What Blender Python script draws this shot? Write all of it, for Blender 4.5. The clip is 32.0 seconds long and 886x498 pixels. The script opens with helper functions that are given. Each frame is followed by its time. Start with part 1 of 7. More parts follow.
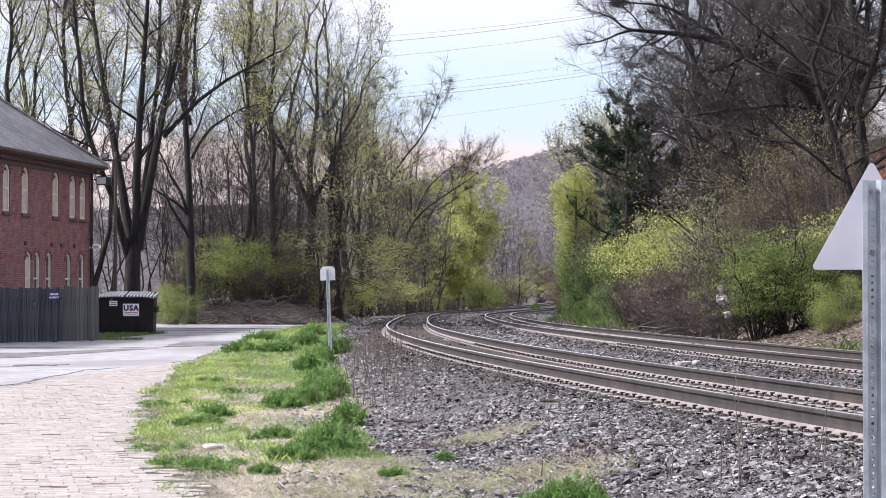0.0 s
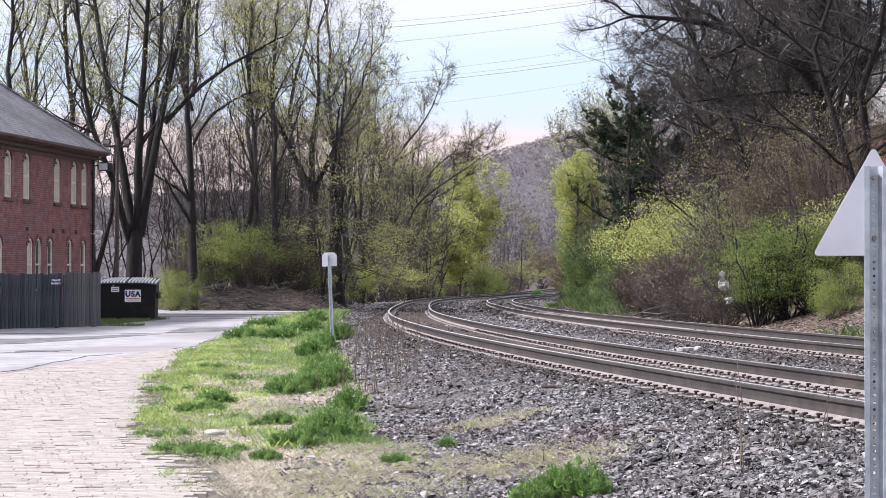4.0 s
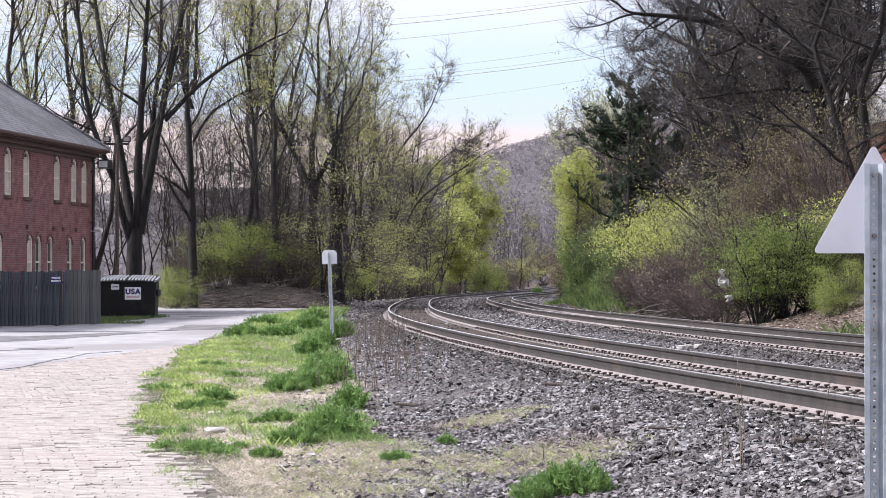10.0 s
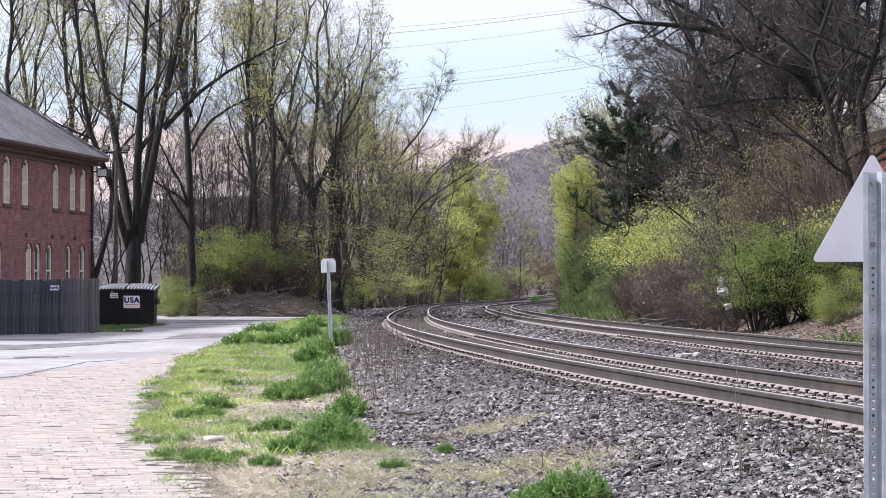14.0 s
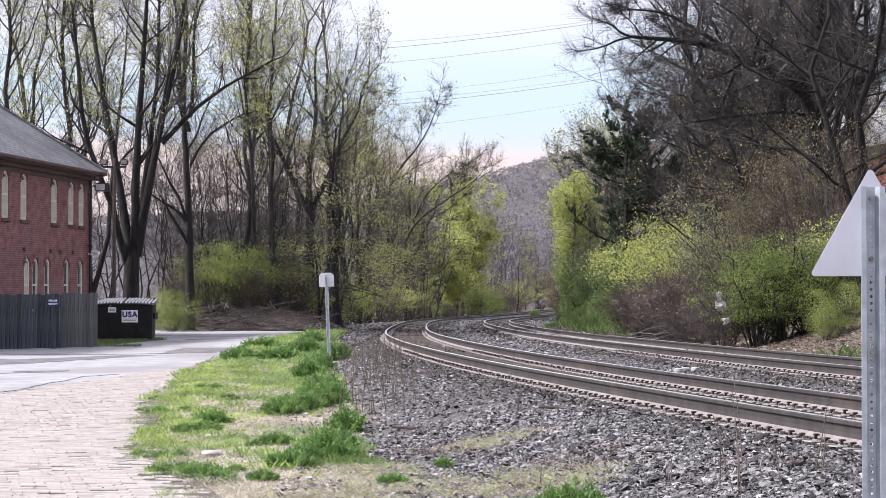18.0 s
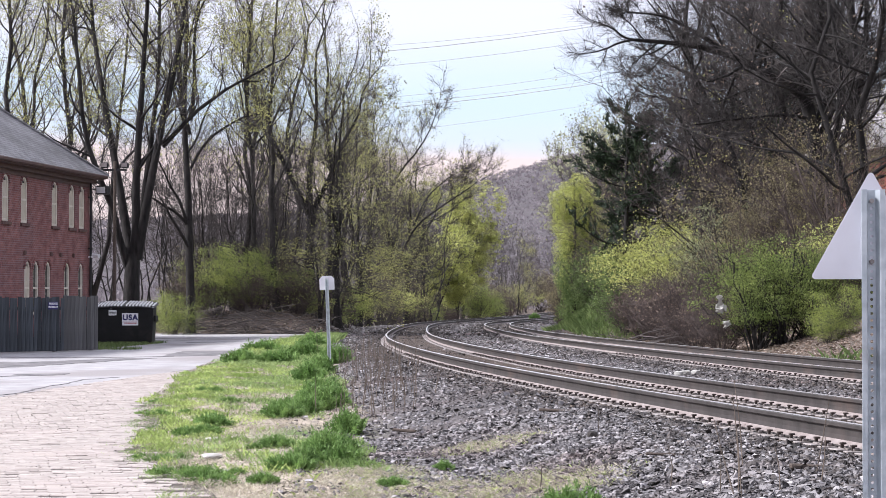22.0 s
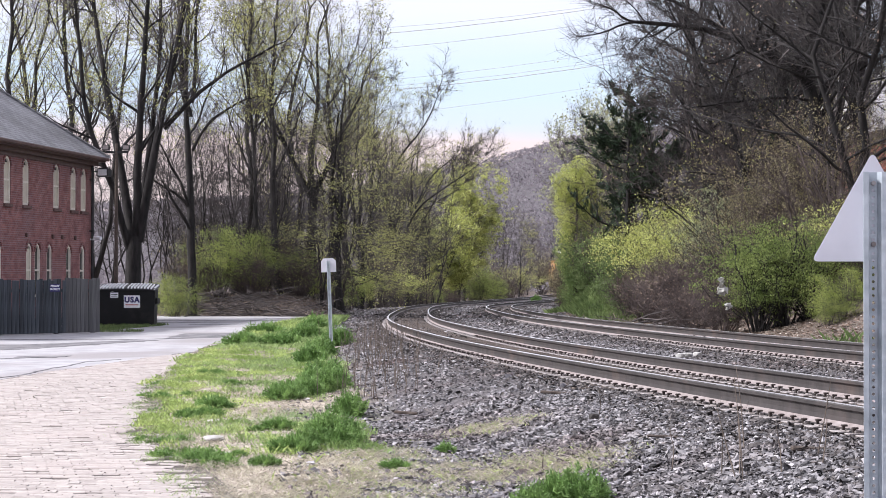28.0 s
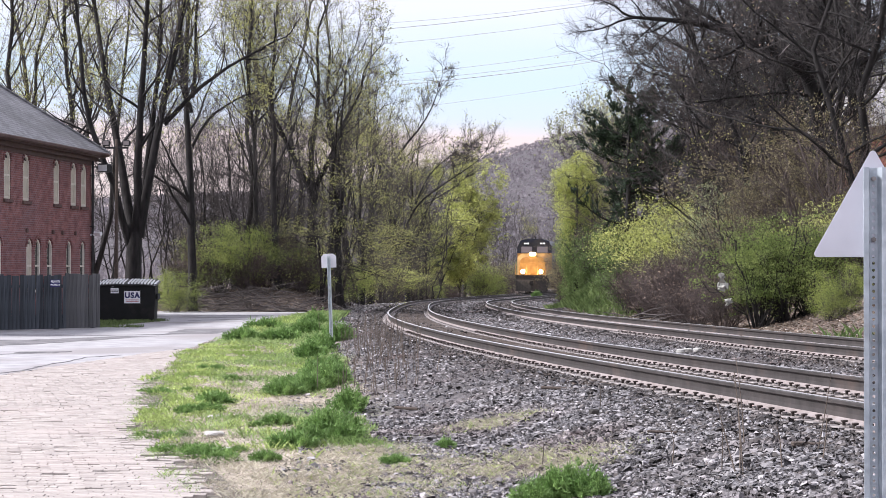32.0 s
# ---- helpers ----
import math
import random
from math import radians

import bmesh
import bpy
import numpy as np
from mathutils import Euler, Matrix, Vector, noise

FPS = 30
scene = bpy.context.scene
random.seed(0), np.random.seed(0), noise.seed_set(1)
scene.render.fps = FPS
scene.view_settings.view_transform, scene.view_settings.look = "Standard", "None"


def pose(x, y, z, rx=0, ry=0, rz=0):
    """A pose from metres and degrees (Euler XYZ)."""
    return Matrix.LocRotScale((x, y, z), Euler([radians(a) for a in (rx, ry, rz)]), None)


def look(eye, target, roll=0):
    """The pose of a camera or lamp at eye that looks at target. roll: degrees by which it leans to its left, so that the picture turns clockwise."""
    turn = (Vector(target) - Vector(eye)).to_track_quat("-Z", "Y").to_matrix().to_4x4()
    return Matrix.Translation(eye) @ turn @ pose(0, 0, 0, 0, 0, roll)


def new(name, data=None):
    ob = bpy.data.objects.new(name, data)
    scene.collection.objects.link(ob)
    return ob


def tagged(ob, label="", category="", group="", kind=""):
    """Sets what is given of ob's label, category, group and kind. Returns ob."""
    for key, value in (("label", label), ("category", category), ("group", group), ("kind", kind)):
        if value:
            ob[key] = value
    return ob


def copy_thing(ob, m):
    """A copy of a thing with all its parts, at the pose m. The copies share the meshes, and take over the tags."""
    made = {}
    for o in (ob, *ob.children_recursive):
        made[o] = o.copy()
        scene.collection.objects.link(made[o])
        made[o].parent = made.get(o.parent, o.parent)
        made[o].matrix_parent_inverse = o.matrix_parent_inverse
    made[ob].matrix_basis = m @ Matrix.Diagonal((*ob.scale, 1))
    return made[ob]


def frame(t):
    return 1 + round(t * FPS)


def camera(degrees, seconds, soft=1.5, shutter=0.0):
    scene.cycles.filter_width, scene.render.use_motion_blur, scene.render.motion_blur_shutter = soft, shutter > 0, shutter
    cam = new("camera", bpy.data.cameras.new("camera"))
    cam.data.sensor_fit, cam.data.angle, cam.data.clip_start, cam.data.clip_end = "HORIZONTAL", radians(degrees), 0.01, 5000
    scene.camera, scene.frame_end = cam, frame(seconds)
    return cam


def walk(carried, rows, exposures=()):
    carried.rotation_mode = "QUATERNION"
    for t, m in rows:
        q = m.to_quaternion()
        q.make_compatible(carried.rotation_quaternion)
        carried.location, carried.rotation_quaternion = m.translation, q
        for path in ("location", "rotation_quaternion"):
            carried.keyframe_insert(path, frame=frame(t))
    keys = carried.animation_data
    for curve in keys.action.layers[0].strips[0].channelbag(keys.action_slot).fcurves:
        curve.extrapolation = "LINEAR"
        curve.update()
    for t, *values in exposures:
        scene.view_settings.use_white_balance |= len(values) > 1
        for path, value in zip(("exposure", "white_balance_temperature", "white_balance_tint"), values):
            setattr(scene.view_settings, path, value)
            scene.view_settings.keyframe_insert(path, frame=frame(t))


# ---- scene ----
# seconds, tilt and turn in degrees: the camera stands in one spot and nods a little
HELD = [
    (0, 1.0216, -0.0485), (0.5, 0.9569, -0.0467), (1, 0.8859, -0.0394), (1.5, 0.8110, -0.0288), (2, 0.7431, -0.0241),
    (2.5, 0.6945, -0.0201), (3, 0.6650, -0.0102), (3.5, 0.6435, -0.0008), (5.5, 0.5912, -0.0001), (6, 0.5670, 0.0012),
    (6.5, 0.5429, 0.0050), (7, 0.5245, 0.0073), (7.5, 0.5196, 0.0042), (8, 0.5272, 0.0003), (8.5, 0.5380, -0.0003),
    (9, 0.5425, 0.0000), (9.5, 0.5460, 0.0001), (10, 0.5617, 0.0001), (10.5, 0.5893, -0.0045), (11, 0.6179, -0.0090),
    (11.5, 0.6410, -0.0042), (12, 0.6561, 0.0003), (12.5, 0.6692, -0.0054), (13, 0.6955, -0.0170), (13.5, 0.7414, -0.0241),
    (14, 0.7993, -0.0312), (14.5, 0.8580, -0.0483), (16.5, 1.0520, -0.0754), (17, 1.0975, -0.0804), (17.5, 1.1481, -0.0831),
    (18, 1.2022, -0.0819), (18.5, 1.2473, -0.0816), (19, 1.2754, -0.0858), (19.5, 1.2982, -0.0912), (20, 1.3247, -0.0938),
    (20.5, 1.3446, -0.0911), (21, 1.3410, -0.0817), (21.5, 1.3167, -0.0724), (22, 1.2875, -0.0694), (22.5, 1.2599, -0.0697),
    (23, 1.2382, -0.0705), (23.5, 1.2179, -0.0710), (24, 1.1889, -0.0707), (24.5, 1.1495, -0.0710), (25, 1.1007, -0.0677),
    (25.5, 1.0460, -0.0565), (27.5, 0.8340, -0.0242), (28, 0.7915, -0.0242), (28.5, 0.7612, -0.0242), (29, 0.7350, -0.0242),
    (29.5, 0.7059, -0.0227), (30, 0.6812, -0.0206), (30.5, 0.6689, -0.0192), (31, 0.6660, -0.0182), (31.5, 0.6658, -0.0187),
    (32, 0.6659, -0.0168),
]
cam = camera(24.48, 32.0, 0.8)
walk(cam, [(t, pose(0, 0, 1.5, 90 + tilt, 0, turn)) for t, tilt, turn in HELD], exposures=((0, 0.59, 6150, 14), (32, 0.59, 6150, 14)))

# ---- light: bright thin overcast, soft sun high on the left ----
SUN_UP, SUN_FROM = 42.0, 266.0
world = bpy.data.worlds.new("sky")
scene.world = world
world.use_nodes = True
wn, wl = world.node_tree.nodes, world.node_tree.links
sky = wn.new("ShaderNodeTexSky")
sky.sky_type, sky.sun_disc = "NISHITA", False
sky.sun_elevation, sky.sun_rotation = radians(SUN_UP), radians(SUN_FROM)
sky.air_density, sky.dust_density, sky.ozone_density = 1.0, 2.0, 1.0
# haze at the horizon, a clear gap above it, then a bright cloud deck
coord = wn.new("ShaderNodeTexCoord")
stretch = wn.new("ShaderNodeMapping")
stretch.inputs["Scale"].default_value = (1.0, 1.0, 6.0)
cloud = wn.new("ShaderNodeTexNoise")
cloud.inputs["Scale"].default_value, cloud.inputs["Detail"].default_value = 3.0, 6.0
part_z = wn.new("ShaderNodeSeparateXYZ")
lift = wn.new("ShaderNodeMath")
lift.operation = "MULTIPLY_ADD"
lift.inputs[1].default_value = 0.06
ramp = wn.new("ShaderNodeValToRGB")
stops = ramp.color_ramp.elements
stops[0].position, stops[0].color = 0.06, (6.2, 5.2, 5.0, 1)
stops[1].position, stops[1].color = 0.40, (6.3, 6.3, 6.9, 1)
for at, tint in ((0.101, (6.5, 5.3, 5.1, 1)), (0.111, (5.0, 5.5, 6.2, 1)), (0.13, (4.7, 5.6, 6.4, 1)), (0.158, (6.0, 6.0, 6.6, 1))):
    e = stops.new(at)
    e.color = tint
veil = wn.new("ShaderNodeMix")
veil.data_type = "RGBA"
veil.inputs[0].default_value = 0.85
wl.new(coord.outputs["Generated"], stretch.inputs["Vector"])
wl.new(stretch.outputs["Vector"], cloud.inputs["Vector"])
wl.new(coord.outputs["Generated"], part_z.inputs[0])
wl.new(cloud.outputs["Fac"], lift.inputs[0])
wl.new(part_z.outputs["Z"], lift.inputs[2])
wl.new(lift.outputs[0], ramp.inputs["Fac"])
wl.new(sky.outputs["Color"], veil.inputs[6])
wl.new(ramp.outputs["Color"], veil.inputs[7])
wl.new(veil.outputs[2], wn["Background"].inputs["Color"])
wn["Background"].inputs["Strength"].default_value = 0.12
sun = new("sun", bpy.data.lights.new("sun", "SUN"))
sun.data.energy, sun.data.angle, sun.data.color = 5.0, radians(7), (1.0, 0.97, 0.93)
az = radians(SUN_FROM)
sun.matrix_basis = look((math.sin(az) * 50, math.cos(az) * 50, 50 * math.tan(radians(SUN_UP))), (0, 0, 0))


# ---- materials ----
def material(name, dark, light, scale=8.0, rough=0.85, metal=0.0, bump=0.3, detail=6.0, random_by="", spread=0.0, bump_scale=None,
             stain=None, stain_scale=0.6, stain_at=(0.5, 0.7), spec=0.3, thin=0.0, stretch=(1, 1, 1)):
    """A surface of two colours mixed by fine noise, stained by a coarse one, with relief; random_by varies its value by piece."""
    m = bpy.data.materials.new(name)
    m.use_nodes = True
    n, l = m.node_tree.nodes, m.node_tree.links
    b = n["Principled BSDF"]
    b.inputs["Roughness"].default_value, b.inputs["Metallic"].default_value = rough, metal
    b.inputs["Specular IOR Level"].default_value = spec
    tc = n.new("ShaderNodeTexCoord")
    mp = n.new("ShaderNodeMapping")
    mp.inputs["Scale"].default_value = stretch
    l.new(tc.outputs["Object"], mp.inputs["Vector"])
    fine = n.new("ShaderNodeTexNoise")
    fine.inputs["Scale"].default_value, fine.inputs["Detail"].default_value = scale, detail
    l.new(mp.outputs["Vector"], fine.inputs["Vector"])
    r = n.new("ShaderNodeValToRGB")
    r.color_ramp.elements[0].position, r.color_ramp.elements[1].position = 0.3, 0.7
    r.color_ramp.elements[0].color, r.color_ramp.elements[1].color = (*dark, 1), (*light, 1)
    l.new(fine.outputs["Fac"], r.inputs["Fac"])
    colour = r.outputs["Color"]
    if stain:
        coarse = n.new("ShaderNodeTexNoise")
        coarse.inputs["Scale"].default_value, coarse.inputs["Detail"].default_value = stain_scale, 4.0
        l.new(mp.outputs["Vector"], coarse.inputs["Vector"])
        sr = n.new("ShaderNodeValToRGB")
        sr.color_ramp.elements[0].position, sr.color_ramp.elements[1].position = stain_at
        l.new(coarse.outputs["Fac"], sr.inputs["Fac"])
        mx = n.new("ShaderNodeMix")
        mx.data_type = "RGBA"
        mx.inputs[7].default_value = (*stain, 1)
        l.new(sr.outputs["Color"], mx.inputs[0])
        l.new(colour, mx.inputs[6])
        colour = mx.outputs[2]
    if random_by:
        if random_by == "object":
            src = n.new("ShaderNodeObjectInfo").outputs["Random"]
        else:
            src = n.new("ShaderNodeNewGeometry").outputs["Random Per Island"]
        span = n.new("ShaderNodeMapRange")
        span.inputs["To Min"].default_value, span.inputs["To Max"].default_value = 1 - spread, 1 + spread
        l.new(src, span.inputs["Value"])
        hs = n.new("ShaderNodeHueSaturation")
        l.new(span.outputs["Result"], hs.inputs["Value"])
        l.new(colour, hs.inputs["Color"])
        colour = hs.outputs["Color"]
    l.new(colour, b.inputs["Base Color"])
    if bump:
        bn = n.new("ShaderNodeTexNoise")
        bn.inputs["Scale"].default_value, bn.inputs["Detail"].default_value = bump_scale or scale * 3, 5.0
        l.new(mp.outputs["Vector"], bn.inputs["Vector"])
        bp = n.new("ShaderNodeBump")
        bp.inputs["Strength"].default_value, bp.inputs["Distance"].default_value = bump, 0.02
        l.new(bn.outputs["Fac"], bp.inputs["Height"])
        l.new(bp.outputs["Normal"], b.inputs["Normal"])
    if thin:
        # leaves let part of the light through
        tr = n.new("ShaderNodeBsdfTranslucent")
        l.new(colour, tr.inputs["Color"])
        ad = n.new("ShaderNodeMixShader")
        ad.inputs["Fac"].default_value = thin
        l.new(b.outputs["BSDF"], ad.inputs[1])
        l.new(tr.outputs["BSDF"], ad.inputs[2])
        l.new(ad.outputs["Shader"], n["Material Output"].inputs["Surface"])
    return m


def glow(name, colour, strength):
    m = bpy.data.materials.new(name)
    m.use_nodes = True
    b = m.node_tree.nodes["Principled BSDF"]
    b.inputs["Base Color"].default_value = (0.8, 0.8, 0.8, 1)
    b.inputs["Emission Color"].default_value = (*colour, 1)
    b.inputs["Emission Strength"].default_value = strength
    return m


def brick_wall_material():
    """Running bond in the wall's own x and z, 0.2 by 0.068 m, mortar recessed."""
    m = material("brick_wall", (0.2, 0.08, 0.075), (0.35, 0.145, 0.135), 3.0, 0.9, bump=0.2, stain=(0.25, 0.118, 0.116), stain_scale=0.5)
    n, l = m.node_tree.nodes, m.node_tree.links
    b = n["Principled BSDF"]
    base = b.inputs["Base Color"].links[0].from_socket
    tc = n.new("ShaderNodeTexCoord")
    sep, com = n.new("ShaderNodeSeparateXYZ"), n.new("ShaderNodeCombineXYZ")
    l.new(tc.outputs["Object"], sep.inputs[0])
    l.new(sep.outputs["X"], com.inputs["X"])
    l.new(sep.outputs["Z"], com.inputs["Y"])
    br = n.new("ShaderNodeTexBrick")
    br.inputs["Scale"].default_value = 1.0
    br.inputs["Brick Width"].default_value, br.inputs["Row Height"].default_value = 0.21, 0.07
    br.inputs["Mortar Size"].default_value = 0.009
    br.inputs["Color1"].default_value, br.inputs["Color2"].default_value = (1, 1, 1, 1), (0.7, 0.68, 0.7, 1)
    br.inputs["Mortar"].default_value = (0.95, 1.6, 1.7, 1)
    l.new(com.outputs[0], br.inputs["Vector"])
    mx = n.new("ShaderNodeMix")
    mx.data_type, mx.blend_type = "RGBA", "MULTIPLY"
    mx.inputs[0].default_value = 1.0
    l.new(base, mx.inputs[6])
    l.new(br.outputs["Color"], mx.inputs[7])
    l.new(mx.outputs[2], b.inputs["Base Color"])
    bp = n.new("ShaderNodeBump")
    bp.invert = True
    bp.inputs["Strength"].default_value, bp.inputs["Distance"].default_value = 0.6, 0.01
    l.new(br.outputs["Fac"], bp.inputs["Height"])
    l.new(bp.outputs["Normal"], b.inputs["Normal"])
    return m


def shingle_material():
    m = material("shingles", (0.2, 0.195, 0.205), (0.3, 0.295, 0.305), 1.2, 0.9, bump=0.15, stain=(0.17, 0.165, 0.17), stain_scale=0.4)
    n, l = m.node_tree.nodes, m.node_tree.links
    b = n["Principled BSDF"]
    base = b.inputs["Base Color"].links[0].from_socket
    tc = n.new("ShaderNodeTexCoord")
    sep, com = n.new("ShaderNodeSeparateXYZ"), n.new("ShaderNodeCombineXYZ")
    l.new(tc.outputs["Object"], sep.inputs[0])
    l.new(sep.outputs["X"], com.inputs["X"])
    l.new(sep.outputs["Z"], com.inputs["Y"])
    br = n.new("ShaderNodeTexBrick")
    br.inputs["Scale"].default_value = 1.0
    br.inputs["Brick Width"].default_value, br.inputs["Row Height"].default_value = 0.3, 0.085
    br.inputs["Mortar Size"].default_value = 0.008
    br.inputs["Color1"].default_value, br.inputs["Color2"].default_value = (1.05, 1.05, 1.05, 1), (0.82, 0.82, 0.83, 1)
    br.inputs["Mortar"].default_value = (0.55, 0.55, 0.56, 1)
    l.new(com.outputs[0], br.inputs["Vector"])
    mx = n.new("ShaderNodeMix")
    mx.data_type, mx.blend_type = "RGBA", "MULTIPLY"
    mx.inputs[0].default_value = 1.0
    l.new(base, mx.inputs[6])
    l.new(br.outputs["Color"], mx.inputs[7])
    l.new(mx.outputs[2], b.inputs["Base Color"])
    return m


def ground_material():
    """Soil and leaf litter; where the sheet's masks say so, stone dust, turf or far woods."""
    m = material("ground_soil", (0.06, 0.047, 0.04), (0.15, 0.115, 0.095), 7.0, 0.95, bump=0.6, stain=(0.11, 0.095, 0.075), stain_scale=0.4)
    n, l = m.node_tree.nodes, m.node_tree.links
    b = n["Principled BSDF"]
    colour = b.inputs["Base Color"].links[0].from_socket
    for mask, dark, light, scale in (("stone_dust", (0.035, 0.031, 0.031), (0.14, 0.125, 0.125), 24.0), ("turf", (0.22, 0.19, 0.15), (0.44, 0.385, 0.31), 9.0),
                                     ("moss", (0.05, 0.09, 0.02), (0.13, 0.2, 0.05), 9.0), ("woods", (0.068, 0.06, 0.064), (0.1, 0.09, 0.094), 0.12)):
        at = n.new("ShaderNodeAttribute")
        at.attribute_name = mask
        fine = n.new("ShaderNodeTexNoise")
        fine.inputs["Scale"].default_value, fine.inputs["Detail"].default_value = scale, 8.0
        tc = n.new("ShaderNodeTexCoord")
        l.new(tc.outputs["Object"], fine.inputs["Vector"])
        r = n.new("ShaderNodeValToRGB")
        r.color_ramp.elements[0].position, r.color_ramp.elements[1].position = 0.35, 0.65
        r.color_ramp.elements[0].color, r.color_ramp.elements[1].color = (*dark, 1), (*light, 1)
        l.new(fine.outputs["Fac"], r.inputs["Fac"])
        mx = n.new("ShaderNodeMix")
        mx.data_type = "RGBA"
        l.new(at.outputs["Fac"], mx.inputs[0])
        l.new(colour, mx.inputs[6])
        l.new(r.outputs["Color"], mx.inputs[7])
        colour = mx.outputs[2]
    l.new(colour, b.inputs["Base Color"])
    return m


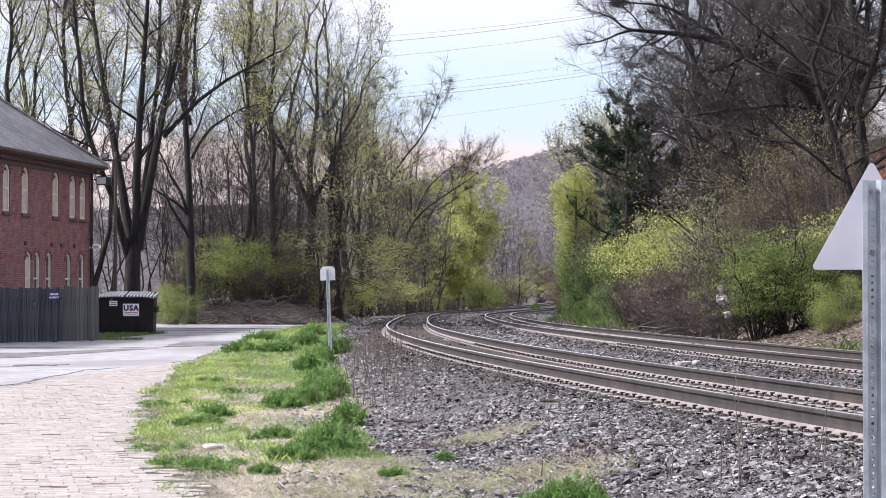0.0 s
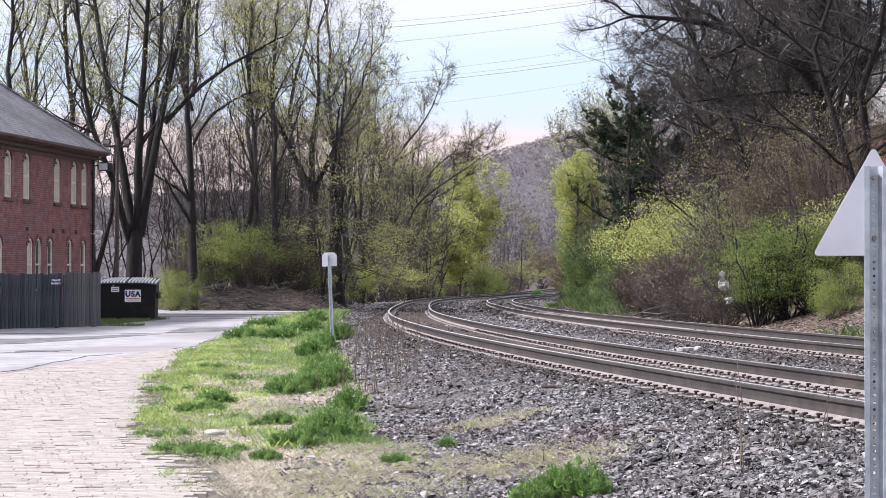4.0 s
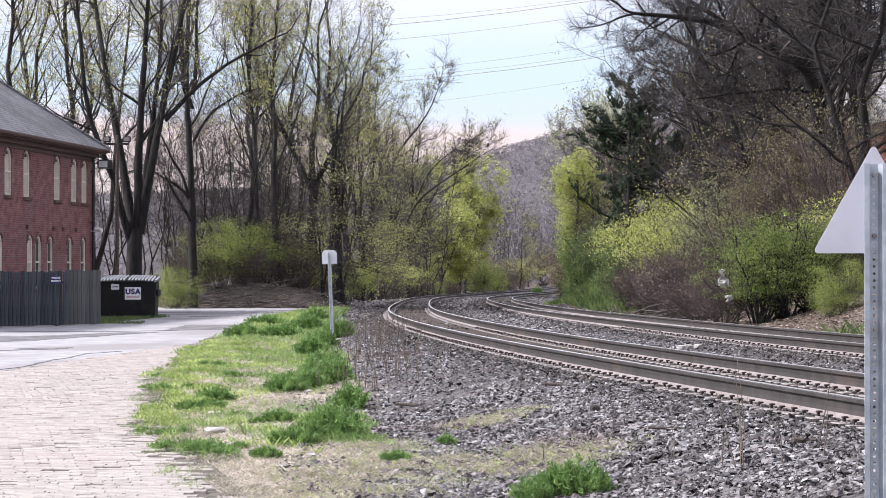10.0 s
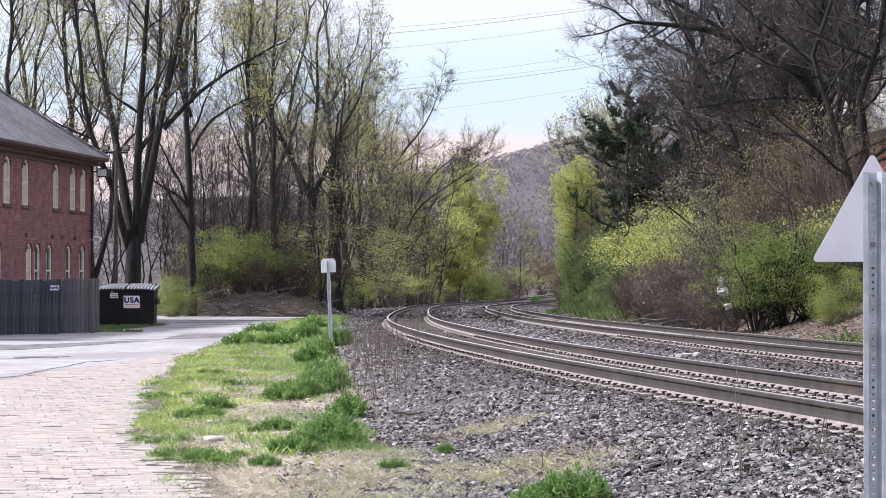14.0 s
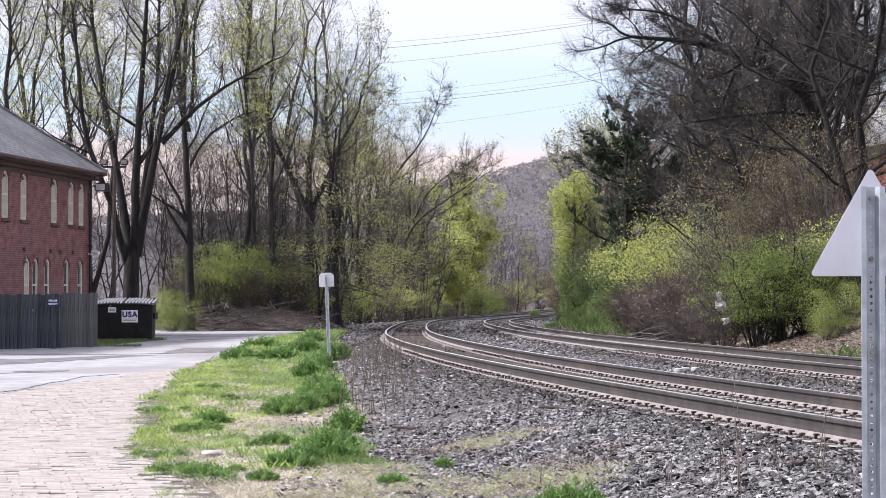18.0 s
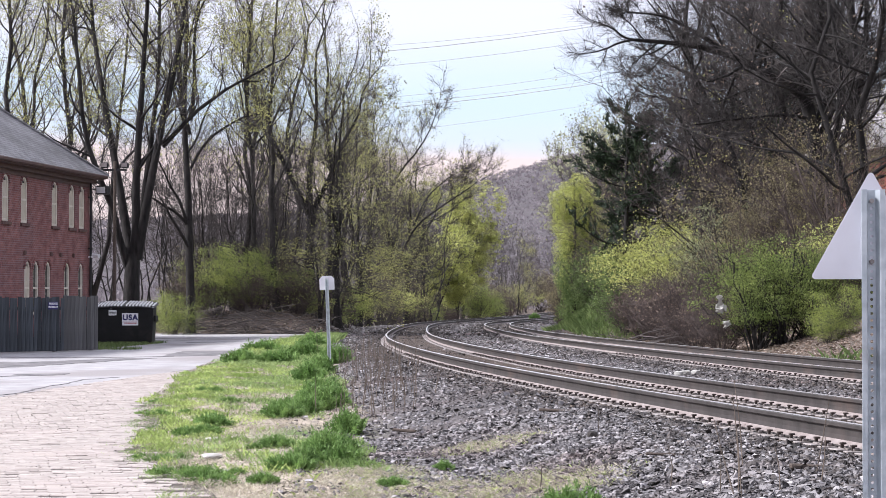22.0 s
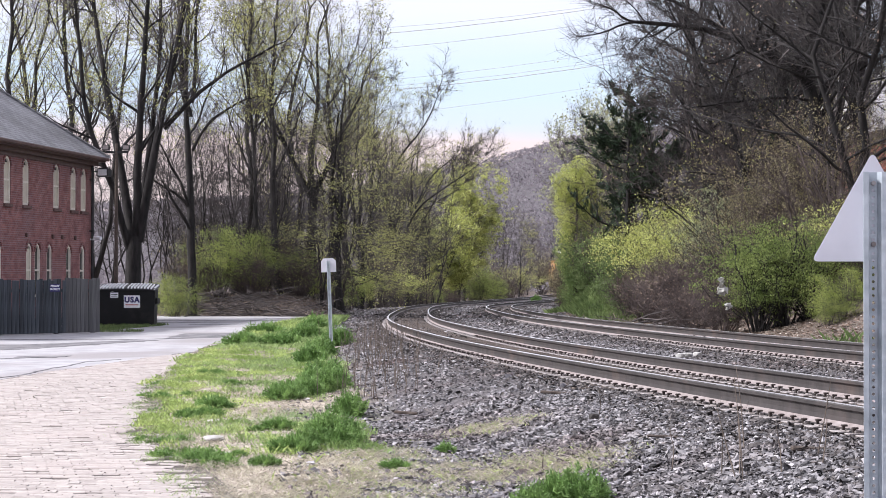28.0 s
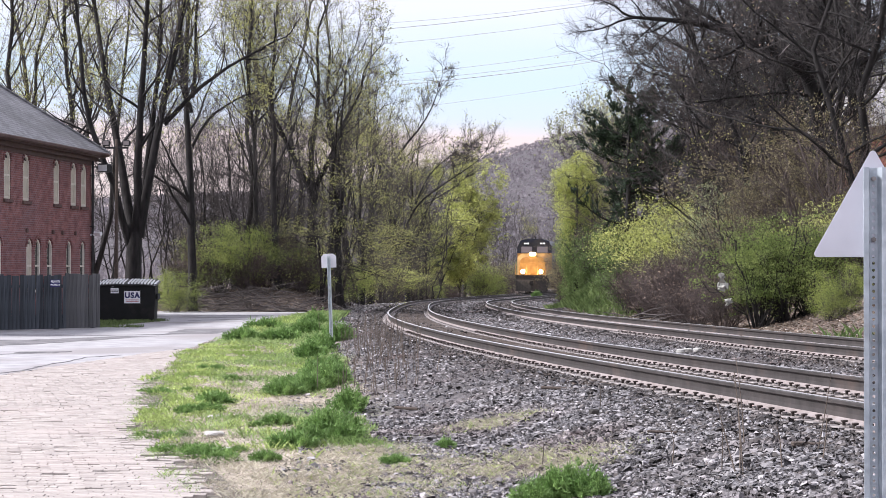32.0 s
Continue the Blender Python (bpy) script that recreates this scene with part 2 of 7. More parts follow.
MAT = {
    "ground": ground_material(),
    "brick_wall": brick_wall_material(),
    "shingles": shingle_material(),
    "paver": material("paving_brick", (0.3, 0.262, 0.24), (0.41, 0.367, 0.338), 9.0, 0.8, bump=0.4, random_by="island", spread=0.12, stain=(0.37, 0.32, 0.295), stain_scale=0.5),
    "paver_piece": material("paving_brick_piece", (0.3, 0.262, 0.24), (0.41, 0.367, 0.338), 9.0, 0.8, bump=0.4, random_by="object", spread=0.12),
    "joint": material("joint_sand", (0.06, 0.055, 0.045), (0.19, 0.17, 0.14), 14.0, 0.95, bump=0.4),
    "asphalt": material("worn_asphalt", (0.27, 0.262, 0.27), (0.4, 0.385, 0.39), 2.2, 0.85, bump=0.35, bump_scale=40, stain=(0.26, 0.24, 0.24), stain_scale=0.25, stain_at=(0.5, 0.62)),
    "asphalt_patch": material("dark_asphalt", (0.1, 0.097, 0.1), (0.24, 0.23, 0.235), 2.5, 0.95, bump=0.4, bump_scale=40, spec=0.1),
    "ballast": material("ballast_stone", (0.048, 0.044, 0.046), (0.31, 0.293, 0.298), 7.0, 0.75, bump=0.5, random_by="island", spread=0.75, stain=(0.12, 0.09, 0.085), stain_scale=0.5, bump_scale=30),
    "ballast_grimy": material("oily_ballast_stone", (0.03, 0.026, 0.025), (0.12, 0.105, 0.1), 7.0, 0.75, bump=0.5, random_by="island", spread=0.75, bump_scale=30),
    "rail_steel": material("rusty_rail_steel", (0.036, 0.032, 0.031), (0.064, 0.056, 0.054), 5.0, 0.65, 0.1, bump=0.15, stain=(0.095, 0.07, 0.06), stain_scale=1.2, stain_at=(0.55, 0.75)),
    "rail_top": material("polished_rail_steel", (0.72, 0.7, 0.69), (0.85, 0.83, 0.82), 4.0, 0.33, 0.9, bump=0.02),
    # pinkish rust, made paler to paint the sunlit top of the foot
    "rail_foot": material("sunlit_foot_rust", (0.19, 0.155, 0.145), (0.3, 0.262, 0.255), 8.0, 0.7, 0.1, bump=0.15),
    "twig_dark": material("dark_twigs", (0.04, 0.034, 0.033), (0.09, 0.078, 0.073), 2.0, 0.9, bump=0.0, random_by="island", spread=0.35),
    "tie": material("creosote_tie", (0.045, 0.035, 0.03), (0.12, 0.095, 0.08), 9.0, 0.9, bump=0.5, random_by="object", spread=0.3, stretch=(1, 6, 6)),
    "plate": material("tie_plate_steel", (0.2, 0.17, 0.16), (0.42, 0.385, 0.37), 12.0, 0.6, 0.3, bump=0.2),
    "spike": material("spike_iron", (0.035, 0.028, 0.025), (0.07, 0.055, 0.05), 20.0, 0.7, 0.3, bump=0.1),
    "bark": material("grey_bark", (0.016, 0.014, 0.014), (0.05, 0.045, 0.043), 7.0, 0.95, bump=1.0, stretch=(1, 1, 0.25), stain=(0.08, 0.073, 0.07), stain_scale=1.2, stain_at=(0.5, 0.72)),
    "bark_dark": material("dark_bark", (0.011, 0.01, 0.01), (0.036, 0.032, 0.031), 7.0, 0.95, bump=1.0, stretch=(1, 1, 0.25), stain=(0.058, 0.053, 0.05), stain_scale=1.5, stain_at=(0.55, 0.75)),
    "bark_black": material("blackish_bark", (0.01, 0.009, 0.009), (0.03, 0.027, 0.026), 7.0, 0.95, bump=0.8, stretch=(1, 1, 0.25), stain=(0.05, 0.046, 0.044), stain_scale=1.5, stain_at=(0.55, 0.75)),
    "twig_tangle": material("lichened_dark_twigs", (0.024, 0.021, 0.021), (0.085, 0.076, 0.073), 1.3, 0.9, bump=0.0, random_by="island", spread=0.75),
    "twig": material("grey_brown_twigs", (0.06, 0.052, 0.05), (0.125, 0.108, 0.102), 2.0, 0.9, bump=0.0, random_by="island", spread=0.3),
    "twig_red": material("brown_twigs", (0.06, 0.046, 0.043), (0.125, 0.1, 0.093), 2.0, 0.9, bump=0.0, random_by="island", spread=0.35),
    "leaf_bud": material("olive_spring_leaves", (0.25, 0.26, 0.085), (0.46, 0.45, 0.18), 1.5, 0.7, bump=0.0, random_by="island", spread=0.4, thin=0.5),
    "leaf_yellow": material("yellow_green_leaves", (0.3, 0.335, 0.085), (0.6, 0.62, 0.22), 1.0, 0.7, bump=0.0, random_by="island", spread=0.35, thin=0.4),
    "leaf_green": material("fresh_green_leaves", (0.12, 0.17, 0.045), (0.3, 0.36, 0.115), 1.0, 0.7, bump=0.0, random_by="island", spread=0.4, thin=0.5),
    "leaf_fresh": material("spring_green_leaves", (0.17, 0.22, 0.05), (0.38, 0.43, 0.13), 1.0, 0.7, bump=0.0, random_by="island", spread=0.35, thin=0.5),
    "leaf_deep": material("deep_green_leaves", (0.085, 0.13, 0.045), (0.21, 0.27, 0.1), 1.0, 0.7, bump=0.0, random_by="island", spread=0.45, thin=0.45),
    "leaf_tan": material("olive_brown_leaves", (0.17, 0.145, 0.08), (0.34, 0.3, 0.17), 1.0, 0.75, bump=0.0, random_by="island", spread=0.4, thin=0.4),
    "leaf_grey": material("grey_green_leaves", (0.2, 0.23, 0.125), (0.4, 0.42, 0.25), 1.0, 0.7, bump=0.0, random_by="island", spread=0.35, thin=0.5),
    "leaf_dark": material("dark_evergreen_leaves", (0.012, 0.024, 0.014), (0.04, 0.06, 0.03), 1.0, 0.7, bump=0.0, random_by="island", spread=0.4, thin=0.15),
    "leaf_pale": material("pale_blossom_leaves", (0.3, 0.32, 0.17), (0.5, 0.5, 0.32), 1.0, 0.7, bump=0.0, random_by="island", spread=0.3, thin=0.5),
    "leaf_brown": material("dead_brown_leaves", (0.12, 0.09, 0.07), (0.25, 0.19, 0.15), 1.0, 0.8, bump=0.0, random_by="island", spread=0.45, thin=0.2),
    # pale mauve-grey: the haze of distance is put into the base colour
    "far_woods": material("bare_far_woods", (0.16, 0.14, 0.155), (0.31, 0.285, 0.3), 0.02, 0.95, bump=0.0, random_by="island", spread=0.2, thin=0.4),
    "grass": material("spring_grass", (0.2, 0.29, 0.075), (0.47, 0.55, 0.2), 1.0, 0.7, bump=0.0, random_by="island", spread=0.42, thin=0.35),
    "grass_cool": material("blue_green_grass", (0.17, 0.25, 0.085), (0.36, 0.45, 0.19), 1.0, 0.7, bump=0.0, random_by="island", spread=0.4, thin=0.35),
    "debris": material("grey_brown_plant_debris", (0.21, 0.175, 0.15), (0.5, 0.43, 0.375), 3.0, 0.9, bump=0.0, random_by="island", spread=0.5),
    "pale_litter": material("pale_dry_litter", (0.3, 0.26, 0.22), (0.5, 0.45, 0.4), 3.0, 0.9, bump=0.0, random_by="island", spread=0.4),
    "straw": material("dry_grass", (0.34, 0.31, 0.23), (0.56, 0.52, 0.41), 2.0, 0.8, bump=0.0, random_by="island", spread=0.3, thin=0.3),
    "weed": material("weed_leaves", (0.075, 0.15, 0.035), (0.25, 0.38, 0.12), 4.0, 0.65, bump=0.0, random_by="island", spread=0.4, thin=0.3),
    "stalk": material("dead_stalks", (0.07, 0.055, 0.045), (0.15, 0.12, 0.1), 4.0, 0.9, bump=0.0, random_by="island", spread=0.3),
    "fence": material("weathered_board", (0.022, 0.026, 0.032), (0.075, 0.083, 0.096), 3.0, 0.9, bump=0.5, random_by="object", spread=0.28, stretch=(6, 6, 0.5)),
    "fence_new": material("brown_grey_board", (0.06, 0.06, 0.065), (0.12, 0.118, 0.122), 3.0, 0.9, bump=0.5, random_by="object", spread=0.22, stretch=(6, 6, 0.5)),
    "dumpster": material("black_painted_steel", (0.004, 0.004, 0.0045), (0.009, 0.009, 0.01), 4.0, 0.6, bump=0.1, stain=(0.03, 0.025, 0.022), stain_scale=1.5, stain_at=(0.58, 0.8)),
    "lid": material("grey_plastic_lid", (0.03, 0.03, 0.032), (0.07, 0.07, 0.072), 6.0, 0.45, bump=0.1),
    # same plastic as the lid; near-white puts the sun's glint into the colour
    "lid_rib": material("sunlit_lid_rib", (0.72, 0.72, 0.73), (0.86, 0.86, 0.87), 6.0, 0.5, bump=0.1),
    "white": material("white_label", (0.72, 0.72, 0.75), (0.82, 0.82, 0.84), 6.0, 0.5, bump=0.0),
    "navy": material("navy_print", (0.02, 0.02, 0.09), (0.035, 0.03, 0.13), 6.0, 0.5, bump=0.0),
    "red": material("red_print", (0.3, 0.05, 0.06), (0.4, 0.07, 0.08), 6.0, 0.5, bump=0.0),
    "trim": material("brown_painted_trim", (0.085, 0.05, 0.045), (0.13, 0.08, 0.07), 3.0, 0.6, bump=0.1),
    "sash": material("cream_window_paint", (0.6, 0.55, 0.47), (0.74, 0.69, 0.61), 4.0, 0.6, bump=0.05),
    "blind": material("cream_blind", (0.5, 0.45, 0.37), (0.6, 0.54, 0.45), 4.0, 0.8, bump=0.05),
    "sill": material("dark_stone_sill", (0.1, 0.06, 0.055), (0.16, 0.1, 0.09), 6.0, 0.8, bump=0.2),
    "dark_metal": material("dark_metal", (0.02, 0.02, 0.022), (0.05, 0.048, 0.05), 6.0, 0.5, 0.3, bump=0.1),
    "galv": material("galvanised_steel", (0.38, 0.42, 0.46), (0.58, 0.62, 0.66), 14.0, 0.45, 0.4, bump=0.15, stain=(0.3, 0.3, 0.3), stain_scale=3.0, stain_at=(0.6, 0.8)),
    "sign_back": material("bare_aluminium_sheet", (0.62, 0.61, 0.67), (0.74, 0.73, 0.79), 3.0, 0.5, 0.15, bump=0.05, stain=(0.55, 0.55, 0.58), stain_scale=4.0, stain_at=(0.55, 0.8)),
    "cable": material("power_cable", (0.5, 0.5, 0.53), (0.6, 0.6, 0.62), 1.0, 0.6, 0.2, bump=0.0),
    "stone": material("pale_stone", (0.3, 0.29, 0.275), (0.5, 0.485, 0.465), 9.0, 0.85, bump=0.6, stain=(0.24, 0.22, 0.19), stain_scale=5.0),
    "loco_blue": material("dark_blue_paint", (0.012, 0.016, 0.03), (0.025, 0.03, 0.05), 3.0, 0.4, bump=0.05, stain=(0.04, 0.038, 0.036), stain_scale=0.8),
    "loco_yellow": material("yellow_paint", (0.36, 0.19, 0.055), (0.46, 0.25, 0.08), 3.0, 0.4, bump=0.05, stain=(0.4, 0.22, 0.06), stain_scale=1.0),
    "loco_black": material("sooty_black_steel", (0.015, 0.013, 0.012), (0.04, 0.034, 0.03), 5.0, 0.7, bump=0.2),
    "wheel": material("wheel_steel", (0.08, 0.07, 0.065), (0.16, 0.14, 0.13), 5.0, 0.5, 0.5, bump=0.1),
    "lamp": glow("headlight_glow", (1.0, 0.68, 0.34), 90.0),
    "number": glow("number_board_glow", (1.0, 0.95, 0.85), 0.9),
    "house_wall": material("red_brick_far", (0.3, 0.11, 0.09), (0.4, 0.16, 0.13), 6.0, 0.9, bump=0.1),
    "house_roof": material("pale_roof", (0.5, 0.48, 0.48), (0.6, 0.58, 0.58), 3.0, 0.8, bump=0.1),
    "plastic_bag": material("white_plastic", (0.4, 0.39, 0.36), (0.56, 0.55, 0.52), 10.0, 0.4, bump=0.2, thin=0.3),
}
pane = bpy.data.materials.new("window_glass")
pane.use_nodes = True
pane.node_tree.nodes["Principled BSDF"].inputs["Base Color"].default_value = (0.03, 0.035, 0.04, 1)
pane.node_tree.nodes["Principled BSDF"].inputs["Roughness"].default_value = 0.06
MAT["glass"] = pane
# the windshield's pale reflection is put into the base colour of the glass
screen = pane.copy()
screen.name = "windshield_glass"
screen.node_tree.nodes["Principled BSDF"].inputs["Base Color"].default_value = (0.22, 0.2, 0.22, 1)
MAT["windshield"] = screen


# ---- mesh helpers ----
def fast_mesh(name, verts, faces, mat=None, smooth=False):
    """A mesh from arrays: verts (n, 3) and faces (m, k)."""
    verts, faces = np.asarray(verts, np.float32), np.asarray(faces, np.int32)
    me = bpy.data.meshes.new(name)
    k = faces.shape[1]
    me.vertices.add(len(verts))
    me.vertices.foreach_set("co", verts.ravel())
    me.loops.add(faces.size)
    me.loops.foreach_set("vertex_index", faces.ravel())
    me.polygons.add(len(faces))
    me.polygons.foreach_set("loop_start", np.arange(len(faces), dtype=np.int32) * k)
    me.update(calc_edges=True)
    me.polygons.foreach_set("use_smooth", np.full(len(faces), smooth))
    if mat:
        me.materials.append(MAT[mat])
    return me


def part(name, bm, mat, parent=None, label="", at=None, smooth=False):
    """Links a bmesh as one mesh object, under parent if there is one."""
    me = bpy.data.meshes.new(name)
    if smooth:
        for f in bm.faces:
            f.smooth = True
    bm.to_mesh(me)
    bm.free()
    me.materials.append(MAT[mat])
    return link(name, me, parent, label, at)


def link(name, me, parent=None, label="", at=None):
    ob = new(name, me)
    if parent:
        ob.parent = parent
    if at is not None:
        ob.matrix_basis = at
    if label:
        ob["label"] = label
    return ob


def thing(name, at, label, category, group="", kind=""):
    ob = new(name)
    ob.empty_display_size = 0.1
    ob.matrix_basis = at
    return tagged(ob, label, category, group, kind)


def box(bm, lo, hi, bevel=0.0, m=None):
    c = [(a + b) / 2 for a, b in zip(lo, hi)]
    s = [b - a for a, b in zip(lo, hi)]
    t = Matrix.Translation(c) @ Matrix.Diagonal((*s, 1))
    got = bmesh.ops.create_cube(bm, size=1.0, matrix=(m @ t) if m else t)
    if bevel:
        es = list({e for v in got["verts"] for e in v.link_edges})
        bmesh.ops.bevel(bm, geom=es, offset=bevel, segments=1, affect="EDGES")
    return bm


def boxed(lo, hi, bevel=0.0, m=None):
    return box(bmesh.new(), lo, hi, bevel, m)


def rod(bm, a, b, r, k=8, r2=None):
    a, b = Vector(a), Vector(b)
    d = b - a
    m = Matrix.Translation((a + b) / 2) @ d.to_track_quat("Z", "Y").to_matrix().to_4x4()
    bmesh.ops.create_cone(bm, cap_ends=True, segments=k, radius1=r, radius2=r if r2 is None else r2, depth=d.length, matrix=m)
    return bm


def prism(bm, outline, depth, m):
    """A flat outline (x, z) pushed out along y by depth."""
    a = [bm.verts.new(m @ Vector((x, 0, z))) for x, z in outline]
    b = [bm.verts.new(m @ Vector((x, depth, z))) for x, z in outline]
    bm.faces.new(a)
    bm.faces.new(b[::-1])
    for i in range(len(a)):
        j = (i + 1) % len(a)
        bm.faces.new((a[j], a[i], b[i], b[j]))
    bmesh.ops.recalc_face_normals(bm, faces=bm.faces[:])
    return bm


def ease(x, a, b):
    t = np.clip((np.asarray(x, float) - a) / (b - a), 0, 1)
    return t * t * (3 - 2 * t)


def wave(x, y, seed=0):
    """Smooth uneven field of about -1 to 1."""
    r = np.random.RandomState(seed)
    out = 0
    for k in range(6):
        a, w, p = r.uniform(0, 6.28), r.uniform(0.5, 1.7), r.uniform(0, 6.28)
        out = out + np.sin((x * math.cos(a) + y * math.sin(a)) * w + p)
    return out / 3.5


# ---- the line of the near track: curvature (per 100 m) and fall along it ----
BEND_AT = [-60, 0, 28.33, 56.67, 85, 113.33, 135, 150, 165, 168, 170, 195, 215, 240, 270, 310, 600, 920]
BEND = [-0.35, -0.357, -0.338, -0.116, -0.009, -0.326, -0.698, -0.222, 0.915, 0.3, 0, 0, 0, 0, 0, -0.35, -0.35, 0]
FALL_AT = [-60, 0, 34, 68, 102, 136, 170, 190, 230, 600]
FALL = [0.0, 0.0, -0.182, -0.501, -0.768, -0.918, -0.86, -0.84, -0.84, -0.84]
GAUGE, APART, RAIL_Z = 1.505, 4.656, 0.54
S = np.arange(-60, 920, 0.5)
i0 = int(np.argmin(np.abs(S)))
bend = np.interp(S, BEND_AT, BEND) / 100
turnd = np.concatenate([[0], np.cumsum((bend[1:] + bend[:-1]) / 2 * 0.5)])
TH = 1.755 + turnd - turnd[i0]
mid = (TH[1:] + TH[:-1]) / 2
TX = np.concatenate([[0], np.cumsum(np.cos(mid) * 0.5)])
TY = np.concatenate([[0], np.cumsum(np.sin(mid) * 0.5)])
TX, TY = TX - TX[i0] + 4.043, TY - TY[i0] + 14.766
TZ = RAIL_Z + np.interp(S, FALL_AT, FALL)
TZ = np.convolve(np.pad(TZ, 20, mode="edge"), np.ones(41) / 41, "valid")


def on_track(s, off=0.0):
    """Place at railhead height, off metres to the right of the near track's middle, and the heading."""
    th = np.interp(s, S, TH)
    return np.interp(s, S, TX) + np.sin(th) * off, np.interp(s, S, TY) - np.cos(th) * off, np.interp(s, S, TZ), th


def track_frame(x, y):
    """Way along the near track and distance to its right, of points of the plan."""
    x, y = np.atleast_1d(np.asarray(x, float)), np.atleast_1d(np.asarray(y, float))
    s_out, d_out = np.empty(len(x)), np.empty(len(x))
    for i in range(0, len(x), 4000):
        dx, dy = x[i:i + 4000, None] - TX[None], y[i:i + 4000, None] - TY[None]
        j = np.argmin(dx * dx + dy * dy, 1)
        k = np.arange(len(j))
        s_out[i:i + 4000] = S[j] + dx[k, j] * np.cos(TH[j]) + dy[k, j] * np.sin(TH[j])
        d_out[i:i + 4000] = dx[k, j] * np.sin(TH[j]) - dy[k, j] * np.cos(TH[j])
    return s_out, d_out


# ---- the lie of the land ----
EDGE_Y = [0, 13.3, 16.7, 19.4, 25.2, 31.0, 38.7, 43.4, 55.9, 77.0, 90]
STONE_Y = [0, 12, 16, 20, 30, 40, 60, 80, 400]
STONE_X = [-0.2, -0.3, -0.55, -0.8, -1.45, -2.0, -3.0, -3.9, -3.9]
EDGE_X = [-0.6, -1.35, -2.1, -2.8, -3.6, -4.2, -4.75, -4.97, -5.4, -4.9, -4.8]


def land(x, y):
    """Ground height, way along the track and distance from it."""
    x, y = np.atleast_1d(np.asarray(x, float)), np.atleast_1d(np.asarray(y, float))
    s, d = track_frame(x, y)
    zr = np.interp(s, S, TZ)
    low = np.interp(y, [0, 60, 100, 160, 260], [0, 0, -0.15, -0.9, -1.5])
    bed = zr - 0.235
    z = bed + (np.minimum(low, bed) - bed) * ease(-d, 1.75, 3.6)
    # right of the tracks: ditch, then the wooded bank
    z = z - 0.12 * ease(d, 6.2, 7.4)
    rise = 4.8 * ease(d, 7.4, 21) + 0.10 * np.maximum(d - 19, 0)
    z = z + rise * (1 - 0.85 * ease(y, 230, 330))
    # low bank under the woods on the left
    woods = ease(y, 79, 86) * ease(-x, 3.8, 6.5) * (1 - ease(y, 100, 130))
    z = z + 1.0 * woods
    # grassy hump at the foot of the bank
    z = z + 1.75 * np.exp(-((x - 7.4) / 1.5) ** 2 - ((y - 87) / 7.5) ** 2)
    # far hill across the valley
    ridge = 27 + 19 * ease(x, -150, 50) + 4 * ease(x, -30, 10) + 0.2 * np.clip(x - 12, 0, 70) + 3 * wave(x / 60, y / 90, 3)
    z = z + (ridge + 3) * ease(y, 300, 900) * ease(np.abs(d - 2), 10, 40) * (1 - 0.4 * ease(y, 950, 1900))
    z = z + 0.03 * wave(x * 1.5, y * 1.5, 5) * ease(np.abs(d - 2.3), 4.5, 6)
    street = (x < np.interp(y, EDGE_Y, EDGE_X) + 0.4) & (y < 80) & (x > -60)
    return np.where(street, np.minimum(z, 0) - 0.06, z), s, d


def drop(x, y):
    return float(land(x, y)[0][0])


gx = np.unique(np.round(np.concatenate([np.linspace(-700, -60, 33), np.linspace(-60, -14, 40), np.arange(-14, 22, 0.3), np.linspace(22, 60, 40), np.linspace(60, 700, 33)]), 3))
gy = np.unique(np.round(np.concatenate([np.linspace(-120, 8, 25), np.arange(8, 50, 0.4), np.arange(50, 110, 0.8), np.arange(110, 300, 4), np.linspace(300, 2200, 90)]), 3))
GX, GY = np.meshgrid(gx, gy)
GZ, GS, GD = land(GX.ravel(), GY.ravel())
idx = np.arange(GX.size).reshape(GX.shape)
quads = np.stack([idx[:-1, :-1], idx[:-1, 1:], idx[1:, 1:], idx[1:, :-1]], -1).reshape(-1, 4)
ground_mesh = fast_mesh("ground", np.stack([GX.ravel(), GY.ravel(), GZ], 1), quads, "ground")
ground_mesh.polygons.foreach_set("use_smooth", np.ones(len(quads), bool))
fx, fy = GX.ravel(), GY.ravel()
edge_x = np.interp(fy, EDGE_Y, EDGE_X)
uneven = 0.5 * wave(fx * 2, fy * 1.2, 9)
rim = np.where(fy < 80, fx - np.interp(fy, STONE_Y, STONE_X), GD + 3.4)
dust = ease(rim + uneven * 0.35, -0.35, 0.35) * (1 - ease(GD, 7.2, 8.2))
turf = ease(fx - edge_x, -0.6, 0.1) * (1 - ease(rim + uneven * 0.35, -0.35, 0.35)) * (1 - ease(fy, 72, 80)) * (fx < 3)
moss = ease(wave(fx * 1.1, fy * 0.8, 12) + 0.4 * uneven, -0.1, 0.7) * turf
moss = np.maximum(moss, np.exp(-((fx - 7.4) / 2.0) ** 2 - ((fy - 87) / 9) ** 2))
moss = np.maximum(moss, 0.6 * ease(wave(fx * 0.5, fy * 0.3, 14), 0.1, 0.8) * (GD > 8) * (fy < 300))
woods = ease(fy, 340, 430)
for key, values in (("stone_dust", dust), ("turf", turf), ("moss", moss), ("woods", woods)):
    ground_mesh.attributes.new(key, "FLOAT", "POINT").data.foreach_set("value", np.ascontiguousarray(values, np.float32))
tagged(new("ground", ground_mesh), "brown soil, leaf litter and worn turf beside the tracks", "ground", kind="structure")


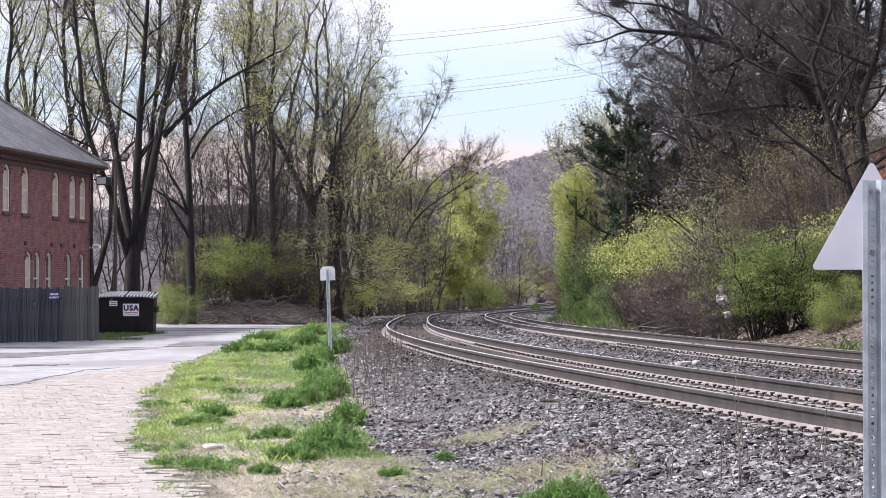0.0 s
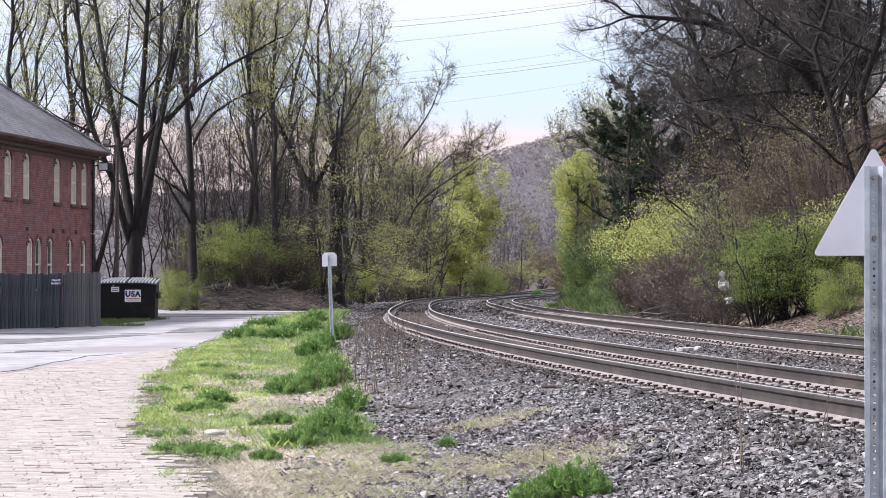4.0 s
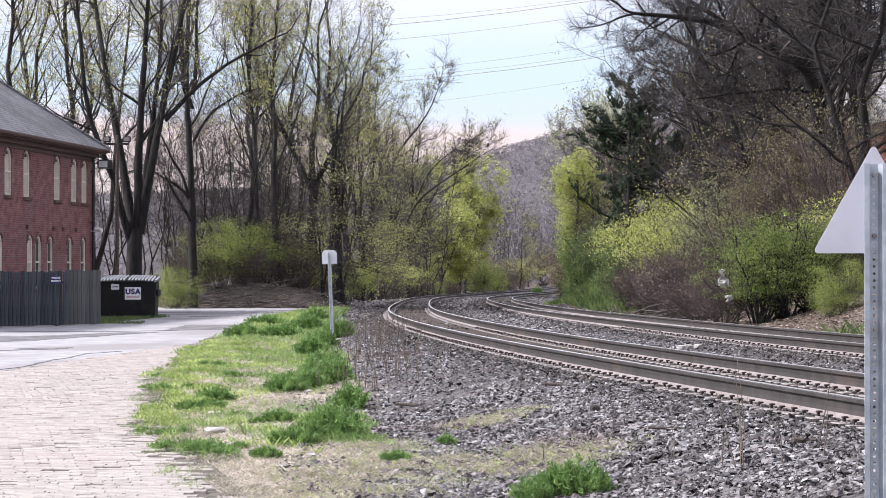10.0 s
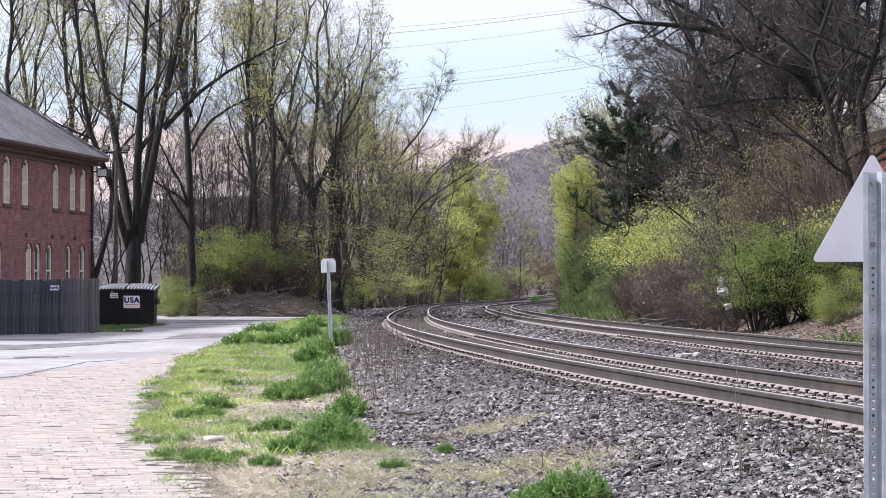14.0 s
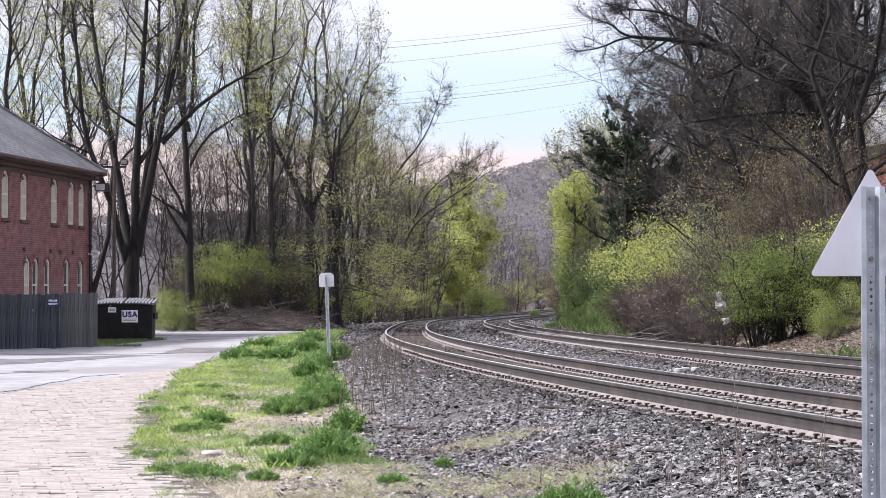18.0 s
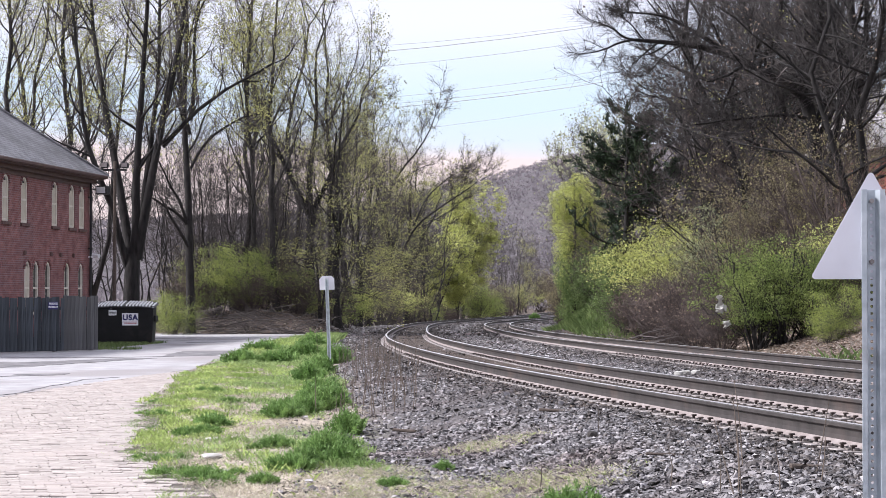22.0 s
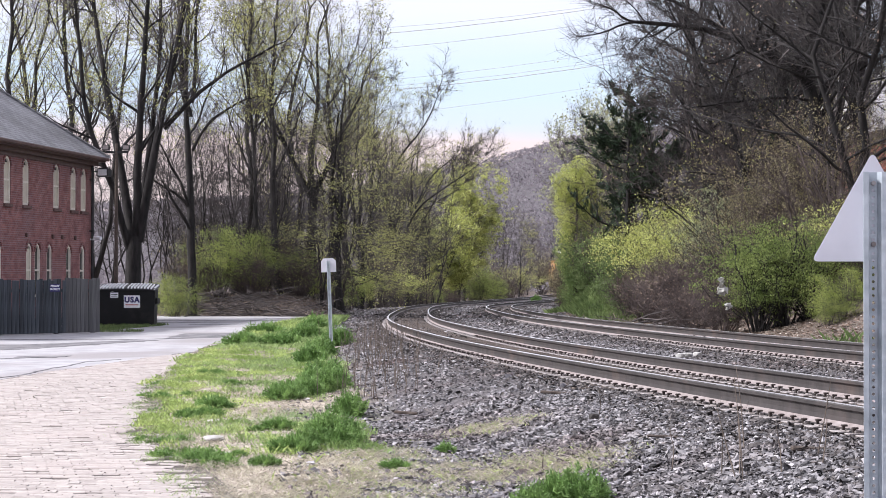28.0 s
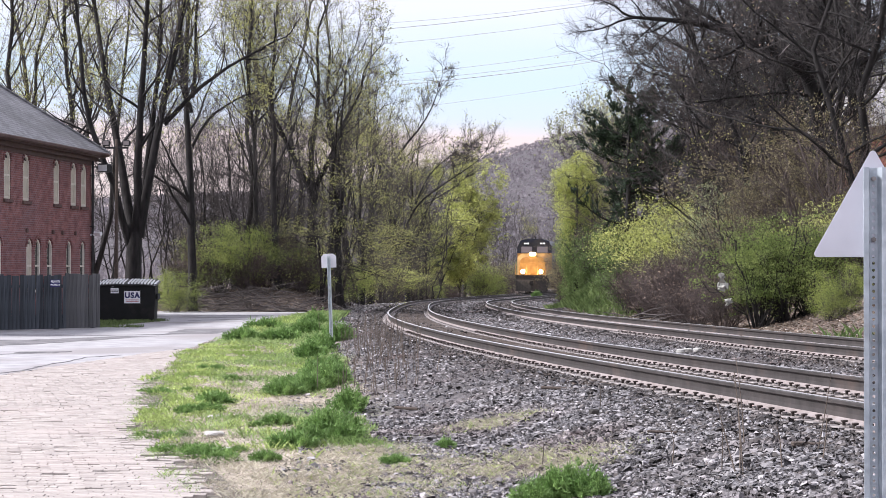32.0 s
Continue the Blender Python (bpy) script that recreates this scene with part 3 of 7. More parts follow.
# ---- road ----
def sheet(name, outline, z, mat, label, thick=0.04, kind="structure"):
    bm = bmesh.new()
    top = [bm.verts.new((x, y, z)) for x, y in outline]
    low = [bm.verts.new((x, y, z - thick)) for x, y in outline]
    bm.faces.new(top)
    for i in range(len(top)):
        j = (i + 1) % len(top)
        bm.faces.new((top[i], low[i], low[j], top[j]))
    bmesh.ops.recalc_face_normals(bm, faces=bm.faces[:])
    ob = part(name, bm, mat)
    return tagged(ob, label, "road", kind=kind)


def ragged(points, step, amount, seed):
    """Breaks the sides of an outline into uneven steps."""
    r = np.random.RandomState(seed)
    out = []
    for (ax, ay), (bx, by) in zip(points, points[1:] + points[:1]):
        n = max(1, int(math.hypot(bx - ax, by - ay) / step))
        for i in range(n):
            t = i / n
            out.append((ax + (bx - ax) * t + r.uniform(-amount, amount), ay + (by - ay) * t + r.uniform(-amount, amount)))
    return out


# where the brick paving gives way to asphalt
SEAM = [(-30, 22.0), (-14, 26.5), (-9, 28.6), (-6.5, 30.2), (-6.0, 34.0), (-5.3, 39.5), (-4.9, 42.5)]
edge = [(x, y) for x, y in zip(EDGE_X, EDGE_Y)]
road = sheet("road", ragged([(-60, 20.5)] + SEAM + [(-5.35, 55.9), (-5.0, 70), (-4.4, 77.5), (-9, 79.0), (-14, 80), (-60, 82)], 0.7, 0.06, 1), -0.005, "asphalt",
             "pale worn grey asphalt street with cracks and patches")
bed_edge = [(x, y) for x, y in edge if y < 42]
brick_bed = sheet("pavement", [(-60, -20), (0.3, -20)] + [(x + 0.15, y) for x, y in bed_edge] + [(x, y - 0.15) for x, y in SEAM[::-1]] + [(-60, 20.3)], -0.035, "joint",
                  "old street paved in pale pinkish bricks with sandy joints")
for i, (cx, cy, w, l, mat) in enumerate(((-6.2, 52.5, 1.3, 4.6, "asphalt_patch"), (-7.5, 38.7, 0.9, 0.7, "asphalt_patch"), (-8.4, 68.0, 2.2, 1.0, "asphalt_patch"))):
    o = [(cx - w / 2, cy - l / 2), (cx + w / 2, cy - l / 2 + 0.4), (cx + w / 2, cy + l / 2), (cx - w / 2, cy + l / 2 - 0.3)]
    sheet("road_patch", ragged(o, 0.4, 0.09, 20 + i), 0.001, mat, "darker grey asphalt patch in the street", 0.03)

worn = [(-12.5, 44.6), (-11, 42.6), (-9.8, 41.3), (-8.7, 42.6), (-7.9, 45), (-7.1, 47.4), (-6.8, 48.6), (-7.6, 48.5), (-8.6, 46.6), (-9.6, 45.4), (-11, 45.6)]
sheet("road_patch", ragged(worn, 0.4, 0.12, 31), 0.001, "asphalt_patch", "dark worn hollow where the street's top layer is gone", 0.03)


def crack(points, width, seed):
    """A tar-filled crack: a thin ragged ribbon flush with the street."""
    r = np.random.RandomState(seed)
    line = []
    for (ax, ay), (bx, by) in zip(points, points[1:]):
        n = max(2, int(math.hypot(bx - ax, by - ay) / 0.35))
        line += [(ax + (bx - ax) * i / n + r.normal(0, 0.03), ay + (by - ay) * (i + r.uniform(0, 0.6)) / n) for i in range(n)]
    w = width * r.uniform(0.4, 1.3, len(line))
    steep = abs(points[-1][1] - points[0][1]) > abs(points[-1][0] - points[0][0])
    dx, dy = (1, 0) if steep else (0, 1)
    o = [(x - k * dx, y - k * dy) for (x, y), k in zip(line, w)] + [(x + k * dx, y + k * dy) for (x, y), k in zip(line[::-1], w[::-1])]
    sheet("road_crack", o, 0.0015, "asphalt_patch", "dark ragged crack across the pale asphalt", 0.01)


for i, (pts, wide) in enumerate((([(-6.75, 29.4), (-6.5, 31), (-6.42, 33.5), (-6.3, 36.2), (-5.7, 37.6)], 0.022), ([(-9.8, 37.9), (-8.2, 37.6), (-6.9, 38.6)], 0.16),
                                 ([(-11, 49.5), (-8, 49.0), (-5.8, 50.5)], 0.12), ([(-10, 70.5), (-7, 71.5), (-5.2, 70.8)], 0.3), ([(-8, 64.5), (-6.4, 65.5), (-5.3, 65.0)], 0.22))):
    crack(pts, wide, 40 + i)


# ---- tracks ----
def rail_profile():
    """Half of a flat-bottomed rail: width from the middle, and height below the top."""
    half = [(0.0, 0.0), (0.028, 0.0), (0.036, -0.008), (0.036, -0.034), (0.011, -0.046), (0.008, -0.1), (0.013, -0.136), (0.032, -0.152), (0.07, -0.168), (0.074, -0.18), (0.0, -0.18)]
    return half[1:-1] + [(-x, z) for x, z in half[1:-1][::-1]]


def rail(track, off):
    prof = rail_profile()
    s = np.concatenate([np.arange(-30, 60, 0.75), np.arange(60, 400, 1.5)])
    x, y, z, th = on_track(s, off)
    k = len(prof)
    v = np.empty((len(s), k, 3))
    for j, (w, h) in enumerate(prof):
        v[:, j] = np.stack([x + np.sin(th) * w, y - np.cos(th) * w, z + h], 1)
    a = np.arange(len(s) - 1)[:, None] * k + np.arange(k)[None]
    b = np.arange(len(s) - 1)[:, None] * k + (np.arange(k)[None] + 1) % k
    f = np.stack([a, b, b + k, a + k], -1)
    top = np.zeros((len(s) - 1, k), bool)
    top[:, [k - 1]] = True
    skin = top.astype(np.int32)
    # upper faces of the foot take the paler tone that paints sun on them
    skin[:, [5, 6, 10, 11]] = 2
    me = fast_mesh("rail", v.reshape(-1, 3), f.reshape(-1, 4), "rail_steel")
    me.materials.append(MAT["rail_top"])
    me.materials.append(MAT["rail_foot"])
    me.polygons.foreach_set("material_index", skin.ravel())
    return link("rail", me, track)


def tie_mesh():
    bm = boxed((-1.3, -0.11, -0.17), (1.3, 0.11, 0), 0.015)
    me = bpy.data.meshes.new("tie")
    bm.to_mesh(me)
    bm.free()
    me.materials.append(MAT["tie"])
    return me


def plate_mesh():
    bm = boxed((-0.18, -0.095, 0), (0.18, 0.095, 0.013), 0.003)
    for sx in (-1, 1):
        box(bm, (sx * 0.085 - 0.01, -0.095, 0.013), (sx * 0.085 + 0.01, 0.095, 0.021))
    me = bpy.data.meshes.new("tie_plate")
    bm.to_mesh(me)
    bm.free()
    me.materials.append(MAT["plate"])
    return me


def spike_mesh():
    bm = boxed((-0.011, -0.011, 0), (0.011, 0.011, 0.034))
    box(bm, (-0.03, -0.019, 0.026), (0.017, 0.019, 0.042), 0.005)
    me = bpy.data.meshes.new("spike")
    bm.to_mesh(me)
    bm.free()
    me.materials.append(MAT["spike"])
    return me


def anchor_mesh():
    bm = boxed((-0.06, -0.05, 0), (0.07, 0.05, 0.013), 0.003)
    box(bm, (-0.03, -0.02, 0.013), (0.012, 0.02, 0.035), 0.005)
    me = bpy.data.meshes.new("rail_anchor")
    bm.to_mesh(me)
    bm.free()
    me.materials.append(MAT["plate"])
    return me


TIE, PLATE, SPIKE, ANCHOR = tie_mesh(), plate_mesh(), spike_mesh(), anchor_mesh()


def build_track(middle, label):
    track = thing("railway_track", Matrix.Identity(4), label, "railway track", "parallel tracks")
    for off in (middle - GAUGE / 2, middle + GAUGE / 2):
        rail(track, off)
    r = random.Random(int(middle * 10) + 4)
    s, n = -4.0, 0
    while s < 150:
        x, y, z, th = on_track(s, middle)
        turn = math.degrees(th) - 90
        tie = link("tie", TIE, track, at=pose(x, y, z - 0.202, 0, 0, turn + r.uniform(-1.2, 1.2)))
        if s < 75:
            for o in (-1, 1):
                link("tie_plate", PLATE, tie, at=pose(o * GAUGE / 2, 0, 0.002))
                if s < 30:
                    for side in (-1, 1):
                        link("spike", SPIKE, tie, at=pose(o * GAUGE / 2 + side * 0.11, r.uniform(-0.03, 0.03), 0.018 + r.uniform(0, 0.012), 0, 0, 0 if side > 0 else 180))
                        link("rail_anchor", ANCHOR, tie, at=pose(o * GAUGE / 2 + side * 0.11, 0.272, 0.0, 0, 0, 0 if side > 0 else 180))
                        link("spike", SPIKE, tie, at=pose(o * GAUGE / 2 + side * 0.12, 0.272, 0.016, 0, 0, 0 if side > 0 else 180))
        s += 0.545 + r.uniform(-0.02, 0.02)
        n += 1
    return track


build_track(0.0, "curved mainline track with rusty steel rails on old wooden ties")
build_track(APART, "second curved track running parallel beyond the first, rusty rails")


# ---- trees and shrubs ----
def unit(v):
    return v / np.maximum(np.linalg.norm(v, axis=-1, keepdims=True), 1e-9)


def tubes(p, r, k):
    """Tapered tubes along the polylines p (n, m, 3) with radii r (n, m)."""
    n, m = r.shape
    d = unit(p[:, -1] - p[:, 0])
    ref = np.where(np.abs(d[:, 2:3]) > 0.9, np.array([[1.0, 0, 0]]), np.array([[0, 0, 1.0]]))
    u = unit(np.cross(d, ref))
    w = np.cross(d, u)
    a = np.arange(k) * 2 * math.pi / k
    ring = u[:, None] * np.cos(a)[None, :, None] + w[:, None] * np.sin(a)[None, :, None]
    v = p[:, :, None] + ring[:, None] * r[:, :, None, None]
    base = np.arange(n)[:, None, None] * m * k + np.arange(m - 1)[None, :, None] * k
    i, j = base + np.arange(k)[None, None], base + (np.arange(k)[None, None] + 1) % k
    return v.reshape(-1, 3), np.stack([i, j, j + k, i + k], -1).reshape(-1, 4)


def shoots(rng, p, r, c, t0, t1, angle, ratio, up, m, wobble, thin=0.42, down=0.5, even=False):
    """c side branches on each of the branches p; the nearer to the tip the shorter."""
    n, q = r.shape
    parent = np.repeat(np.arange(n), c)
    if even:
        # long stems bear more
        way = np.linalg.norm(np.diff(p, axis=1), axis=2).sum(1)
        parent = rng.choice(n, n * c, p=way / way.sum())
    t = rng.uniform(t0, t1, n * c)
    f = t * (q - 1)
    i = np.minimum(f.astype(int), q - 2)
    w = (f - i)[:, None]
    pos = p[parent, i] * (1 - w) + p[parent, i + 1] * w
    rad = r[parent, i] * (1 - w[:, 0]) + r[parent, i + 1] * w[:, 0]
    along = unit(p[parent, i + 1] - p[parent, i])
    side = unit(np.cross(along, rng.normal(size=(n * c, 3))))
    a = np.radians(rng.uniform(angle * 0.6, angle * 1.35, n * c))[:, None]
    head = along * np.cos(a) + side * np.sin(a)
    length = np.linalg.norm(np.diff(p, axis=1), axis=2).sum(1)[parent] * ratio * (1 - down * t) * rng.uniform(0.55, 1.25, n * c)
    out = np.empty((n * c, m, 3))
    out[:, 0] = pos
    for j in range(1, m):
        head = unit(head + up * np.array([0, 0, 1.0]) / m + rng.normal(size=head.shape) * wobble)
        out[:, j] = out[:, j - 1] + head * (length / (m - 1))[:, None]
    taper = np.linspace(1, 0.42, m)[None]
    return out, (rad * thin)[:, None] * taper


def twigs(rng, p, r, c, size, up=0.2, angle=45, least=0.004):
    """Fine pointed shoots, three-sided."""
    b, br = shoots(rng, p, np.maximum(r, least), c, 0.15, 1.0, angle, 1.0, up, 2, 0.25, 0.6, 0.3)
    d = unit(b[:, 1] - b[:, 0]) * (size * rng.uniform(0.5, 1.4, len(b)))[:, None]
    tip = b[:, 0] + d
    u = unit(np.cross(d, rng.normal(size=d.shape)))
    w = np.cross(unit(d), u)
    rad = np.clip(br[:, 0], least, 0.02)[:, None]
    v = np.stack([b[:, 0] + u * rad, b[:, 0] - u * rad * 0.5 + w * rad * 0.87, b[:, 0] - u * rad * 0.5 - w * rad * 0.87, tip], 1)
    base = np.arange(len(b))[:, None, None] * 4
    f = base + np.array([[0, 1, 3], [1, 2, 3], [2, 0, 3]])[None]
    return v.reshape(-1, 3), f.reshape(-1, 3), tip, b[:, 0]


def leaves(rng, at, size, squash=0.6):
    """Small folded four-cornered leaves at the given places."""
    n = len(at)
    a = unit(rng.normal(size=(n, 3)))
    b = unit(np.cross(a, rng.normal(size=(n, 3))))
    nrm = np.cross(a, b)
    s = (size * rng.uniform(0.55, 1.35, n))[:, None]
    v = np.stack([at - a * s, at + b * s * squash + nrm * s * 0.15, at + a * s, at - b * s * squash + nrm * s * 0.15], 1)
    base = np.arange(n)[:, None] * 4
    return v.reshape(-1, 3), base + np.arange(4)[None]


def sprays(rng, at, size):
    """Small three-cornered leaves for crowns that stay far off."""
    n = len(at)
    a = unit(rng.normal(size=(n, 3)))
    b = unit(np.cross(a, rng.normal(size=(n, 3))))
    s = (size * 1.12 * rng.uniform(0.55, 1.35, n))[:, None]
    v = np.stack([at - a * s, at + a * s * 0.8 + b * s * 0.6, at + a * s * 0.5 - b * s * 0.75], 1)
    return v.reshape(-1, 3), np.arange(n)[:, None] * 3 + np.arange(3)[None]


def merged(name, bits, mat):
    vs, fs, o = [], [], 0
    for v, f in bits:
        vs.append(v)
        fs.append(f + o)
        o += len(v)
    return fast_mesh(name, np.concatenate(vs), np.concatenate(fs), mat, name in ("trunk",))


def stem(rng, base, top, r0, m=9, sway=0.006, r1=0.22):
    base, top = np.array(base, float), np.array(top, float)
    t = np.linspace(0, 1, m)[:, None]
    p = base + (top - base) * t
    h = np.linalg.norm(top - base)
    p[1:] += np.cumsum(rng.normal(size=(m - 1, 3)) * h * sway * np.array([1, 1, 0.2]), 0)
    r = r0 * (1 - (1 - r1) * t[:, 0] ** 0.9)
    r[0] *= 1.35
    return p, r


def limb(rng, points, r0, r1, m=9, sway=0.004):
    """A tapered axis through a few places, with a slight wander."""
    pts = np.array(points, float)
    step = np.concatenate([[0], np.cumsum(np.linalg.norm(np.diff(pts, axis=0), axis=1))])
    t = np.linspace(0, step[-1], m)
    p = np.stack([np.interp(t, step, pts[:, k]) for k in range(3)], 1)
    p[1:-1] = (p[:-2] + 2 * p[1:-1] + p[2:]) / 4
    p[1:] += np.cumsum(rng.normal(size=(m - 1, 3)) * step[-1] * sway, 0)
    return p, r0 + (r1 - r0) * np.linspace(0, 1, m) ** 0.8


def fork(rng, p, r, ends, sides, t0, angle, ratio, rise, m, wobble, spread=24, thin=0.55, even=False, tip_scale=1.0):
    """The next order of branches: each axis splits at its end and bears shoots along its way."""
    out, rad = shoots(rng, p, r, sides, t0, 0.95, angle, ratio, rise, m, wobble, thin, even=even)
    last = np.repeat(unit(p[:, -1] - p[:, -2]), ends, 0)
    way = np.repeat(unit(np.cross(p[:, -1] - p[:, -2], rng.normal(size=(len(p), 3)))), ends, 0) * np.tile(np.resize([1.0, -1.0], ends), len(p))[:, None]
    a = np.radians(spread * rng.uniform(0.3, 1.5, len(last)))[:, None]
    head = last * np.cos(a) + way * np.sin(a)
    length = np.repeat(np.linalg.norm(np.diff(p, axis=1), axis=2).sum(1), ends) * rng.uniform(0.5, 0.9, len(last)) * min(1.0, ratio * 1.5) * tip_scale
    tip = np.empty((len(last), m, 3))
    tip[:, 0] = np.repeat(p[:, -1], ends, 0)
    for j in range(1, m):
        head = unit(head + rise * np.array([0, 0, 1.0]) / m + rng.normal(size=head.shape) * wobble)
        tip[:, j] = tip[:, j - 1] + head * (length / (m - 1))[:, None]
    end_r = np.repeat(r[:, -1], ends)[:, None] * 0.85 * np.linspace(1, 0.5, m)[None]
    return np.concatenate([out, tip]), np.concatenate([rad, end_r])


def tri(f):
    return np.concatenate([f[:, [0, 1, 2]], f[:, [0, 2, 3]]])


def tree_meshes(seed, stems, n1=10, first=0.3, reach=0.36, rise=0.5, angle=48, leaf=0, leaf_size=0.05, leaf_mat="leaf_bud", bark="bark", twig="twig", twig_size=0.6,
                leaf_low=0.0, twig_r=0.005, skip=0, n2=3, n3=2, fine=6, per=5, spread=24, least=0.008, tuft=0.25):
    """Trunk, twig and leaf meshes of a tree grown from the given stems: (foot, top, radius, ...) or (points, radius, end radius)."""
    rng = np.random.RandomState(seed)
    made = [limb(rng, *s) if isinstance(s[0], list) else stem(rng, *s) for s in stems]
    p, r = np.stack([a for a, b in made]), np.stack([b for a, b in made])
    p1, r1 = fork(rng, p[skip:], r[skip:], 2, n1, first, angle, reach, rise, 6, 0.16, spread, 0.5, True, 0.55)
    p2, r2 = fork(rng, p1, r1, 2, n2, 0.25, 44, 0.5, rise * 0.7, 5, 0.18, spread)
    p3, r3 = fork(rng, p2, r2, 2, n3, 0.25, 42, 0.55, rise * 0.6, 4, 0.2, spread)
    bits2, bits3 = tubes(p2, np.maximum(r2, least), 3), tubes(p3, np.maximum(r3, least * 0.8), 3)
    tv, tf, tips, feet = twigs(rng, p3, np.minimum(r3, 0.012), fine, twig_size, up=0.3, least=twig_r)
    tv2, tf2, tips2, feet2 = twigs(rng, p2, np.minimum(r2, 0.012), fine, twig_size, up=0.3, least=twig_r)
    meshes = [("trunk", merged("trunk", [tubes(p, r, 9), tubes(p1, np.maximum(r1, 0.012), 5)], bark)),
              ("twig_mass", merged("twig_mass", [(bits2[0], tri(bits2[1])), (bits3[0], tri(bits3[1])), (tv, tf), (tv2, tf2)], twig))]
    if leaf:
        at = np.concatenate([tips, tips2])
        at = at[at[:, 2] > leaf_low]
        # leaves come in tufts, and the tufts in patches
        thick = wave(at[:, 0] * 1.1 + at[:, 2], at[:, 1] * 1.1 - at[:, 2] * 0.7, seed)
        at = at[thick > rng.uniform(-0.8, 0.5, len(at))]
        at = np.repeat(at[rng.randint(0, len(at), leaf // per)], per, 0)
        at = at + rng.normal(size=at.shape) * twig_size * tuft * np.array([1, 1, 0.6])
        meshes.append(("foliage", merged("foliage", [sprays(rng, at, leaf_size)], leaf_mat)))
    return meshes


def cloud_leaves(rng, blobs, count, size):
    """Leaf places in clumps inside a set of uneven balls (x, y, z, r)."""
    b = np.array(blobs, float)
    w = b[:, 3] ** 2
    i = rng.choice(len(b), count, p=w / w.sum())
    d = unit(rng.normal(size=(count, 3)))
    rad = b[i, 3] * (rng.uniform(0.25, 1, count) ** 0.4) * (1 + 0.25 * np.sin(d[:, 0] * 5 + i) * np.cos(d[:, 2] * 4 + i * 2))
    return b[i, :3] + d * rad[:, None]


KINDS = {}
MADE = {}


def plant(kind, x, y, size=1.0, turn=0.0, sink=0.08, z=None, tilt=0.0):
    """Puts a tree or shrub of a kind on the ground."""
    name, label, category, group, meshes = KINDS[kind]
    ground = drop(x, y) if z is None else z
    place = pose(x, y, ground - sink, 0, tilt, turn)
    if kind not in MADE:
        ob = thing(name, place, label, category, group)
        ob.scale = (size, size, size)
        for part_name, me in meshes():
            piece = link(part_name, me, ob)
            if kind == "thicket":
                piece["kind"] = "stuff"
        MADE[kind] = ob
        return ob
    first = MADE[kind]
    return copy_thing(first, place @ Matrix.Diagonal((size / first.scale[0],) * 3 + (1,)))


def shrub_meshes(seed, h, w, stems, leaf, leaf_size, leaf_mat, twig="twig", arch=0.3, n2=8, n3=6, twig_size=0.35, low=0.1, clump=0.17, per=26, crown=0.5, stem_r=0.0105):
    """A bush: arching stems, twigs, and leaves in flat clumps that lie thickest on its crown."""
    rng = np.random.RandomState(seed)
    n = stems
    az = rng.uniform(0, 6.283, n)
    out = rng.uniform(0.15, 1, n) * w / 2
    m = 6
    t = np.linspace(0, 1, m)
    p = np.empty((n, m, 3))
    hh = h * rng.uniform(0.55, 1.0, n) * (1 - 0.35 * (out / (w / 2)) ** 2)
    for j in range(m):
        p[:, j, 0] = np.cos(az) * out * (0.15 + 0.85 * t[j])
        p[:, j, 1] = np.sin(az) * out * (0.15 + 0.85 * t[j])
        p[:, j, 2] = hh * (t[j] * (1 + arch) - arch * t[j] ** 3)
    p[:, 1:] += rng.normal(size=(n, m - 1, 3)) * h * 0.03
    r = np.linspace(1, 0.4, m)[None] * stem_r * np.where(rng.uniform(0, 1, n) < 0.2, 2.2, rng.uniform(0.6, 1.3, n))[:, None] * max(1.0, h / 2.5)
    p2, r2 = shoots(rng, p, r, n2, 0.2, 0.98, 48, 0.42, 0.4, 3, 0.2)
    tv, tf, tips, feet = twigs(rng, p2, r2, n3, twig_size, least=0.0035)
    va, fa = tubes(p, r, 4)
    vb, fb = tubes(p2, np.maximum(r2, 0.004), 3)
    meshes = [("stem_mass", merged("stem_mass", [(va, tri(fa)), (vb, tri(fb)), (tv, tf)], twig))]
    if leaf:
        pts = np.concatenate([tips, feet])
        pts = pts[pts[:, 2] > h * low]
        thick = wave(pts[:, 0] * 1.7 + pts[:, 2] * 1.3, pts[:, 1] * 1.7 - pts[:, 2] * 1.1, seed)
        high = np.clip(pts[:, 2] / h, 0, 1) * crown + np.hypot(pts[:, 0], pts[:, 1]) / w * crown
        pts = pts[thick * 0.6 + high - 0.45 > rng.uniform(-0.75, 0.45, len(pts))]
        at = np.repeat(pts[rng.randint(0, len(pts), leaf // per)], per, 0)
        at = at + rng.normal(size=at.shape) * clump * np.array([1, 1, 0.5])
        at[:, 2] = np.maximum(at[:, 2], 0.03)
        meshes.append(("foliage", merged("foliage", [sprays(rng, at, leaf_size)], leaf_mat)))
    return meshes


def needle_sprays(rng, at, head, size):
    """Long narrow leaves that point roughly along head."""
    a = unit(head + rng.normal(size=at.shape) * 0.35)
    b = unit(np.cross(a, rng.normal(size=at.shape)))
    s = (size * rng.uniform(0.6, 1.4, len(at)))[:, None]
    v = np.stack([at - a * s * 0.4 + b * s * 0.2, at - a * s * 0.4 - b * s * 0.2, at + a * s], 1)
    return v.reshape(-1, 3), np.arange(len(at))[:, None] * 3 + np.arange(3)[None]


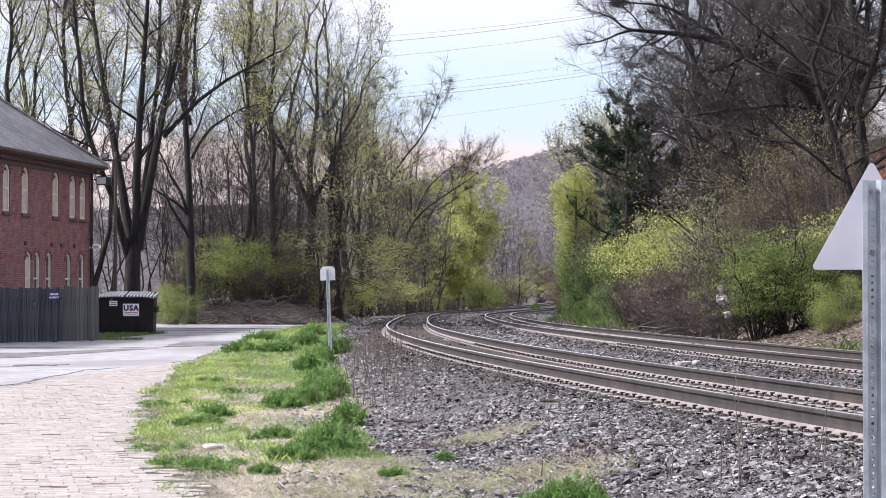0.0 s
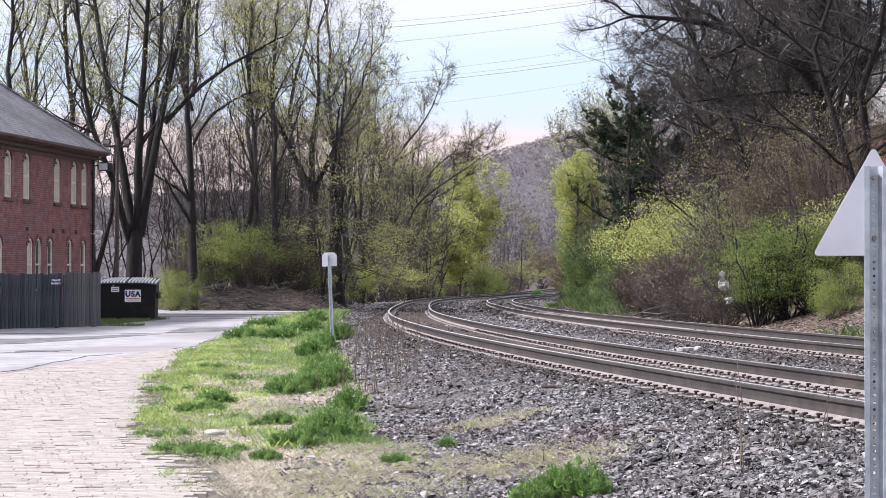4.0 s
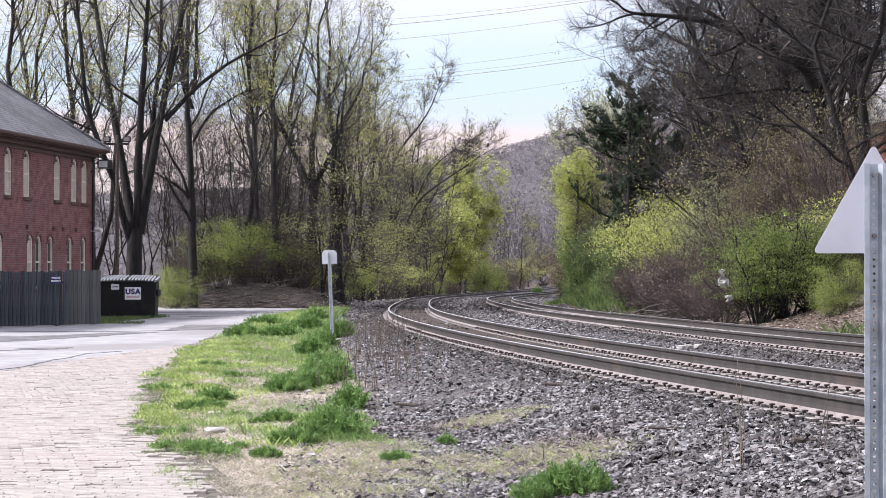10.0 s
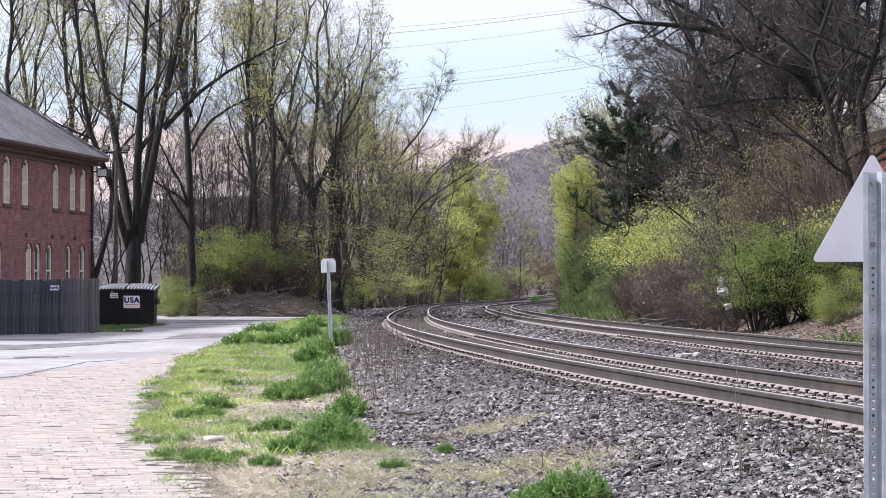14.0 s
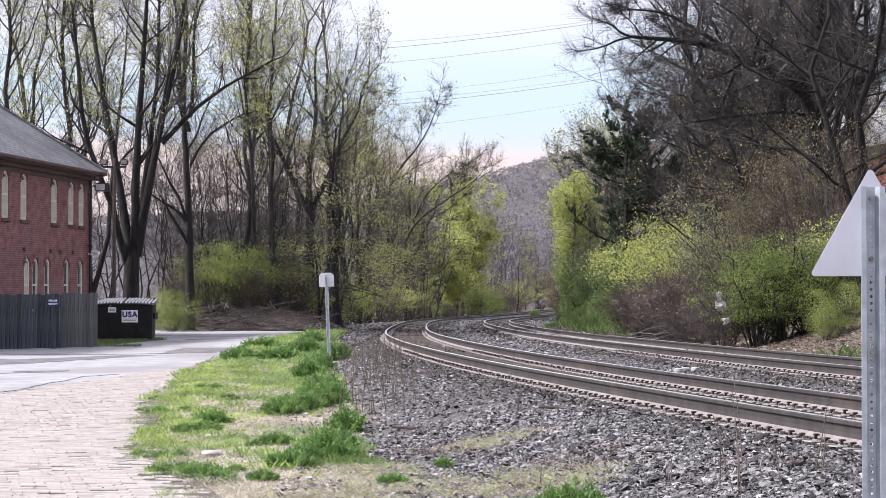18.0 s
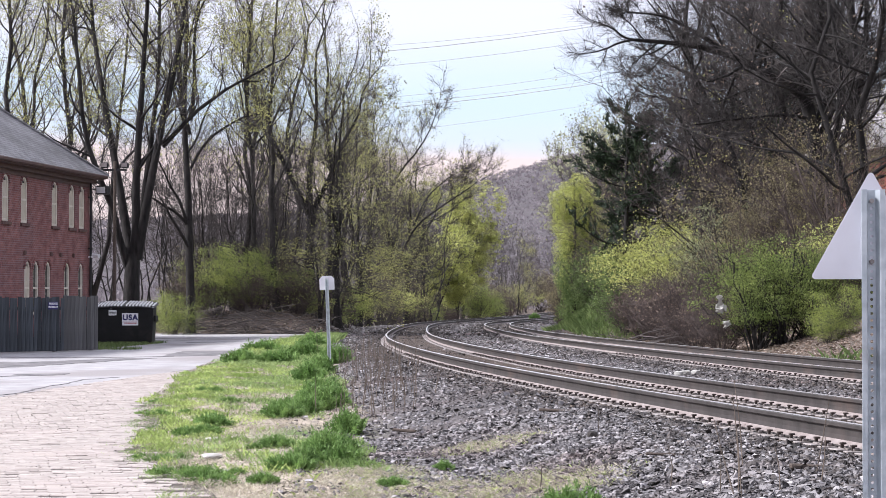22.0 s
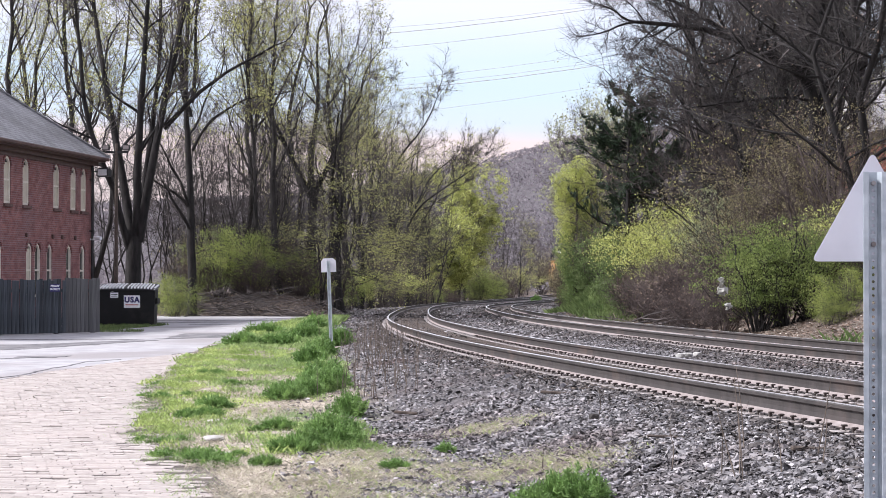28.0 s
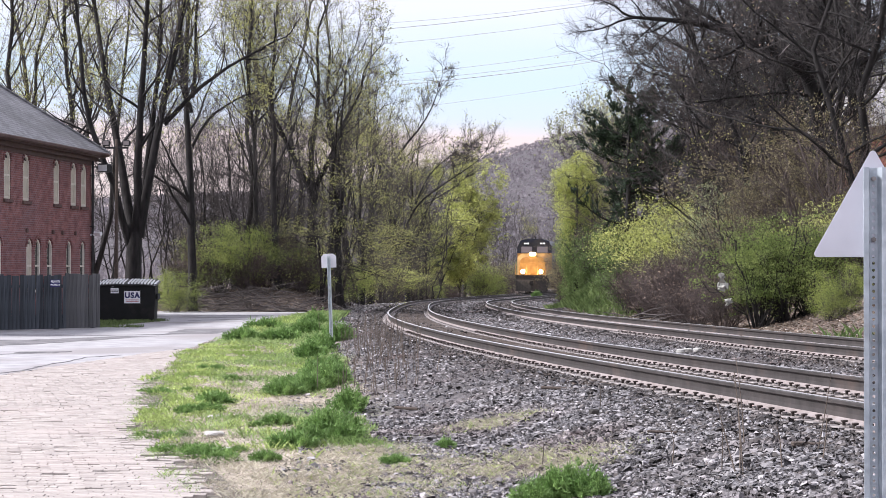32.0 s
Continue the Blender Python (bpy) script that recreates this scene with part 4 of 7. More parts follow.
def conifer_meshes(seed, h, w, boughs=46, needles=11000):
    """Tiers of ragged boughs that sag and turn up at the tips."""
    rng = np.random.RandomState(seed)
    p, r = stem(rng, (0, 0, 0), (0.2, 0, h), 0.17, sway=0.008, r1=0.06)
    t = np.sort(rng.uniform(0.3, 0.99, boughs))
    az = rng.uniform(0, 6.283, boughs)
    length = w / 2 * (1 - t) ** 0.6 * rng.uniform(0.45, 1.2, boughs) + 0.15
    m = 7
    u = np.linspace(0, 1, m)
    root = np.stack([np.interp(t, np.linspace(0, 1, len(p)), p[:, k]) for k in range(3)], 1)
    b = np.empty((boughs, m, 3))
    b[:, :, 0] = root[:, :1] + np.cos(az)[:, None] * length[:, None] * u
    b[:, :, 1] = root[:, 1:2] + np.sin(az)[:, None] * length[:, None] * u
    b[:, :, 2] = root[:, 2:] + length[:, None] * ((0.15 + 0.5 * t)[:, None] * u - 0.35 * u * (1 - u)) + 0.12 * length[:, None] * u ** 3
    br = (0.012 + 0.012 * length)[:, None] * np.linspace(1, 0.35, m)[None]
    p2, r2 = shoots(rng, b, br, 9, 0.15, 0.98, 46, 0.34, -0.05, 4, 0.12, 0.5)
    f = rng.uniform(0, 2.999, needles)
    j, i = f.astype(int), rng.randint(0, len(p2), needles)
    at = p2[i, j] + (p2[i, j + 1] - p2[i, j]) * (f - j)[:, None]
    head = unit(p2[i, j + 1] - p2[i, j])
    at = at + rng.normal(size=at.shape) * 0.05 + np.array([0, 0, -0.03])
    va, fa = tubes(b, br, 4)
    vb, fb = tubes(p2, np.maximum(r2, 0.006), 3)
    return [("trunk", merged("trunk", [tubes(p[None], r[None], 8)], "bark_dark")), ("twig_mass", merged("twig_mass", [(va, tri(fa)), (vb, tri(fb))], "bark_dark")),
            ("foliage", merged("foliage", [needle_sprays(rng, at, head, 0.13)], "leaf_dark"))]


def ivy_tree_meshes(seed, h, w):
    """A trunk wrapped to the top in climbing leaves."""
    rng = np.random.RandomState(seed)
    p, r = stem(rng, (0, 0, 0), (0.2, 0.1, h * 0.96), 0.2)
    p1, r1 = shoots(rng, p[None], r[None], 40, 0.12, 0.98, 55, w / h * 0.5, 0.5, 5, 0.15, 0.4, 0.3)
    tv, tf, tips, feet = twigs(rng, p1, r1, 10, 0.5)
    blobs = [(rng.normal() * w * 0.2, rng.normal() * w * 0.2, z, w * rng.uniform(0.2, 0.42) * (1 - 0.3 * abs(z / h - 0.5))) for z in np.linspace(0.8, h - 0.8, 22)]
    at = cloud_leaves(rng, blobs, 36000, 0.1)
    # yellow-green top over deep green; the sunlit left edge is put into leaf colour
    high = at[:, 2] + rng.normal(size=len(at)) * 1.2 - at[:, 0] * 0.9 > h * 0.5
    va, fa = tubes(p1, r1, 4)
    return [("trunk", merged("trunk", [tubes(p[None], r[None], 8)], "bark")), ("twig_mass", merged("twig_mass", [(va, tri(fa)), (tv, tf)], "twig")),
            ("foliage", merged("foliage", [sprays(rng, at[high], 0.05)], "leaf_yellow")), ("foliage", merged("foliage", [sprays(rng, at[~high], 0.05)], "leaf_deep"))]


WOODS = "leafless spring woods"
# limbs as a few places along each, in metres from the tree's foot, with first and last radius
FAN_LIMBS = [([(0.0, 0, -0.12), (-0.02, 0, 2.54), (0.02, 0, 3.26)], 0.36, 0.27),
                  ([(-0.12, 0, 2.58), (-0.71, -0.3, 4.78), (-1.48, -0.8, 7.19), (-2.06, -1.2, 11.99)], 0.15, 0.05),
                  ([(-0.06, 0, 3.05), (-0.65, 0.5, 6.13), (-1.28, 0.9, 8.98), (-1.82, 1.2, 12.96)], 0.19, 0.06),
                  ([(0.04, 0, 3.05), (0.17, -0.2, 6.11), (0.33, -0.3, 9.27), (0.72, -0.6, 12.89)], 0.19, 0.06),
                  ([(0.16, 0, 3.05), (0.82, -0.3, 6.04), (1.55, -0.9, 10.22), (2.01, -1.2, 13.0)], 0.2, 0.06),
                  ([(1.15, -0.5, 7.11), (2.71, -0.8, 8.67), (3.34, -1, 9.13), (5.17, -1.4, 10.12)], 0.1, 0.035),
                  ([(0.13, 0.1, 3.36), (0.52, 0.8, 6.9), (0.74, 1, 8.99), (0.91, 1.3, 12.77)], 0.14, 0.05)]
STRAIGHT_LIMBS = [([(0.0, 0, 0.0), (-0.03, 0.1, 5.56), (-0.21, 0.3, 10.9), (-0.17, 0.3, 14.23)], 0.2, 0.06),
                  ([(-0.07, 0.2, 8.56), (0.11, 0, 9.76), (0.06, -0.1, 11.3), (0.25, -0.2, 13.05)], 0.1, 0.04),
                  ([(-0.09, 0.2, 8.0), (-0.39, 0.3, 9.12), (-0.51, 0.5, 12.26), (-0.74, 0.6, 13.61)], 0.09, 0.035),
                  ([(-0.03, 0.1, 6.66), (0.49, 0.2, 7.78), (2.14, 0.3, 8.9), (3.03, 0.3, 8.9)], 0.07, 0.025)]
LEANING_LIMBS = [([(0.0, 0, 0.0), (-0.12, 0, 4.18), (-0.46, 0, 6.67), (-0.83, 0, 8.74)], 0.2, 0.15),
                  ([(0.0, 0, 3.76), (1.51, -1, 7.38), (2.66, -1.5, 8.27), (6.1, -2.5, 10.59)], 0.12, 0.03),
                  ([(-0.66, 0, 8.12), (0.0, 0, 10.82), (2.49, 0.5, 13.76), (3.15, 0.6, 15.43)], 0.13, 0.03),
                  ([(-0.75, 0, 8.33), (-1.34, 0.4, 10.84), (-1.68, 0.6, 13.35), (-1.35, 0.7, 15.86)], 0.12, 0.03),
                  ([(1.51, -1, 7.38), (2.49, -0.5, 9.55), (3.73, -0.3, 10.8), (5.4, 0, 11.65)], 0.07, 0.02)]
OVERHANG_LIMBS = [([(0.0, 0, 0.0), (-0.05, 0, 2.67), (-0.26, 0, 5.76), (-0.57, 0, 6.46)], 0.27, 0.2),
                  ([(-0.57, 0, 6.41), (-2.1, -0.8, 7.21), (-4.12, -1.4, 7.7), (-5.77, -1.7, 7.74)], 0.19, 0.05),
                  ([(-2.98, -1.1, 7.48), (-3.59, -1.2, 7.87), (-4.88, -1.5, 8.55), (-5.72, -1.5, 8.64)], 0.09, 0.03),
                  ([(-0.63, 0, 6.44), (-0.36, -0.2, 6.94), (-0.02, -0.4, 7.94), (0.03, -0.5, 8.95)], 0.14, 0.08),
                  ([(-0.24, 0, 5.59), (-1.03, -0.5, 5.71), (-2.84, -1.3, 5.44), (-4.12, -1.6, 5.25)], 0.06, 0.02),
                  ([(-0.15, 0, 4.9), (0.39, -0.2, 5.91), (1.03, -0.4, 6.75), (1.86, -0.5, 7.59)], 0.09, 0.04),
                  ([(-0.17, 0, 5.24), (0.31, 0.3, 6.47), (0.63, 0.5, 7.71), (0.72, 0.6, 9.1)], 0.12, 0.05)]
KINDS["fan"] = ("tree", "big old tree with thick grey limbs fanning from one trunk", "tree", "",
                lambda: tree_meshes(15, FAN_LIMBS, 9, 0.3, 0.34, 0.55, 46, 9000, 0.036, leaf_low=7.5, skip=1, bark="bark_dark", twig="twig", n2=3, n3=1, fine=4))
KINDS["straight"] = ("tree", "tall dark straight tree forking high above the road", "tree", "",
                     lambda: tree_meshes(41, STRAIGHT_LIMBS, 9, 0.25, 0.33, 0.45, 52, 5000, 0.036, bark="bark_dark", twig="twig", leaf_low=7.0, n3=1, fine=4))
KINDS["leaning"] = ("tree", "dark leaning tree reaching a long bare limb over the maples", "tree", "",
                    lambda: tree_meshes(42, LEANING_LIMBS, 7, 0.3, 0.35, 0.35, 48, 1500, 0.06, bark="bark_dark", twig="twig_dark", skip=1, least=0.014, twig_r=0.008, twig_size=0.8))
KINDS["bare_a"] = ("tree", "tall slender tree with bare grey branches and first buds", "tree", WOODS,
                   lambda: tree_meshes(11, [((0, 0, 0), (0.6, 0.2, 15), 0.17, 9, 0.016, 0.3)], 14, 0.32, 0.33, 0.6, 42, 6000, 0.036, bark="bark_dark", twig="twig", leaf_low=6.5, n3=1, fine=4))
KINDS["bare_b"] = ("tree", "tall forked tree with bare grey branches and sparse olive leaves", "tree", WOODS,
                   lambda: tree_meshes(12, [((0, 0, 0), (-1.5, 0.3, 14), 0.16, 9, 0.016, 0.3), ((0.1, 0, 0.1), (1.7, -0.4, 13.5), 0.13, 9, 0.016, 0.3)], 10, 0.35, 0.3, 0.6, 42, 7000, 0.036, leaf_low=6.5, n3=1, fine=4))
KINDS["bare_c"] = ("tree", "wide bare tree with dark limbs reaching up and sideways", "tree", WOODS,
                   lambda: tree_meshes(13, [((0, 0, 0), (0.2, 0.1, 4.5), 0.22, 9, 0.01, 0.8), ((0.1, 0, 4.2), (-2.6, 0.4, 10.5), 0.13, 9, 0.016), ((0.1, 0, 4.3), (0.4, -0.5, 12), 0.14, 9, 0.016), ((0.15, 0, 4.0), (3.0, 0.2, 10), 0.13, 9, 0.016)],
                                       8, 0.25, 0.36, 0.45, 48, 1800, 0.045, bark="bark_dark", twig="twig_dark", skip=1, n3=1, fine=4))
KINDS["leafy_thin"] = ("tree", "young thin tree with scattered yellow-green leaves", "tree", WOODS,
                       lambda: tree_meshes(14, [((0, 0, 0), (0.4, -0.2, 9), 0.1, 9, 0.012, 0.3)], 14, 0.2, 0.4, 0.2, 62, 4200, 0.045, "leaf_bud", per=8, tuft=0.4))
KINDS["maple_spray"] = ("tree", "understorey maple with flat sprays of bright yellow-green leaves", "tree", WOODS,
                        lambda: tree_meshes(24, [((0, 0, 0), (0.5, 0.2, 6.5), 0.09), ((0.1, 0, 0), (-1.4, -0.2, 5.4), 0.07)], 9, 0.25, 0.5, 0.02, 80, 5000, 0.036, "leaf_bud", per=20, tuft=0.45, n2=3, n3=1, fine=4))
KINDS["dome"] = ("tree", "round-crowned maple full of fresh yellow-green leaves", "tree", "",
                 lambda: tree_meshes(16, [((0, 0, 0), (0.1, 0, 2.6), 0.22, 9, 0.004, 0.8), ((0, 0, 2.2), (0.2, 0.2, 11.0), 0.1), ((0, 0.1, 2.0), (-1.9, 0.5, 9.8), 0.09), ((0.1, 0, 2.0), (2.0, -0.4, 9.8), 0.09),
                                          ((0, 0, 1.8), (-2.9, -0.6, 7.2), 0.08), ((0.1, 0, 1.8), (3.0, 0.6, 7.2), 0.08), ((0, 0, 2.1), (0.6, -1.7, 9.0), 0.09), ((0, 0, 1.8), (-0.6, -1.9, 6.5), 0.07)],
                                     11, 0.2, 0.3, 0.6, 42, 30000, 0.07, "leaf_yellow", leaf_low=2.2, twig_size=0.5, skip=1, per=4, tuft=0.3, n3=1, fine=5))
KINDS["yellow"] = ("tree", "slender young maple with loose tiers of pale yellow-green leaves", "tree", "",
                   lambda: tree_meshes(45, [((0, 0, 0), (0.2, 0, 6.5), 0.13), ((0.1, 0.1, 1.4), (-1.3, 0.4, 5.4), 0.07), ((0.1, 0, 1.6), (1.5, -0.3, 5.2), 0.07)], 9, 0.3, 0.38, 0.15, 66,
                                       11000, 0.09, "leaf_yellow", bark="bark_dark", leaf_low=0.8, twig_size=0.6, per=18, tuft=0.45))
KINDS["bank_tree"] = ("tree", "gnarled dark bare tree on the bank with tangled twigs", "tree", "trees on the bank",
                      lambda: tree_meshes(17, [((0, 0, 0), (-0.9, 0.2, 10), 0.16, 9, 0.025, 0.35), ((0.2, 0, 0), (1.5, 0.3, 10.5), 0.13, 9, 0.028, 0.35)], 13, 0.25, 0.4, 0.2, 66, 500, 0.04, "leaf_brown",
                                          bark="bark_black", twig="twig_tangle", fine=7, spread=34))
KINDS["bank_bare"] = ("tree", "slim bare tree with brown twigs on the bank", "tree", "trees on the bank",
                      lambda: tree_meshes(18, [((0, 0, 0), (0.5, 0.2, 8), 0.11, 9, 0.016, 0.3), ((0.1, 0, 0), (-1.2, 0, 7.2), 0.09, 9, 0.016, 0.3)], 10, 0.15, 0.4, 0.5, 46, 500, 0.04, twig="twig_red"))
KINDS["blossom"] = ("tree", "small tree misty with pale green blossom", "tree", "",
                    lambda: tree_meshes(19, [((0, 0, 0), (0.2, 0, 6.8), 0.09), ((0.1, 0, 0), (-1.2, 0.3, 6), 0.07)], 10, 0.3, 0.4, 0.5, 46, 5200, 0.05, "leaf_pale", per=4, tuft=0.2))
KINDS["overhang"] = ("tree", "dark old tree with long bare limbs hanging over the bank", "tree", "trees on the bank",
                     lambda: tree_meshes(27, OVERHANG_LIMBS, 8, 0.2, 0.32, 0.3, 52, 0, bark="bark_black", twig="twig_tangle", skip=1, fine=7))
KINDS["pole_tree"] = ("tree", "straight dark trunk with short side limbs on the bank", "tree", "trees on the bank",
                      lambda: tree_meshes(28, [((0, 0, 0), (-0.35, 0, 9), 0.17, 9, 0.006, 0.6)], 12, 0.45, 0.3, 0.2, 66, 0, bark="bark_black", twig="twig_tangle"))
KINDS["conifer"] = ("tree", "ragged dark evergreen leaning over the bank", "conifer", "", lambda: conifer_meshes(20, 8.6, 6.2))
KINDS["ivy_tree"] = ("tree", "tall column of yellow-green climbing leaves on a trunk", "tree", "", lambda: ivy_tree_meshes(21, 12.5, 3.4))
KINDS["bush_green"] = ("bush", "leafy fresh green bush with arching stems", "bush", "bushes by the tracks",
                       lambda: shrub_meshes(31, 3.2, 4.0, 46, 19000, 0.024, "leaf_green", "bark_black", n2=8, n3=3, clump=0.13, per=12, crown=0.35, stem_r=0.015))
KINDS["bush_fresh"] = ("bush", "loose spring-green bush in the understorey", "bush", "bushes by the tracks",
                       lambda: shrub_meshes(40, 2.9, 3.6, 36, 14000, 0.024, "leaf_fresh", "twig_dark", n3=3, low=0.15, clump=0.24, per=55, crown=0.5))
KINDS["bush_deep"] = ("bush", "dense deep green bush at the foot of the bank", "bush", "bushes by the tracks", lambda: shrub_meshes(38, 2.8, 3.6, 40, 12000, 0.036, "leaf_deep", "twig_dark", n2=8, n3=4))
KINDS["bush_yellow"] = ("bush", "loose yellow-green spring bush", "bush", "bushes by the tracks", lambda: shrub_meshes(32, 2.4, 3.4, 36, 12000, 0.022, "leaf_yellow", "twig_dark", n3=3, low=0.12, clump=0.17, per=60, crown=0.75))
KINDS["bush_bare"] = ("bush", "tangle of bare brown stems and brambles", "bush", "bushes by the tracks", lambda: shrub_meshes(33, 2.8, 3.8, 70, 900, 0.035, "leaf_brown", "twig_red", n2=8, n3=4, twig_size=0.55))
KINDS["bush_olive"] = ("bush", "twiggy bush just coming into olive leaf", "bush", "bushes by the tracks", lambda: shrub_meshes(34, 3.4, 3.8, 46, 7500, 0.021, "leaf_tan", "twig_dark", n2=8, n3=4, clump=0.1, per=10))
KINDS["bush_grey"] = ("bush", "loose grey-green bush with fine leaves", "bush", "bushes by the tracks", lambda: shrub_meshes(35, 3.6, 3.6, 44, 7000, 0.03, "leaf_grey", "twig_tangle", n2=8, n3=5))
KINDS["bush_brown"] = ("bush", "tall twiggy bush holding brown dead leaves", "bush", "bushes by the tracks", lambda: shrub_meshes(36, 3.8, 3.6, 44, 8000, 0.017, "leaf_tan", "twig_red", n2=8, n3=4, clump=0.12, per=12))
KINDS["bush_slim"] = ("bush", "tall narrow brown bush beside the far track", "bush", "bushes by the tracks", lambda: shrub_meshes(39, 4.0, 1.5, 60, 5000, 0.034, "leaf_tan", "twig_red", n2=9, n3=6))
KINDS["thicket"] = ("sapling_thicket", "thicket of thin dark bare saplings in the woods", "trees", WOODS,
                    lambda: tree_meshes(37, [((i * 0.55 - 1.4, 0.4 * (i % 3), 0), (i * 0.8 - 2.1 + 0.3 * (i % 2), 0.5 * (i % 3), 5.4 + 1.2 * (i % 4)), 0.045, 9, 0.02, 0.3) for i in range(6)], 7, 0.15, 0.36, 0.35, 56, 0,
                                        bark="bark_dark", twig="twig_dark", n2=2, n3=0, fine=4))

# woods on the left, front row to back
for kind, x, y, size, turn in (
        ("fan", -11.16, 74, 1.0, 0), ("straight", -9.78, 80, 1.0, 0), ("bare_a", -15.43, 84, 1.0, 120), ("bare_b", -17.58, 88, 1.0, 10), ("bare_a", -17.99, 84, 1.0, 200),
        ("bare_b", -15.89, 92, 1.0, 77), ("bare_b", -8.94, 90, 1.0, 150), ("bare_b", -6.9, 86, 0.95, 300), ("bare_b", -7.64, 99, 1.0, 210), ("bare_c", -6.14, 94, 1.1, 20),
        ("bare_a", -5.58, 104, 0.95, 80), ("bare_c", -4.56, 92, 0.85, 100), ("bare_b", -4.77, 112, 0.92, 330), ("bare_c", -4.57, 128, 0.95, 60), ("bare_c", -2.61, 152, 0.98, 10),
        ("bare_a", -3.58, 154, 0.83, 15), ("bare_a", -4.80, 140, 0.92, 95), ("thicket", -8.66, 86, 0.9, 0), ("thicket", -15.5, 95, 1.0, 70), ("thicket", -12.0, 95, 0.8, 240), ("thicket", -15.0, 104, 1.1, 10), ("thicket", -11.0, 104, 1.0, 200),
        ("maple_spray", -5.10, 87, 0.85, 130), ("maple_spray", -4.78, 96, 0.95, 200), ("maple_spray", -4.78, 120, 1.1, 20), ("leafy_thin", -4.86, 122, 0.95, 310), ("thicket", -7.82, 90, 0.9, 20),
        ("thicket", -11.79, 88, 0.9, 160), ("leafy_thin", -3.90, 150, 1.0, 45), ("bare_c", -4.16, 160, 0.9, 145), ("bare_a", -2.25, 166, 0.8, 210), ("bare_c", -4.70, 118, 0.85, 250),
        ("dome", 2.0, 192, 1.05, 0), ("bush_fresh", -2.2, 200, 1.2, 0), ("bush_bare", -1.1, 205, 1.4, 50), ("bush_fresh", 0.35, 210, 1.3, 90), ("bush_bare", 1.25, 215, 1.4, 130), ("bush_fresh", 3.2, 222, 1.4, 200), ("bush_bare", 6.1, 228, 1.4, 10), ("bush_bare", -3.1, 165, 0.6, 0), ("bush_fresh", -2.3, 170, 0.5, 40), ("bush_bare", -1.4, 175, 0.6, 80), ("bush_fresh", -0.44, 178, 0.5, 160), ("bush_bare", 0.9, 181, 0.6, 200), ("thicket", -1.6, 212, 1.2, 80), ("thicket", 1.0, 220, 1.2, 10), ("yellow", -0.2, 184, 1.1, 0), ("yellow", 1.6, 185, 0.62, 140), ("yellow", -1.9, 182, 0.7, 220), ("leafy_thin", 7.6, 205, 0.75, 60), ("leaning", -3.49, 150, 1.0, 0), ("conifer", -2.4, 176, 0.85, 0),
        ("bush_fresh", -9.1, 84, 1.0, 0), ("bush_fresh", -8.1, 85, 0.9, 90), ("bush_fresh", -6.0, 88, 0.7, 190), ("bush_fresh", -4.6, 100, 0.7, 40), ("bush_yellow", -5.02, 126, 1.1, 0), ("bush_olive", -4.16, 138, 1.2, 60), ("bush_yellow", -5.10, 103, 0.8, 120),
        ("bush_yellow", -5.58, 90, 0.55, 200), ("bush_fresh", 3.5, 187, 1.15, 20), ("bush_fresh", 5.0, 190, 0.8, 120), ("bush_yellow", 11.70, 300, 1.9, 220), ("bush_olive", 16.13, 335, 2.3, 40), ("bush_bare", 19.47, 350, 2.5, 10), ("bush_bare", 8.77, 262, 1.8, 70), ("bush_bare", 4.73, 225, 1.6, 0), ("bush_olive", 3.56, 230, 1.8, 90), ("bush_fresh", -10.2, 77.5, 0.62, 200), ("bush_bare", -8.00, 84, 0.8, 0),
        ("bush_bare", -10.09, 84, 0.8, 50), ("bush_bare", -7.40, 88, 1.0, 100), ("bush_olive", -2.33, 156, 1.2, 10), ("bush_yellow", -3.39, 146, 1.3, 150),
        ("bush_bare", -5.23, 95, 0.9, 30), ("bush_olive", -7.91, 91, 0.9, 130), ("bush_olive", -6.79, 93, 0.8, 30), ("bush_olive", -10.93, 90, 0.9, 230), ("bush_bare", -6.04, 86, 0.7, 30)):
    plant(kind, x, y, size, turn)
rng = random.Random(8)
for i in range(2):
    y = rng.uniform(100, 150)
    x = rng.uniform(-0.215, -0.05) * y
    plant(rng.choice(("bare_a", "bare_b", "bare_c", "bare_c")), x, y, rng.uniform(0.55, 0.85), rng.uniform(0, 360))
for i in range(9):
    y = rng.uniform(90, 132)
    x = rng.uniform(-0.125, -0.046) * y
    plant("thicket", x, y, rng.uniform(0.7, 1.15), rng.uniform(0, 360))
for x, y in ((-4.11, 158), (-2.39, 160), (-1.14, 172), (-5.15, 150), (-3.72, 170), (5.58, 240), (12.88, 330), (7.55, 270), (16.77, 365), (21.41, 385), (12.20, 350)):
    plant("thicket", x, y, 1.2, 40 * y)

